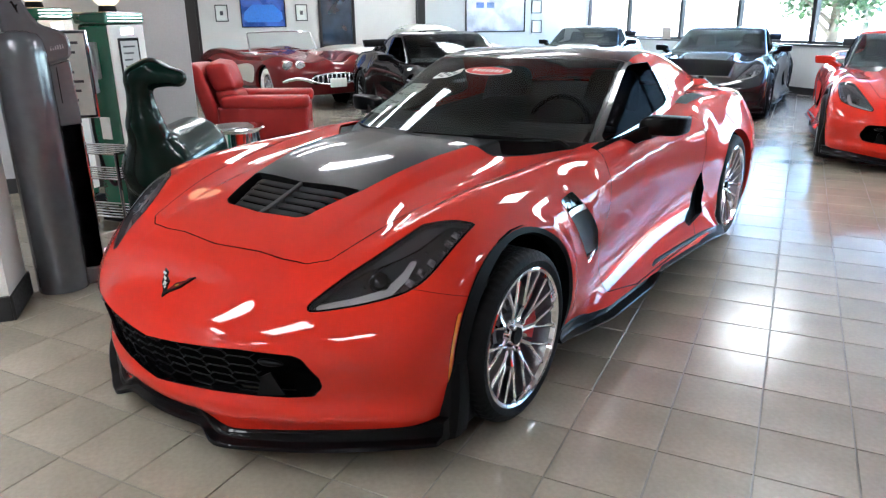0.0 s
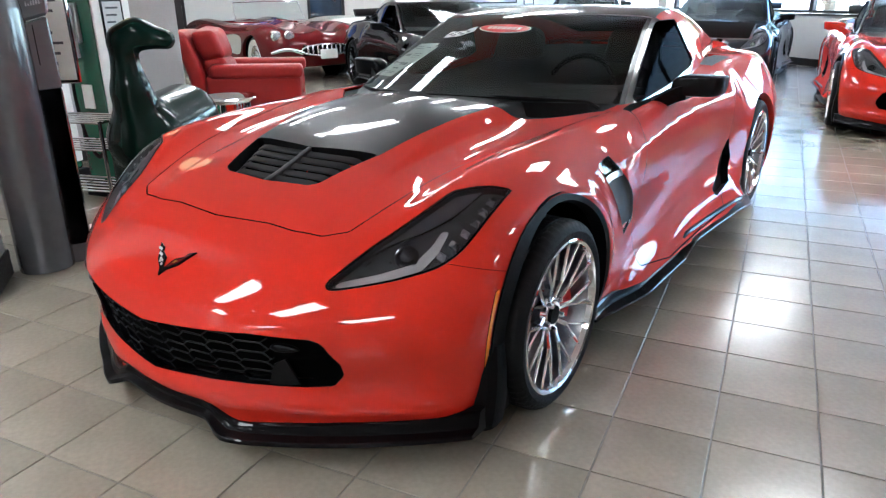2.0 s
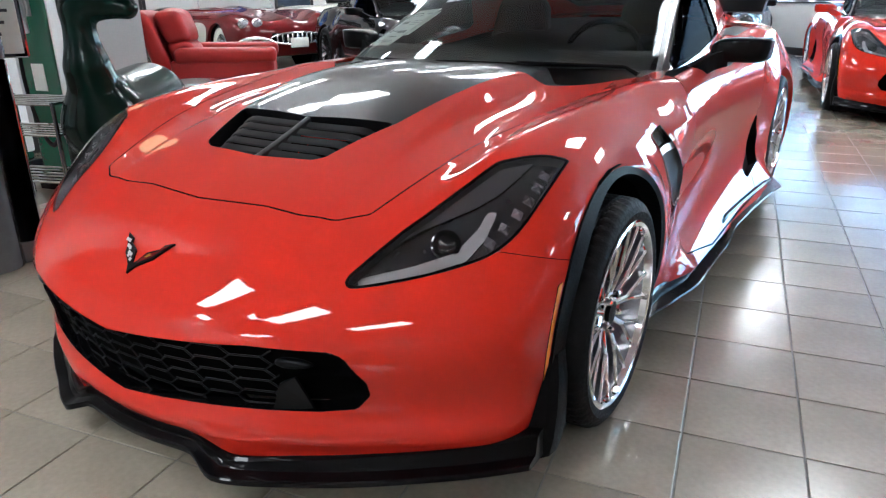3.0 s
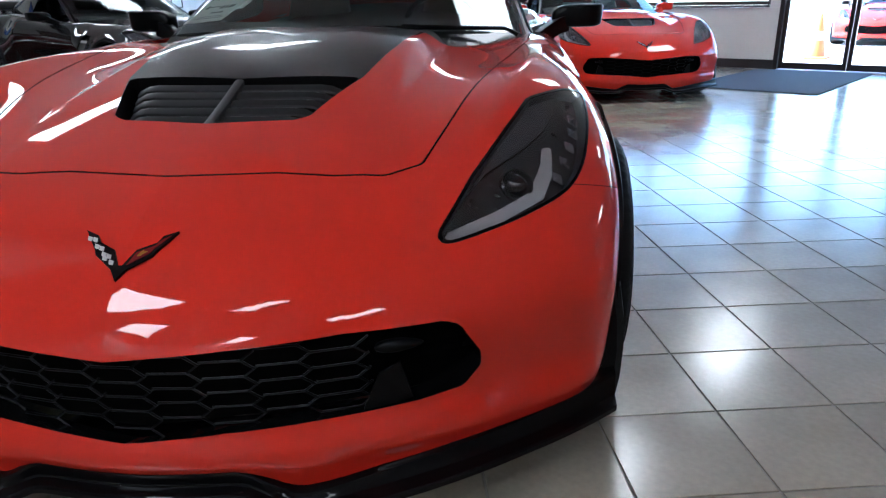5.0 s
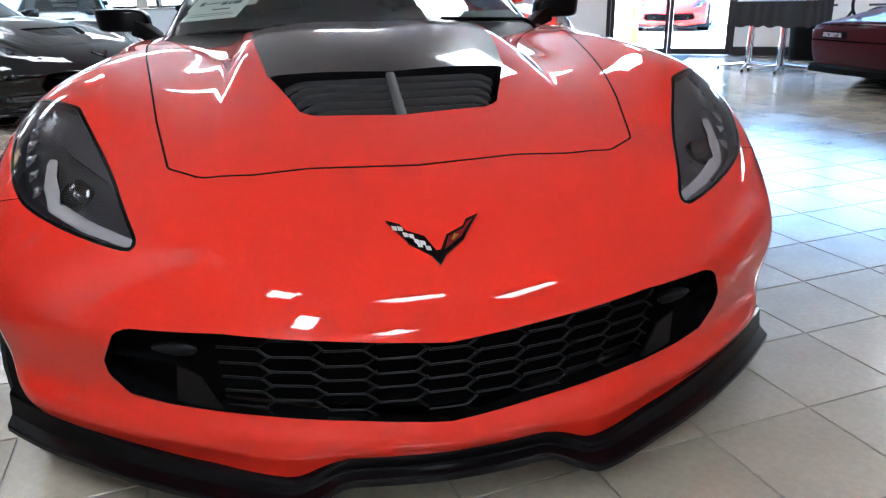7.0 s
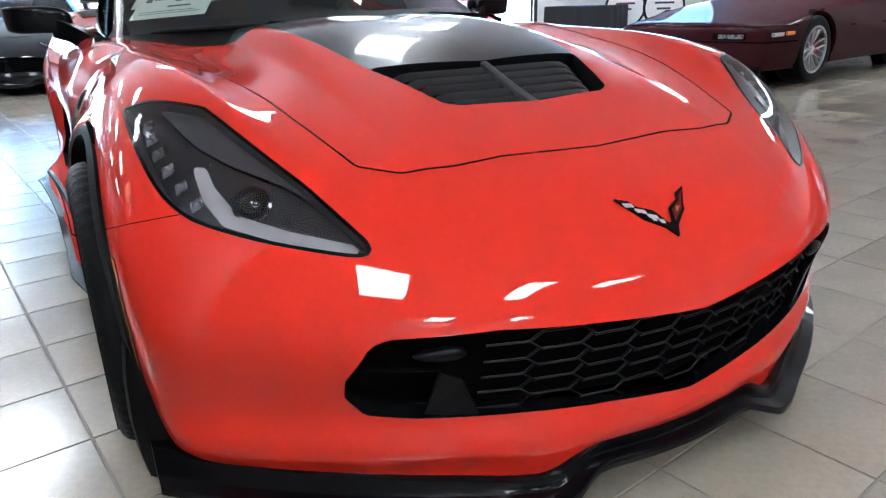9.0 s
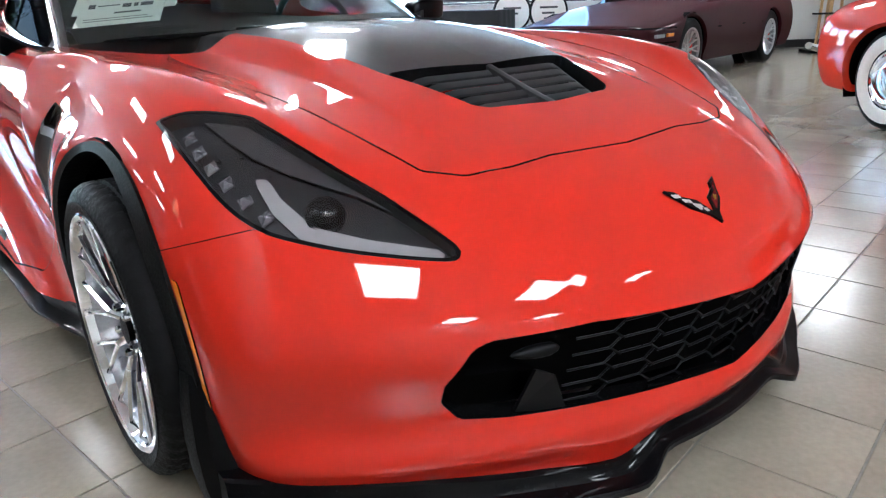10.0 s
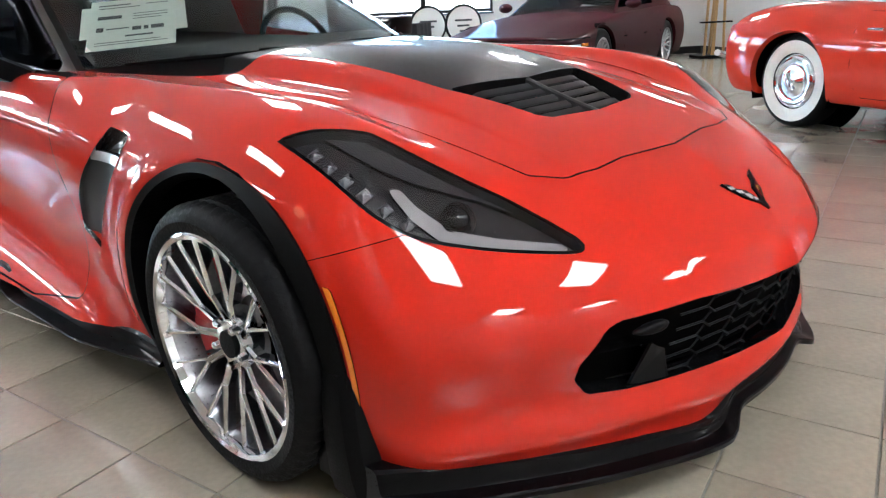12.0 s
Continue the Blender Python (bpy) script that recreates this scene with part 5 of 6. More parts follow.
def roadster(label, paint_mat, cove_mat, m, hardtop=False):
    car = empty("roadster", label, "car", m)
    b = right_half(solid_shell(roadster_field, (-0.03, -0.98, 0.14), (0.98, 3.75, 1.0), 0.02))
    for yc in (0.0, 2.59):
        _, b, seam = b.cut(lambda x, y, z: np.maximum(arch_radius(y, z, yc, 0.34) - 0.375, 0.5 - x))
        strip = seam_strip([q for q in seam], 0.05)
        link("arch_edge", strip.mesh("arch_edge"), paint_mat, car), link("arch_edge", strip.mirrored().mesh("arch_edge"), paint_mat, car)
        for sx in (-1, 1):
            part("arch_liner", loft([[(sx * x, yc + 0.40 * math.cos(a), 0.34 + 0.40 * math.sin(a)) for a in np.linspace(-0.4, math.pi + 0.4, 16)] for x in (0.5, 0.86)]), M_GAP, car)
            part("arch_wall", moved(lathe([(sx * 0.52, 0.0), (sx * 0.52, 0.40)], 20), Matrix.Translation((0, yc, 0.34))), M_GAP, car)
            old_wheel(car, (sx * 0.80, yc, 0.345), sx)
    cove, b, seam_c = b.cut(lambda x, y, z: np.maximum(polygon(y, z, smooth_line(COVE, 4)), 0.5 - x))
    for tr in (lambda s: s, lambda s: s.mirrored()):
        link("side_cove", tr(cove.moved(-0.014) + seam_strip(seam_c, 0.016)).mesh("side_cove"), cove_mat, car, "pale scooped panel behind the front wheel")
        link("cove_trim", tr(seam_strip(seam_c, 0.004, 0.008)).mesh("cove_trim"), M_CHROME, car, "thin chrome trim")
    if not hardtop:
        pit, b, seam_p = b.cut(lambda x, y, z: np.maximum(polygon(x, y, COCKPIT, 0.05), 0.6 - z))
        link("cockpit", (pit.shifted((0, 0, -0.40)) + seam_strip(seam_p, 0.40)).both().mesh("cockpit"), M_DARK_RED, car, "red leather cockpit")
        for sx in (-1, 1):
            part("seat_back", moved(box(-0.22, 0.22, -0.06, 0.06, 0, 0.40, 0.05, 3), Matrix.Translation((sx * 0.31, 1.92, 0.48)) @ Matrix.Rotation(-0.2, 4, "X")), M_DARK_RED, car, "", 60)
    door_f = lambda x, y, z: np.maximum(polygon(y, z, [(0.98, 0.84), (0.95, 0.35), (1.02, 0.29), (1.95, 0.29), (2.02, 0.40), (2.06, 0.84)], 0.03), 0.6 - x)
    g1, b, _ = b.cut(lambda x, y, z: np.abs(door_f(x, y, z)) - 0.003)
    g2, b, _ = b.cut(lambda x, y, z: np.maximum(np.abs(polygon(x, y, [(-0.1, -0.55), (0.42, -0.5), (0.50, 0.85), (-0.1, 0.95)], 0.05)) - 0.003, 0.6 - z))
    link("panel_gap", (g1 + g2).moved(-0.002).both().mesh("panel_gap"), M_GAP, car)
    link("body", b.both().mesh("body"), paint_mat, car)
    # windscreen in a chrome frame
    arc = [(0.66 * s, 1.10 - 0.22 * (1 - s * s), 0.0) for s in np.linspace(-1, 1, 13)]
    top_ = [Vector((0.93 * x, y + 0.17, 1.19 + 0.02 * (1 - (x / 0.66) ** 2))) for x, y, _ in arc]
    low = [Vector((x, y, 0.885)) for x, y, _ in arc]
    part("windscreen_frame", tube(low + top_[::-1] + [low[0]], 0.011, 6), M_CHROME, car, "chrome windscreen frame", 50)
    pane = part("windscreen", loft([low, top_]), M_CLEAR, car, "", 50)
    if hardtop:
        hf = lambda x, y, z: smax(smax(0.95 * (z - spline(y, (0.9, 1.15, 1.6, 2.1, 2.6), (0.95, 1.21, 1.30, 1.24, 0.92)) + 0.08 * x * x), np.abs(x) - (0.64 - 0.22 * (z - 0.88)), 0.14), 0.84 - z, 0.02)
        r = right_half(solid_shell(hf, (-0.03, 0.85, 0.82), (0.75, 2.7, 1.34), 0.02))
        winf = lambda x, y, z: np.minimum(np.maximum(polygon(y, z, [(1.2, 0.90), (1.35, 1.16), (1.85, 1.18), (2.02, 0.95), (2.0, 0.90)], 0.03), 0.45 - x), np.maximum(np.maximum(2.12 - y, x - 0.5), 0.95 - z))
        gl, r, _ = r.cut(winf)
        link("hardtop", r.both().mesh("hardtop"), paint_mat, car)
        link("hardtop_window", gl.both().mesh("hardtop_window"), M_SIDE_GLASS, car)
    # face: twin lamps, toothed grille, bumpers
    fy = lambda x, z: -0.86 + 0.26 * x * x + 1.2 * (z - 0.55) ** 2
    for sx in (-1, 1):
        for x, dy in ((0.55, 0.03), (0.73, 0.09)):
            lampb = lathe([(0.02, 0.085), (-0.03, 0.088), (-0.045, 0.078), (-0.04, 0.070)], 28, "y")
            hl = part("headlight", moved(lampb, Matrix.Translation((sx * x, -0.72 + dy, 0.70))), M_CHROME, car, "round chrome-ringed headlight", 40)
            part("lens", moved(lathe([(-0.036, 0.071), (-0.055, 0.05), (-0.062, 0.0)], 28, "y"), Matrix.Translation((sx * x, -0.72 + dy, 0.70))), M_LAMP_SILVER, hl, "", 50)
        arcs = [(sx * (0.45 + 0.42 * t), -0.92 + 0.10 * t * t * 2, 0.46 + 0.06 * math.sin(t * 3)) for t in np.linspace(0, 1, 9)]
        part("front_bumper", tube(arcs, [0.03] * 8 + [0.02], 8), M_CHROME, car, "chrome quarter bumper", 60)
        rear = [(sx * (0.35 + 0.50 * t), 3.66 - 0.22 * t * t, 0.42 + 0.10 * t) for t in np.linspace(0, 1, 8)]
        part("rear_bumper", tube(rear, 0.028, 8), M_CHROME, car, "chrome rear bumper", 60)
        part("tail_lamp", ball(1, Matrix.Translation((sx * 0.70, 3.40, 0.70)) @ Matrix.Diagonal((0.05, 0.06, 0.05, 1)), 16, 10), M_STICKER_RED, car, "red tail lamp", 60)
        hb = bmesh.new()
        tube([(sx * 0.905, 1.80, 0.73), (sx * 0.925, 1.79, 0.735), (sx * 0.925, 1.90, 0.735)], 0.009, 6, hb)
        part("door_handle", hb, M_CHROME, car, "chrome door handle")
    part("grille_backing", loft([[(x, fy(x, 0.5) - 0.008, z) for z in (0.41, 0.49, 0.57)] for x in np.linspace(-0.39, 0.39, 9)]), M_GAP, car)
    ring = [(0.42 * math.cos(a), fy(0.42 * math.cos(a), 0.5) - 0.02, 0.49 + 0.085 * math.sin(a)) for a in np.linspace(0, 2 * math.pi, 33)]
    part("grille_ring", tube(ring, 0.014, 8, None, False), M_CHROME, car, "oval chrome grille ring", 60)
    for k in range(9):
        x = -0.32 + 0.08 * k
        part("grille_tooth", ball(1, Matrix.Translation((x, fy(x, 0.5) - 0.022, 0.50)) @ Matrix.Diagonal((0.020, 0.022, 0.070, 1)), 12, 8), M_CHROME, car, "", 60)
    part("number_plate", box(-0.15, 0.15, -0.935, -0.925, 0.36, 0.50, 0.004), M_PAPER, car, "plain pale number plate")
    return car


roadster("dark red roadster with white side coves and chrome bumpers", M_DARK_RED, M_CREAM, put(-7.0, 6.7, 72))
roadster("cream white roadster with a hardtop by the wall", M_CREAM, M_CREAM, put(-8.6, 9.4, -36), True)
roadster("bright red roadster with whitewall tyres and pale side coves", M_OLD_RED, M_CREAM, put(3.53, -2.30, -30.7))


# ---- wedge-shaped maroon coupe ----
def wedge_field(x, y, z):
    x = np.abs(x)
    top = spline(y, (-1.0, -0.6, 0.0, 0.8, 1.6, 2.6, 3.4), (0.60, 0.66, 0.76, 0.83, 0.85, 0.88, 0.86)) - 0.05 * (x / 0.8) ** 4
    w_ = spline(y, (-1.0, -0.6, 0.0, 1.2, 2.4, 3.4), (0.80, 0.88, 0.905, 0.885, 0.91, 0.86)) + spline(z, (0.15, 0.3, 0.52, 0.70, 0.85), (-0.07, -0.02, 0.0, -0.035, -0.10))
    c = 0.9 * ((-0.98 + 0.14 * x * x + 0.6 * (z - 0.48) ** 2) - y)
    d = y - (3.42 - 0.08 * x * x)
    return smax(smax(smax(smax(0.95 * (z - top), x - w_, 0.09), c, 0.07), d, 0.05), 0.17 - z, 0.04)


def wedge_coupe(m):
    car = empty("coupe", "dark maroon wedge-shaped coupe with silver alloy wheels", "car", m)
    b = right_half(solid_shell(wedge_field, (-0.03, -1.05, 0.12), (0.98, 3.5, 0.95), 0.018))
    for yc in (0.0, 2.44):
        _, b, seam = b.cut(lambda x, y, z: np.maximum(arch_radius(y, z, yc, 0.33) - 0.36, 0.5 - x))
        strip = seam_strip(seam, 0.04)
        link("arch_edge", strip.mesh("arch_edge"), M_MAROON, car), link("arch_edge", strip.mirrored().mesh("arch_edge"), M_MAROON, car)
        for sx in (-1, 1):
            part("arch_liner", loft([[(sx * x, yc + 0.38 * math.cos(a), 0.33 + 0.38 * math.sin(a)) for a in np.linspace(-0.4, math.pi + 0.4, 16)] for x in (0.5, 0.86)]), M_GAP, car)
            part("arch_wall", moved(lathe([(sx * 0.52, 0.0), (sx * 0.52, 0.38)], 20), Matrix.Translation((0, yc, 0.33))), M_GAP, car)
            wheel(car, (sx * 0.875, yc, 0.325), sx, 0.325, 0.25, 0.0, 0.222, M_SATIN, M_SATIN, M_SATIN)
    door_f = lambda x, y, z: np.maximum(polygon(y, z, [(0.72, 0.86), (0.66, 0.34), (0.72, 0.28), (1.78, 0.28), (1.88, 0.40), (1.95, 0.86)], 0.03), 0.6 - x)
    g1, b, _ = b.cut(lambda x, y, z: np.abs(door_f(x, y, z)) - 0.003)
    g2, b, _ = b.cut(lambda x, y, z: np.maximum(np.abs(z - 0.535) - 0.008, np.minimum(np.maximum(0.40 - y, y - 2.05) * 1, 9) * 1 + 0 * x))
    g3, b, _ = b.cut(lambda x, y, z: np.maximum(np.abs(polygon(x, y, [(-0.1, -0.72), (0.70, -0.62), (0.72, 0.55), (-0.1, 0.70)], 0.03)) - 0.003, 0.55 - z))
    for zc in (0.435, 0.575):
        g4, b, _ = b.cut(lambda x, y, z: np.maximum(np.abs(z - zc) - 0.007, y + 0.42))
        link("groove", g4.moved(-0.003).both().mesh("groove"), M_GAP, car)
    link("panel_gap", (g1 + g2 + g3).moved(-0.003).both().mesh("panel_gap"), M_GAP, car)
    link("body", b.both().mesh("body"), M_MAROON, car)
    cf = lambda x, y, z: smax(smax(0.92 * (z - spline(y - 0.30 * x * x, (0.3, 0.62, 1.35, 1.75, 2.2, 3.1), (0.68, 0.82, 1.14, 1.185, 1.13, 0.86))), np.abs(x) - (0.72 - 0.42 * (z - 0.83)), 0.06), 0.76 - z, 0.02)
    c = right_half(solid_shell(cf, (-0.03, 0.3, 0.74), (0.8, 3.1, 1.24), 0.018))
    _, c, _ = c.cut(lambda x, y, z: wedge_field(x, y, z) + 0.01)
    q = lambda x, y, z: 0.92 * (z - spline(y - 0.30 * x * x, (0.3, 0.62, 1.35, 1.75, 2.2, 3.1), (0.68, 0.82, 1.14, 1.185, 1.13, 0.86))) - (x - (0.72 - 0.42 * (z - 0.83)))
    wi, c, _ = c.cut(lambda x, y, z: np.maximum(0.025 - q(x, y, z), y - 0.30 * x * x - 1.30))
    sd, c, _ = c.cut(lambda x, y, z: np.maximum(polygon(y, z, [(0.88, 0.87), (1.42, 1.10), (1.80, 1.12), (2.30, 0.90)], 0.02), q(x, y, z) + 0.01))
    bk, c, _ = c.cut(lambda x, y, z: np.maximum(0.03 - q(x, y, z), 1.95 - y))
    link("windscreen", wi.both().mesh("windscreen"), M_WINDSCREEN, car)
    link("rear_window", bk.both().mesh("rear_window"), M_SIDE_GLASS, car)
    link("roof", c.both().mesh("roof"), M_MAROON, car)
    for tr in (lambda s: s, lambda s: s.mirrored()):
        link("side_window", tr(sd).mesh("side_window"), M_SIDE_GLASS, car)
    fy = lambda x, z: -0.98 + 0.14 * x * x + 0.6 * (z - 0.48) ** 2
    for sx in (-1, 1):
        fl = part("front_lamp", loft([[(sx * x, fy(x, z) - 0.006, z) for z in (0.455, 0.52)] for x in np.linspace(0.34, 0.66, 6)]), M_GLOSS_BLACK, car, "dark recessed front lamp", 40)
        part("lens", loft([[(sx * x, fy(x, z) - 0.010, z) for z in (0.468, 0.507)] for x in np.linspace(0.40, 0.64, 5)]), M_LAMP_SILVER, fl, "", 40)
        mk = part("marker_lamp", box(min(sx * 0.875, sx * 0.895), max(sx * 0.875, sx * 0.895), -0.62, -0.48, 0.49, 0.525, 0.004), M_AMBER, car, "amber side marker lamp")
        part("corner_lamp", box(min(sx * 0.845, sx * 0.875), max(sx * 0.845, sx * 0.875), -0.82, -0.64, 0.485, 0.52, 0.004), M_LAMP_WHITE, car)
        ms = ball(1.0, Matrix.Translation((sx * 0.88, 0.95, 0.90)) @ Matrix.Diagonal((0.10, 0.07, 0.06, 1)), 16, 10)
        part("door_mirror", ms, M_MAROON, car, "", 60)
    part("front_spoiler", loft([[(x, fy(x, 0.3) + d, z) for d, z in ((0.03, 0.22), (-0.02, 0.19), (-0.015, 0.14), (0.08, 0.13))] for x in np.linspace(-0.80, 0.80, 15)]), M_PLASTIC, car, "black chin spoiler", 40)
    part("under_tray", box(-0.75, 0.75, -0.7, 3.2, 0.16, 0.18), M_GAP, car)
    return car


wedge_coupe(put(5.85, 3.90, -81.4) @ Matrix.Scale(1.04, 4))


# ---- the corner of old pumps ----
M_DINO = material("dark_green_gloss_shell", (0.002, 0.014, 0.010), 0.25, spec=0.08, coat=0.32, grain=0.05, scale=30, stain=0.1)
M_PUMP = material("green_enamel", (0.010, 0.085, 0.045), 0.25, coat=0.8, grain=0.06, stain=0.08)
M_STEEL = material("brushed_grey_metal", (0.15, 0.155, 0.168), 0.22, 0.6, grain=0.10, scale=14, stain=0.06)
M_LEATHER = material("red_leather", (0.24, 0.012, 0.010), 0.42, spec=0.25, grain=0.12, scale=160, bump=0.35, stain=0.10)
M_GLOBE = glow("lit_globe", (1.0, 0.74, 0.36), 0.09)
M_WOOD = material("pale_wood", (0.42, 0.25, 0.10), 0.45, grain=0.2, scale=30, bump=0.1)
M_CLOTH = material("black_cloth", (0.012, 0.012, 0.014), 0.9, grain=0.3, scale=300, bump=0.4)


def capsule(p, a, b, ra, rb):
    a, b = np.array(a, float), np.array(b, float)
    ab = b - a
    t = np.clip(((p[0] - a[0]) * ab[0] + (p[1] - a[1]) * ab[1] + (p[2] - a[2]) * ab[2]) / (ab @ ab), 0, 1)
    d = np.sqrt((p[0] - a[0] - t * ab[0]) ** 2 + (p[1] - a[1] - t * ab[1]) ** 2 + (p[2] - a[2] - t * ab[2]) ** 2)
    return d - (ra + (rb - ra) * t)


def dinosaur_field(x, y, z):
    p = (x, y, z)
    f = capsule(p, (-0.02, 0, 0.50), (0.50, 0, 0.54), 0.24, 0.23)
    for a, b, ra, rb in (((-0.04, 0, 0.52), (-0.15, 0, 0.80), 0.20, 0.105), ((-0.15, 0, 0.80), (-0.17, 0, 1.06), 0.102, 0.070), ((-0.17, -0.01, 1.10), (-0.16, -0.10, 1.13), 0.080, 0.078),
                         ((-0.16, -0.08, 1.125), (-0.14, -0.245, 1.095), 0.076, 0.056), ((0.55, 0, 0.48), (1.00, 0, 0.22), 0.17, 0.08), ((1.00, 0, 0.22), (1.35, 0, 0.10), 0.08, 0.03)):
        f = smin(f, capsule(p, a, b, ra, rb), 0.08)
    for lx in (0.0, 0.48):
        for s in (-1, 1):
            f = smin(f, capsule(p, (lx, s * 0.15, 0.42), (lx - 0.02, s * 0.17, 0.06), 0.11, 0.085), 0.06)
    return smax(f, -z + 0.0, 0.01)


dino = solid_shell(dinosaur_field, (-0.5, -0.45, -0.02), (1.45, 0.45, 1.25), 0.016)
d_ob = link("dinosaur_statue", dino.mesh("dinosaur_statue"), M_DINO)
tagged(d_ob, "dark green glossy long-necked dinosaur statue", "statue")
d_ob.matrix_basis = put(-2.08, 0.555, 120) @ Matrix.Scale(0.98, 4)


def gas_pump(label, m, globe=True):
    th = empty("gas_pump", label, "gas pump", m)
    part("base", box(-0.30, 0.30, -0.24, 0.24, 0.0, 0.10, 0.012, 2), M_PLASTIC, th)
    part("cabinet", box(-0.265, 0.265, -0.205, 0.205, 0.10, 1.42, 0.035, 4), M_PUMP, th, "", 40)
    part("top_cap", box(-0.285, 0.285, -0.225, 0.225, 1.42, 1.50, 0.03, 3), M_PUMP, th, "", 40)
    fp = part("front_panel", box(0.255, 0.285, -0.195, 0.195, 0.16, 1.415, 0.012, 2), M_WHITE, th, "white front panel")
    part("dial_frame", box(0.284, 0.296, -0.115, 0.115, 1.07, 1.325, 0.006, 2), M_GLOSS_BLACK, fp)
    part("dial", box(0.290, 0.298, -0.095, 0.095, 1.09, 1.305), M_STICKER_GREY, fp)
    for k in range(4):
        part("print_bar", box(0.2982, 0.2990, -0.07, 0.06 - 0.02 * k, 1.26 - 0.045 * k, 1.272 - 0.045 * k), M_INK, fp)
    part("emblem_plate", box(0.285, 0.291, -0.07, 0.07, 1.345, 1.395, 0.003), M_CHROME, fp)
    for k in range(3):
        part("top_rib", box(0.15, 0.292, -0.19 + 0.0 * k, 0.19, 1.432 + 0.022 * k, 1.442 + 0.022 * k, 0.003), M_CHROME, th)
    part("nozzle_holder", box(-0.06, 0.06, -0.235, -0.20, 1.05, 1.30, 0.01, 2), M_SATIN, th)
    nz = bmesh.new()
    tube([(0.0, -0.26, 1.28), (0.02, -0.27, 1.10), (0.06, -0.27, 0.96)], [0.022, 0.03, 0.018], 10, nz)
    tube([(0.0, -0.26, 1.22), (0.09, -0.27, 1.10), (0.06, -0.27, 1.0)], 0.009, 6, nz)
    part("nozzle", nz, M_SATIN, th, "metal fuel nozzle", 50)
    hose = [(0.0, -0.26, 1.28), (-0.06, -0.28, 1.05), (-0.10, -0.29, 0.70), (-0.02, -0.29, 0.42), (0.10, -0.27, 0.30), (0.20, -0.22, 0.40)]
    part("hose", tube([tuple(q) for q in smooth_line(hose, 6, False)], 0.016, 8), M_RUBBER, th, "black rubber hose", 60)
    part("side_plate", box(-0.10, 0.08, -0.212, -0.204, 0.62, 0.78, 0.003), M_PAPER, th)
    if globe:
        gl = part("globe", moved(lathe([(-0.05, 0.17), (-0.06, 0.195), (-0.03, 0.205), (0.03, 0.205), (0.06, 0.195), (0.05, 0.17)], 40, "x"), Matrix.Translation((0, 0, 1.74))), M_GLOBE, th, "lit round globe", 40)
        part("globe_face", moved(lathe([(0.051, 0.0), (0.054, 0.17)], 40, "x"), Matrix.Translation((0, 0, 1.74))), M_GLOBE, gl)
        part("globe_collar", moved(lathe([(1.50, 0.09), (1.54, 0.08), (1.545, 0.06)], 24, "z"), Matrix()), M_PLASTIC, th)
    return th


gas_pump("dark green old gas pump with a white face and lit globe", put(-2.83, 0.77, 12) @ Matrix.Diagonal((0.52, 0.78, 0.975, 1)))
gas_pump("dark green old gas pump half hidden behind a cabinet", put(-3.50, 0.60, 12) @ Matrix.Diagonal((0.70, 0.70, 1.0, 1)))

# tall metal show machine: a round column, a bonnet-shaped head, a flat face over dark glass
cab = empty("display_cabinet", "tall brushed grey metal cabinet with a dark glass front", "cabinet", put(-1.80, -0.33, 66.4))
ring_c = [(math.cos(a), math.sin(a)) for a in np.linspace(0, 2 * math.pi, 49)[:-1]]
part("column", loft([[(0.013 + 0.128 * k * x, 0.115 * k * y, z) for x, y in ring_c] for z, k in ((0.0, 0.97), (0.012, 1.0), (0.9, 1.0), (1.25, 0.99), (1.31, 0.93), (1.345, 0.78), (1.36, 0.5), (1.365, 0.05))], True), M_STEEL, cab, "rounded brushed metal column", 45)
upright = lambda y: Matrix.Translation((0, y, 0)) @ Matrix.Rotation(math.pi / 2, 4, "X")
head_line = [(-0.05, 1.20), (-0.05, 1.60), (-0.01, 1.62), (0.03, 1.56), (0.060, 1.505), (0.088, 1.44), (0.118, 1.392), (0.16, 1.374), (0.206, 1.362), (0.236, 1.33), (0.244, 1.29), (0.236, 1.224), (0.132, 1.195)]
hd_ = part("head", prism(head_line, upright(0.20), 0.24, None, 0.014), M_STEEL, cab, "bonnet-shaped metal head")
part("crest_badge", prism([(0.010, 1.49), (0.016, 1.485), (0.032, 1.445), (0.040, 1.44), (0.036, 1.47), (0.045, 1.485), (0.030, 1.48), (0.020, 1.50)], upright(-0.041), 0.004), M_GLOSS_BLACK, hd_, "small dark winged badge")
for k in range(7):
    part("letter_bar", box(0.148 + 0.011 * k, 0.154 + 0.011 * k, -0.044, -0.0405, 1.262 + 0.002 * k, 1.282 + 0.002 * k), M_LAMP_SILVER, hd_)
part("face_panel", prism([(0.126, 1.186), (0.228, 1.214), (0.236, 0.89), (0.126, 0.882)], upright(0.16), 0.19, None, 0.006), M_STEEL, cab, "flat grey face panel")
part("slot", box(0.158, 0.163, -0.034, -0.030, 1.00, 1.18), M_GAP, cab)
pn = part("glass_front", prism([(0.128, 0.876), (0.232, 0.884), (0.232, 0.10), (0.128, 0.10)], upright(0.12), 0.14), M_SIDE_GLASS, cab, "dark reflecting glass front")
for x in (0.126, 0.230):
    part("glass_trim", box(x - 0.004, x + 0.004, -0.026, -0.0205, 0.10, 0.88, 0.002), M_CHROME, pn)
part("plinth", box(0.10, 0.24, -0.02, 0.16, 0.0, 0.098, 0.006), M_STEEL, cab)

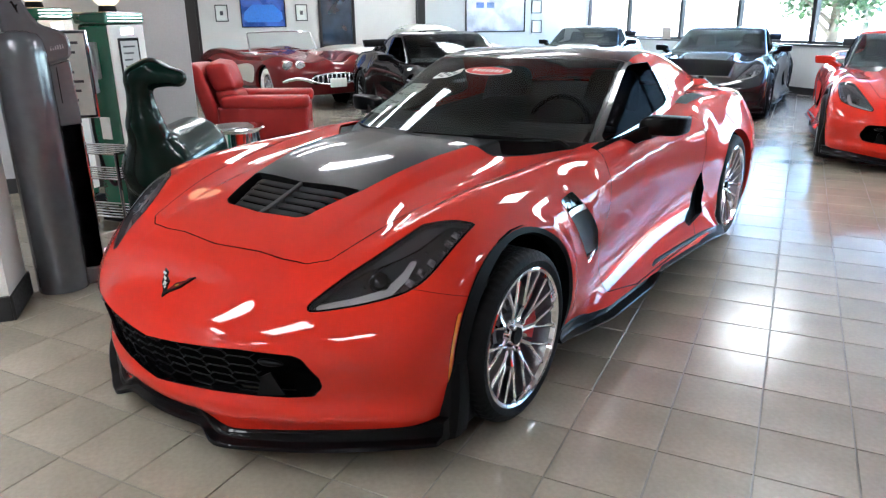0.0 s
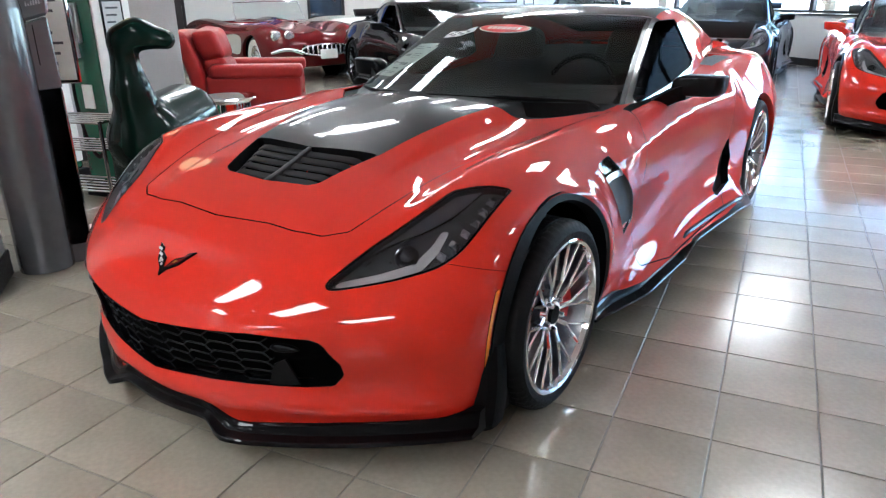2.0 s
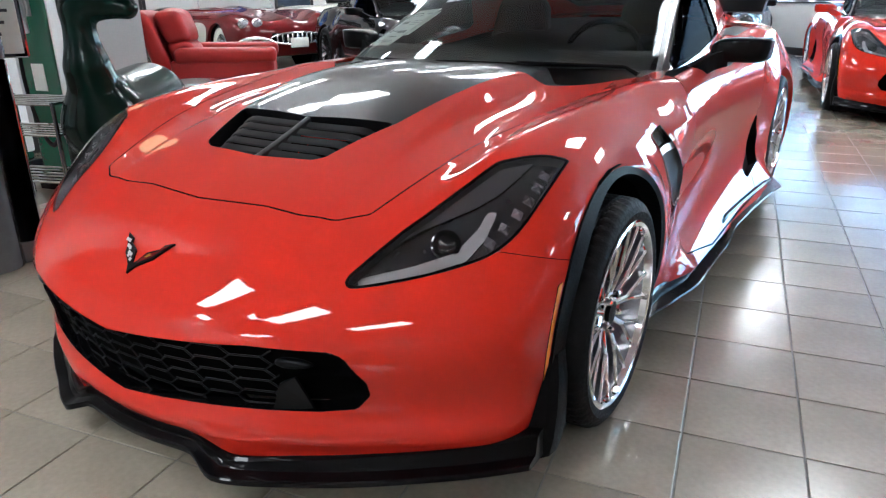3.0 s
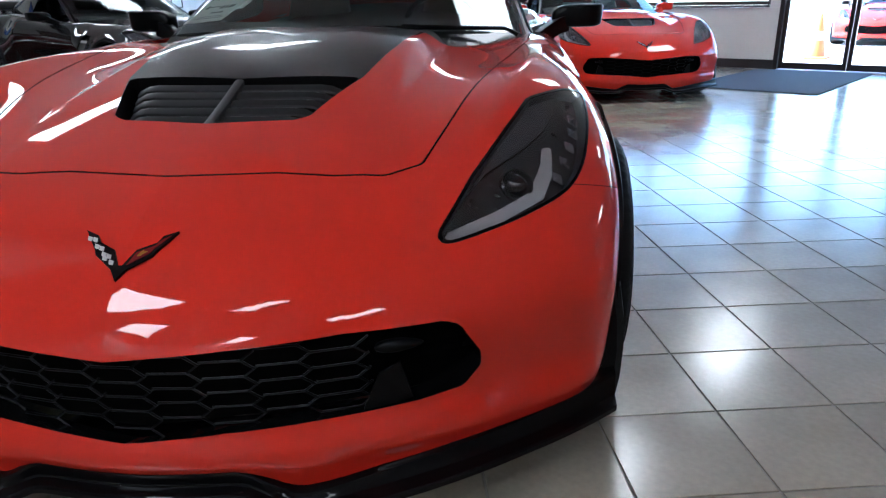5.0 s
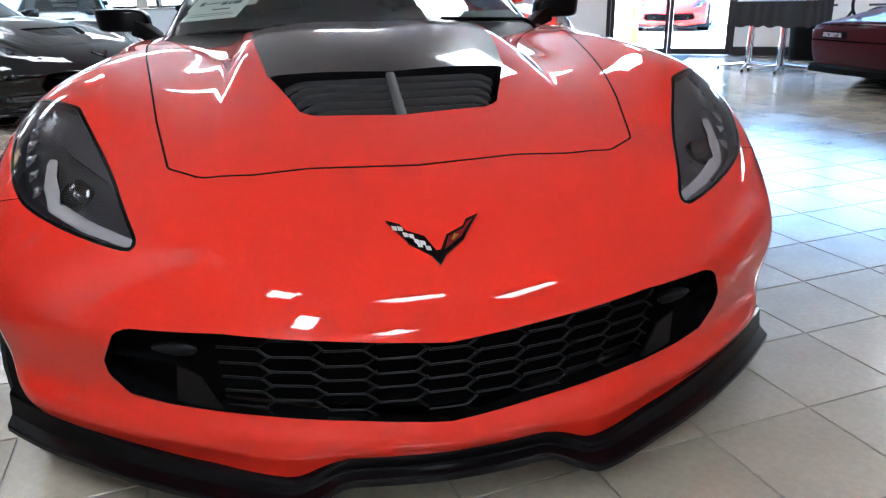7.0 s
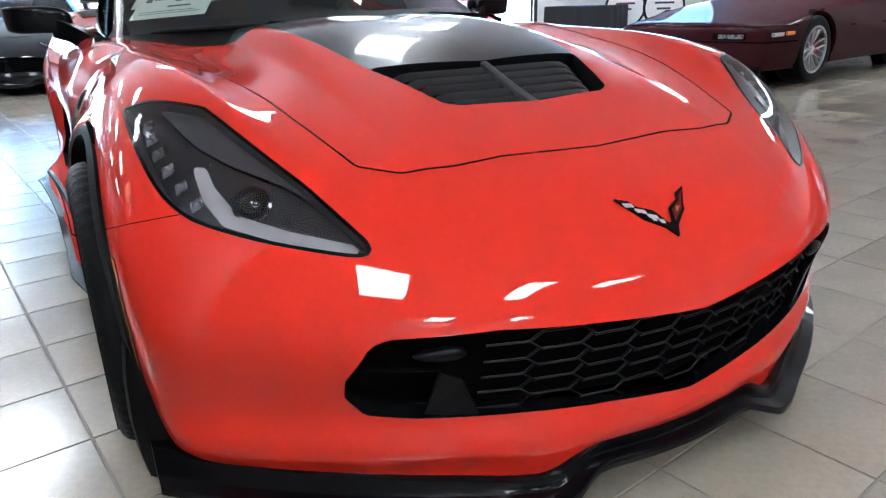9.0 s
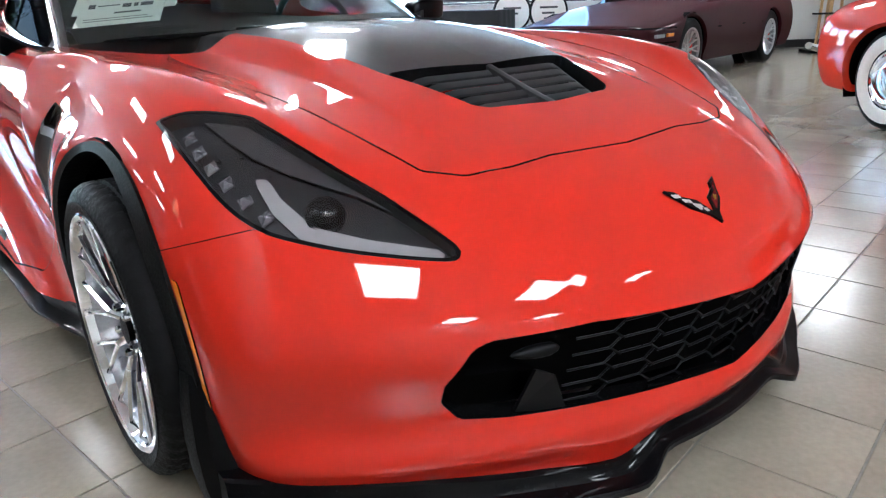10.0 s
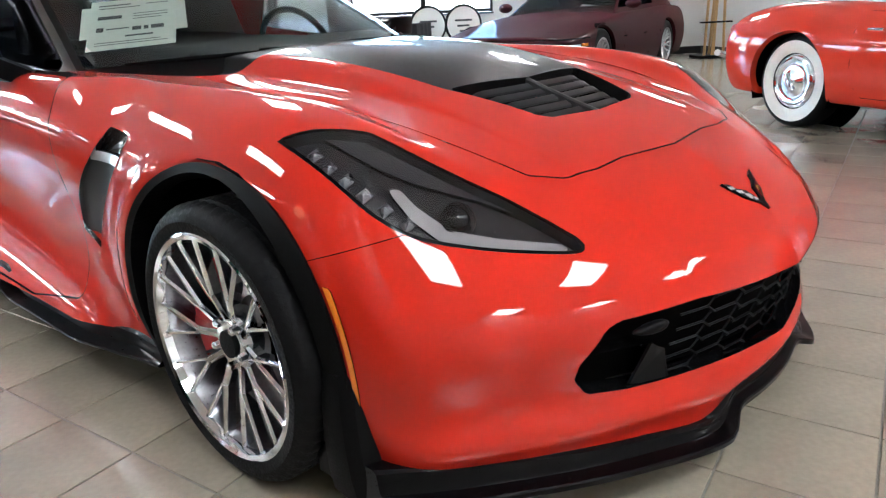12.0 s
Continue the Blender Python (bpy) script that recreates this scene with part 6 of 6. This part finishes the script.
# sign on a stand
sg = empty("sign_stand", "framed white sign on a silver floor stand", "sign", put(-2.145, 0.073, 50) @ Matrix.Diagonal((0.86, 1, 0.955, 1)))
part("frame", box(-0.16, 0.16, -0.012, 0.012, 0.90, 1.42, 0.006), M_CHROME, sg)
part("sheet", box(-0.14, 0.14, -0.016, -0.0121, 0.92, 1.40), M_PAPER, sg)
for k in range(6):
    part("print_bar", box(-0.10, 0.10 - 0.025 * (k % 3), -0.0172, -0.0161, 1.34 - 0.055 * k - (0.06 if k > 1 else 0), 1.355 - 0.055 * k - (0.06 if k > 1 else 0)), M_INK, sg)
part("post", tube([(0, 0, 0.01), (0, 0, 0.90)], 0.02, 12), M_CHROME, sg, "", 50)
part("foot", lathe([(0.0, 0.0), (0.0, 0.16), (0.012, 0.155), (0.022, 0.03), (0.022, 0.0)], 32, "z"), M_CHROME, sg, "", 40)

# low chrome rack and stool beside the pumps
rk = empty("chrome_rack", "low chrome wire rack beside the pumps", "rack", put(-2.45, 0.35, 20))
for x in (-0.25, 0.25):
    for y in (-0.15, 0.15):
        part("leg", tube([(x, y, 0.0), (x, y, 0.62)], 0.011, 8), M_CHROME, rk)
for z in (0.20, 0.45, 0.61):
    sh = part("shelf", tube([(-0.25, -0.15, z), (0.25, -0.15, z), (0.25, 0.15, z), (-0.25, 0.15, z), (-0.25, -0.15, z)], 0.007, 6), M_CHROME, rk)
    for k in range(4):
        y = -0.09 + 0.06 * k
        part("wire", tube([(-0.25, y, z), (0.25, y, z)], 0.005, 6), M_CHROME, sh)
wt = empty("wheel_table", "chrome car wheel laid flat as a low table", "table", put(-3.47, 2.23, 0))
part("rim", lathe([(0.0, 0.20), (0.0, 0.27), (0.40, 0.24), (0.42, 0.28), (0.44, 0.30), (0.45, 0.29), (0.44, 0.26), (0.40, 0.22)], 40, "z"), M_CHROME, wt, "", 40)
part("hub_plate", lathe([(0.30, 0.0), (0.30, 0.10), (0.36, 0.20), (0.37, 0.20), (0.33, 0.06), (0.33, 0.0)], 40, "z"), M_SATIN, wt, "", 40)

# red recliner
rc = empty("recliner", "red leather recliner with padded arms by the partition", "armchair", put(-3.95, 2.98, 133) @ Matrix.Scale(0.97, 4))
part("base", box(-0.44, 0.44, -0.46, 0.42, 0.06, 0.34, 0.03, 2), M_LEATHER, rc, "", 50)
part("seat_cushion", box(-0.29, 0.29, -0.52, 0.25, 0.342, 0.56, 0.07, 4), M_LEATHER, rc, "", 60)
part("foot_panel", box(-0.28, 0.28, -0.535, -0.465, 0.10, 0.335, 0.03, 3), M_LEATHER, rc, "", 60)


def puffed(x0, x1, y0, y1, z0, z1, lean, sag=0.03):
    """A padded leather form: a rounded block, swollen in the middle, leaning back with height."""
    bm = box(x0, x1, y0, y1, z0, z1, 0.07, 4)
    bmesh.ops.subdivide_edges(bm, edges=[e for e in bm.edges if e.calc_length() > 0.12], cuts=3, use_grid_fill=True)
    cx, cy, cz = (x0 + x1) / 2, (y0 + y1) / 2, (z0 + z1) / 2
    for v in bm.verts:
        u, w_, h_ = (v.co.x - cx) / (x1 - x0), (v.co.y - cy) / (y1 - y0), (v.co.z - cz) / (z1 - z0)
        k = sag * (1 - 4 * u * u) * (1 - 4 * h_ * h_)
        v.co.y += 2 * w_ * k + lean * (v.co.z - z0) + 0.006 * math.sin(23 * v.co.x + 9 * v.co.z)
        v.co.z += 0.012 * math.sin(14 * v.co.y + 5 * v.co.x)
    return bm


for sx in (-1, 1):
    part("arm", box(sx * 0.385 - 0.085, sx * 0.385 + 0.085, -0.52, 0.40, 0.06, 0.60, 0.05, 4), M_LEATHER, rc, "", 50)
    pad = box(sx * 0.385 - 0.105, sx * 0.385 + 0.105, -0.55, 0.36, 0.56, 0.70, 0.066, 5)
    for v in pad.verts:
        v.co.z += 0.014 * math.sin(7 * v.co.y + 0.6)
    part("arm_pad", pad, M_LEATHER, rc, "", 60)
part("back_frame", puffed(-0.40, 0.40, 0.34, 0.50, 0.34, 1.02, 0.30, 0.0), M_LEATHER, rc, "", 60)
part("back_cushion", puffed(-0.36, 0.36, 0.14, 0.36, 0.50, 0.76, 0.30), M_LEATHER, rc, "", 60)
part("back_cushion", puffed(-0.36, 0.36, 0.20, 0.42, 0.74, 1.03, 0.30), M_LEATHER, rc, "", 60)
for sx in (-0.3, 0.3):
    for y in (-0.3, 0.3):
        part("foot", moved(lathe([(0.0, 0.0), (0.0, 0.025), (0.06, 0.035), (0.06, 0.0)], 12, "z"), Matrix.Translation((sx, y, 0))), M_PLASTIC, rc)


# ---- by the doors ----
def floor_at(u, v, turn=0.0, z=0.0):
    return ROOM @ Matrix.Translation((u, v, z)) @ Matrix.Rotation(radians(turn), 4, "Z")


mat_ob = part("door_mat", moved(box(-0.75, 0.75, -1.35, 1.35, 0.001, 0.012, 0.004), floor_at(-1.05, 8.45)), M_MAT)
tagged(mat_ob, "dark grey entrance mat in front of the doors", "mat")
tb = empty("pedestal_table", "tall table under a black cloth on chrome pedestals", "table", put(5.34, 5.83, -66))
for x in (-0.38, 0.04):
    pd = part("pedestal", tube([(x, 0, 0.06), (x, 0, 0.30), (x, 0, 0.76)], [0.05, 0.040, 0.034], 16), M_CHROME, tb, "", 50)
    for k in range(4):
        a = math.pi / 2 * k + 0.4
        leg = bmesh.new()
        tube([(x, 0, 0.07), (x + 0.36 * math.cos(a), 0.36 * math.sin(a), 0.035)], [0.026, 0.018], 8, leg)
        part("foot_bar", leg, M_CHROME, pd, "", 50)
        part("glide", moved(lathe([(0.0, 0.0), (0.0, 0.018), (0.03, 0.012), (0.03, 0.0)], 12, "z"), Matrix.Translation((x + 0.35 * math.cos(a), 0.35 * math.sin(a), 0))), M_PLASTIC, pd)
part("tabletop", box(-0.42, 0.42, -0.32, 0.32, 0.76, 0.795, 0.008), M_PLASTIC, tb)
cl = bmesh.new()
ring_t, ring_b = [], []
for k in range(96):
    a = 2 * math.pi * k / 96
    c_, s_ = math.cos(a), math.sin(a)
    q = max(abs(c_) / 0.45, abs(s_) / 0.35)
    x, y = c_ / q, s_ / q
    wv = 0.018 * math.sin(k * 1.31) + 0.012 * math.sin(k * 0.61 + 1)
    ring_t.append(cl.verts.new((x, y, 0.802)))
    ring_b.append(cl.verts.new((x * (1.02 + wv), y * (1.03 + 1.6 * wv), 0.525 + 0.012 * math.sin(k * 0.9))))
cl.faces.new(ring_t)
for k in range(96):
    cl.faces.new((ring_t[k], ring_t[(k + 1) % 96], ring_b[(k + 1) % 96], ring_b[k]))
bmesh.ops.recalc_face_normals(cl, faces=cl.faces)
tagged(moved_cloth := part("tablecloth", cl, M_CLOTH, None, "", 50), "black cloth hanging over the pedestal table", "tablecloth")
moved_cloth.matrix_basis = put(5.34, 5.83, -66)
bn = part("waste_bin", lathe([(0.0, 0.0), (0.0, 0.19), (0.02, 0.20), (0.60, 0.24), (0.62, 0.245), (0.63, 0.235), (0.60, 0.225), (0.05, 0.18), (0.05, 0.0)], 36, "z"), M_PLASTIC, None, "", 40)
tagged(bn, "dark plastic waste bin by the wall", "bin")
bn.matrix_basis = put(6.55, 6.95, 0)


def round_sign(m):
    th = empty("round_sign", "round white board with a black rim on a pale stand", "sign", m, "round boards beside the table")
    part("board", moved(lathe([(-0.012, 0.0), (-0.012, 0.235), (0.012, 0.235), (0.012, 0.0)], 40, "y"), Matrix.Translation((0, 0, 0.76))), M_WHITE, th, "white board", 30)
    part("rim", moved(lathe([(-0.02, 0.232), (-0.022, 0.25), (0, 0.262), (0.022, 0.25), (0.02, 0.232), (0, 0.228)], 44, "y", None, True), Matrix.Translation((0, 0, 0.76))), M_RUBBER, th, "thick black rim", 50)
    for k in range(3):
        part("print_bar", box(-0.12 + 0.03 * k, 0.12 - 0.04 * k, -0.0145, -0.0122, 0.80 - 0.07 * k, 0.825 - 0.07 * k), M_INK, th)
    part("post", box(-0.03, 0.03, -0.02, 0.02, 0.02, 0.51, 0.004), M_WHITE, th)
    part("foot", box(-0.16, 0.16, -0.12, 0.12, 0.0, 0.025, 0.006), M_WHITE, th)
    return th


round_sign(put(5.72, 5.55, -35))
round_sign(put(6.02, 5.17, -35))

# wooden easel
ez = empty("easel", "pale wooden display easel against the wall", "easel", put(10.4, 3.45, -40))
for x0, x1 in ((-0.17, -0.12), (0.17, 0.12)):
    part("leg", tube([(x0, -0.06, 0.045), (x1, 0.0, 1.65)], 0.022, 6), M_WOOD, ez)
part("centre_leg", tube([(0.05, 0.20, 0.045), (0.02, 0.06, 1.60)], 0.020, 6), M_WOOD, ez)
part("ledge", box(-0.26, 0.26, -0.12, 0.0, 0.56, 0.585, 0.004), M_PLASTIC, ez)
part("centre_post", box(-0.030, 0.030, -0.035, -0.005, 0.045, 1.70, 0.004), M_WOOD, ez)
part("base_bar", box(-0.27, 0.27, -0.14, 0.26, 0.0, 0.045, 0.008), M_PLASTIC, ez)


# ---- pictures and openings on the far walls ----
def picture(name, label, at_wall, v0, v1, z0, z1, fill, mat_w=0.0, fr=0.018):
    th = empty(name, label, "picture", ROOM @ Matrix.Translation((at_wall, (v0 + v1) / 2, (z0 + z1) / 2)))
    hw, hh = (v1 - v0) / 2, (z1 - z0) / 2
    for a, b, c, d in ((-hw, hw, -hh, -hh + fr), (-hw, hw, hh - fr, hh), (-hw, -hw + fr, -hh + fr, hh - fr), (hw - fr, hw, -hh + fr, hh - fr)):
        part("frame", box(0.002, 0.03, a, b, c, d), M_GLOSS_BLACK, th)
    if mat_w:
        part("mount", box(0.004, 0.012, -hw + fr, hw - fr, -hh + fr, hh - fr), M_PAPER, th)
        part("print", box(0.0121, 0.014, -hw * mat_w, hw * mat_w, -hh * mat_w, hh * mat_w), fill, th)
    else:
        part("print", box(0.004, 0.012, -hw + fr, hw - fr, -hh + fr, hh - fr), fill, th)
    return th


M_BLUE_PRINT = material("blue_print", (0.035, 0.10, 0.45), 0.3, coat=0.5, grain=0.2, scale=6, stain=0.4, stain_scale=2.5)
M_PALE_PRINT = material("pale_print", (0.50, 0.48, 0.58), 0.3, coat=0.5, grain=0.15, scale=5, stain=0.35, stain_scale=1.5)
picture("framed_photo", "small framed photo with a wide white mount", WEST_NEAR, -0.072, 0.19, 1.387, 1.729, M_INK, 0.25)
picture("framed_photo", "small framed photo with a wide white mount", WEST_NEAR, 1.615, 1.877, 1.387, 1.729, M_INK, 0.25)
ps = picture("blue_poster", "large glossy blue poster of a car", WEST_NEAR, 0.452, 1.398, 1.261, 2.196, M_BLUE_PRINT)
part("printed_shape", moved(prism([(-0.34, -0.36), (0.34, -0.36), (0.42, -0.30), (0.40, -0.16), (0.22, 0.0), (-0.22, 0.0), (-0.40, -0.16), (-0.42, -0.30)], Matrix.Rotation(math.pi / 2, 4, "Z") @ Matrix.Rotation(math.pi / 2, 4, "X"), 0.002), Matrix.Translation((0.0125, 0, 0))), material("bright_blue_print", (0.05, 0.22, 0.75), 0.3, coat=0.5, grain=0.1), ps)
bp = picture("large_picture", "wide black-framed picture on the white wall", WEST, 6.34, 8.08, 1.04, 2.05, M_PALE_PRINT, 0, 0.03)
for y in (-0.45, -0.15):
    part("printed_shape", moved(box(0.0121, 0.0135, y - 0.11, y + 0.11, 0.12, 0.26), Matrix()), M_BLUE_PRINT, bp)
picture("framed_photo", "small framed certificate on the white wall", WEST, 8.27, 8.57, 1.52, 1.85, M_PAPER, 0.6)
picture("framed_photo", "small framed certificate on the white wall", WEST, 8.29, 8.59, 1.0, 1.34, M_PAPER, 0.6)
dw = tagged(part("door_2", moved(box(WEST_NEAR + 0.002, WEST_NEAR + 0.05, 2.116, 2.176, 0, 2.25, 0.004), ROOM), M_ALU, None, "dark framed glass door in the far wall"), kind="structure")
part("door_jamb", moved(box(WEST_NEAR + 0.002, WEST_NEAR + 0.05, 2.869, 2.929, 0, 2.25, 0.004), ROOM), M_ALU, dw)
part("door_head", moved(box(WEST_NEAR + 0.002, WEST_NEAR + 0.05, 2.177, 2.868, 2.19, 2.25, 0.004), ROOM), M_ALU, dw)
part("door_pane", moved(box(WEST_NEAR + 0.004, WEST_NEAR + 0.02, 2.177, 2.868, 0.0, 2.19), ROOM), material("dark_blue_glass", (0.02, 0.035, 0.06), 0.1, coat=1.0, stain=0.5, stain_scale=3), dw)
dk = tagged(part("door_3", moved(box(WEST_NEAR + 0.002, WEST_NEAR + 0.03, -1.33, -0.46, 0.0, 2.2, 0.004), ROOM), material("dark_brown_door", (0.018, 0.014, 0.012), 0.4, grain=0.2, scale=20, stain=0.2), None, "dark brown door in the far wall"), kind="structure")
part("door_jamb", moved(box(WEST_NEAR + 0.002, WEST_NEAR + 0.05, -0.459, -0.40, 0.0, 2.26, 0.004), ROOM), M_ALU, dk)
tagged(part("trim", moved(box(WEST_NEAR + 0.002, WEST_NEAR + 0.10, 4.374, 4.574, 0, CEILING), ROOM), M_ALU), kind="structure")


# ---- windscreen stickers and papers on the red car ----
def on_glass(x, y):
    e = 0.01
    z = [float(cabin_top(np.array([abs(a)]), np.array([b]))[0]) for a, b in ((x, y), (x + e, y), (x, y + e))]
    n = Vector((-(z[1] - z[0]) / e, -(z[2] - z[0]) / e, 1)).normalized()
    t = Vector((1, 0, (z[1] - z[0]) / e)).normalized()
    m = Matrix((t, n.cross(t), n)).transposed().to_4x4()
    m.translation = Vector((x, y, z[0]))
    return m


st = part("windscreen_sticker", prism([(0.135 * math.cos(a), 0.046 * math.sin(a)) for a in np.linspace(0, 2 * math.pi, 33)[:-1]], on_glass(0.015, 1.19) @ Matrix.Translation((0, 0, 0.002)), 0.0015), M_STICKER_RED, hero, "red oval windscreen sticker")
part("sticker_ring", prism([(0.142 * math.cos(a), 0.052 * math.sin(a)) for a in np.linspace(0, 2 * math.pi, 33)[:-1]], on_glass(0.015, 1.19) @ Matrix.Translation((0, 0, 0.0005)), 0.001), M_PAPER, st)
for k in range(7):
    part("letter_bar", prism([(-0.092 + 0.027 * k, -0.016), (-0.074 + 0.027 * k, -0.016), (-0.074 + 0.027 * k, 0.016), (-0.092 + 0.027 * k, 0.016)], on_glass(0.015, 1.19) @ Matrix.Translation((0, 0, 0.0036)), 0.0008), M_PAPER, st)
fg = part("flag_sticker", prism([(-0.09, -0.035), (0.02, -0.05), (0.085, -0.01), (0.075, 0.055), (0.0, 0.02), (-0.08, 0.04)], on_glass(-0.225, 1.17) @ Matrix.Translation((0, 0, 0.002)), 0.0012), M_STICKER_GREY, hero, "grey chequered flag sticker")
for i in range(5):
    for j in range(3):
        if (i + j) % 2:
            x0, y0 = -0.07 + 0.026 * i, -0.03 + 0.021 * j
            part("chequer", prism([(x0, y0), (x0 + 0.022, y0), (x0 + 0.022, y0 + 0.016), (x0, y0 + 0.016)], on_glass(-0.225, 1.17) @ Matrix.Translation((0, 0, 0.0033)), 0.0006), M_INK, fg)
for x0, x1, lift in ((-0.62, 0.02, 0.0), (-0.02, 0.58, 0.02)):
    pts = [on_glass(x, 0.565 + lift + 0.78 * x * x) @ Vector((0, 0, 0.008)) for x in np.linspace(x0, x1, 9)]
    wp = part("wiper_blade", tube(pts, [0.004] + [0.007] * 7 + [0.004], 6), M_PLASTIC, hero, "black wiper blade", 50)
    part("wiper_arm", tube([pts[4] + Vector((0, 0, 0.008)), pts[-1] + Vector((0.05, -0.035, 0.002)), pts[-1] + Vector((0.10, -0.045, -0.02))], [0.005, 0.007, 0.009], 6), M_PLASTIC, wp, "", 50)
mp = on_glass(-0.49, 1.05) @ Matrix.Rotation(radians(-38), 4, "Z") @ Matrix.Translation((0, 0, -0.012))
pp = part("price_sheet", prism([(-0.135, -0.15), (0.135, -0.15), (0.135, 0.15), (-0.135, 0.15)], mp, 0.002), M_PAPER, hero, "pale printed sheets behind the windscreen")
part("back_sheet", prism([(-0.165, -0.09), (0.165, -0.10), (0.168, 0.09), (-0.160, 0.10)], mp @ Matrix.Translation((0, 0.03, -0.004)) @ Matrix.Rotation(0.06, 4, "Z"), 0.002), M_PAPER, pp)
for x0, y0, w_, h_ in ((-0.11, 0.115, 0.10, 0.006), (-0.11, 0.098, 0.13, 0.004), (0.04, 0.11, 0.07, 0.004), (-0.11, 0.03, 0.075, 0.020), (0.0, 0.052, 0.11, 0.003), (0.0, 0.036, 0.11, 0.003), (0.0, 0.020, 0.09, 0.003), (-0.11, -0.045, 0.022, 0.026), (-0.08, -0.035, 0.07, 0.006), (0.0, -0.05, 0.028, 0.022), (0.036, -0.05, 0.014, 0.022), (0.058, -0.05, 0.040, 0.022), (-0.02, -0.085, 0.085, 0.009), (-0.11, -0.125, 0.22, 0.003), (-0.11, -0.112, 0.20, 0.003)):
    part("print_bar", prism([(x0, y0), (x0 + w_, y0), (x0 + w_, y0 + h_), (x0, y0 + h_)], mp @ Matrix.Translation((0, 0, 0.0022)), 0.0004), M_INK, pp)

sb = empty("sill_board", "small tan board leaning on the window sill", "board", floor_at(-11.7, 9.975, 0, 0.897))
part("panel", box(-0.17, 0.17, -0.006, 0.006, 0.0, 0.25, 0.003), material("tan_board", (0.36, 0.31, 0.26), 0.7, grain=0.1, scale=30), sb)
part("edge_strip", box(-0.175, 0.175, -0.008, 0.008, 0.2505, 0.262, 0.002), M_INK, sb)

# ---- outside the doors ----
cone = empty("traffic_cone", "orange and white traffic cone outside the door", "traffic cone", floor_at(-1.75, 12.8, 0, -0.03))
M_ORANGE = material("orange_plastic", (0.75, 0.12, 0.02), 0.5, grain=0.08)
part("base", box(-0.20, 0.20, -0.20, 0.20, 0, 0.04, 0.01), M_ORANGE, cone)
part("cone", lathe([(0.04, 0.15), (0.30, 0.105), (0.31, 0.10), (0.55, 0.06), (0.75, 0.025), (0.76, 0.0)], 28, "z"), M_ORANGE, cone, "", 40)
part("band", lathe([(0.32, 0.104), (0.46, 0.080)], 28, "z"), M_WHITE, cone, "white band", 40)
oc = repaint(copy_thing(hero, floor_at(-1.75, 17.9, 4, -0.03)), {M_CARBON: M_RED})
tagged(oc, "red sports car parked in the sun outside")


def tree(u, v, h, seed):
    rng = random.Random(seed)
    th = empty("tree", "leafy green tree outside the windows", "tree", floor_at(u, v, 0, -0.03), "trees outside")
    trunk = bmesh.new()
    tube([(0, 0, 0), (0.05, 0.03, h * 0.3), (0.0, 0.08, h * 0.55), (0.05, 0, h * 0.8)], [0.16, 0.12, 0.08, 0.03], 8, trunk)
    for k in range(7):
        a, z = rng.uniform(0, 6.28), h * rng.uniform(0.3, 0.65)
        r = h * rng.uniform(0.18, 0.3)
        tube([(0, 0.04, z), (r * 0.5 * math.cos(a), r * 0.5 * math.sin(a), z + r * 0.4), (r * math.cos(a), r * math.sin(a), z + r * 0.7)], [0.06, 0.035, 0.012], 6, trunk)
    part("trunk", trunk, material("bark", (0.12, 0.09, 0.06), 0.9, grain=0.3, scale=20, bump=0.5), th, "", 60)
    v_, f_ = [], []
    for k in range(2600):
        a, b = rng.uniform(0, 6.28), rng.gauss(0, 1)
        lobe = rng.randrange(6)
        cx, cy, cz = h * 0.2 * math.cos(lobe * 1.05), h * 0.2 * math.sin(lobe * 1.05), h * (0.58 + 0.06 * (lobe % 3))
        rr = h * 0.16 * abs(rng.gauss(0.8, 0.35))
        d = Vector((rng.gauss(0, 1), rng.gauss(0, 1), rng.gauss(0, 1))).normalized() * rr
        p = Vector((cx, cy, cz)) + d
        e1 = Vector((rng.gauss(0, 1), rng.gauss(0, 1), rng.gauss(0, 1))).normalized() * 0.09
        e2 = e1.cross(Vector((rng.gauss(0, 1), rng.gauss(0, 1), rng.gauss(0, 1)))).normalized() * 0.045
        n0 = len(v_)
        v_ += [tuple(p - e1), tuple(p + e2), tuple(p + e1), tuple(p - e2)]
        f_.append((n0, n0 + 1, n0 + 2, n0 + 3))
    me = bpy.data.meshes.new("crown")
    me.from_pydata(v_, [], f_)
    link("crown", me, material("leaves", (0.045, 0.085, 0.022), 0.5, grain=0.3, scale=3), th, "green leaves")
    return th


tree(-9.9, 13.0, 3.2, 1)
tree(-20.5, 26.0, 5.2, 2)
tree(-12.5, 19.0, 6.0, 3)
tree(-17.0, 22.0, 6.5, 4)
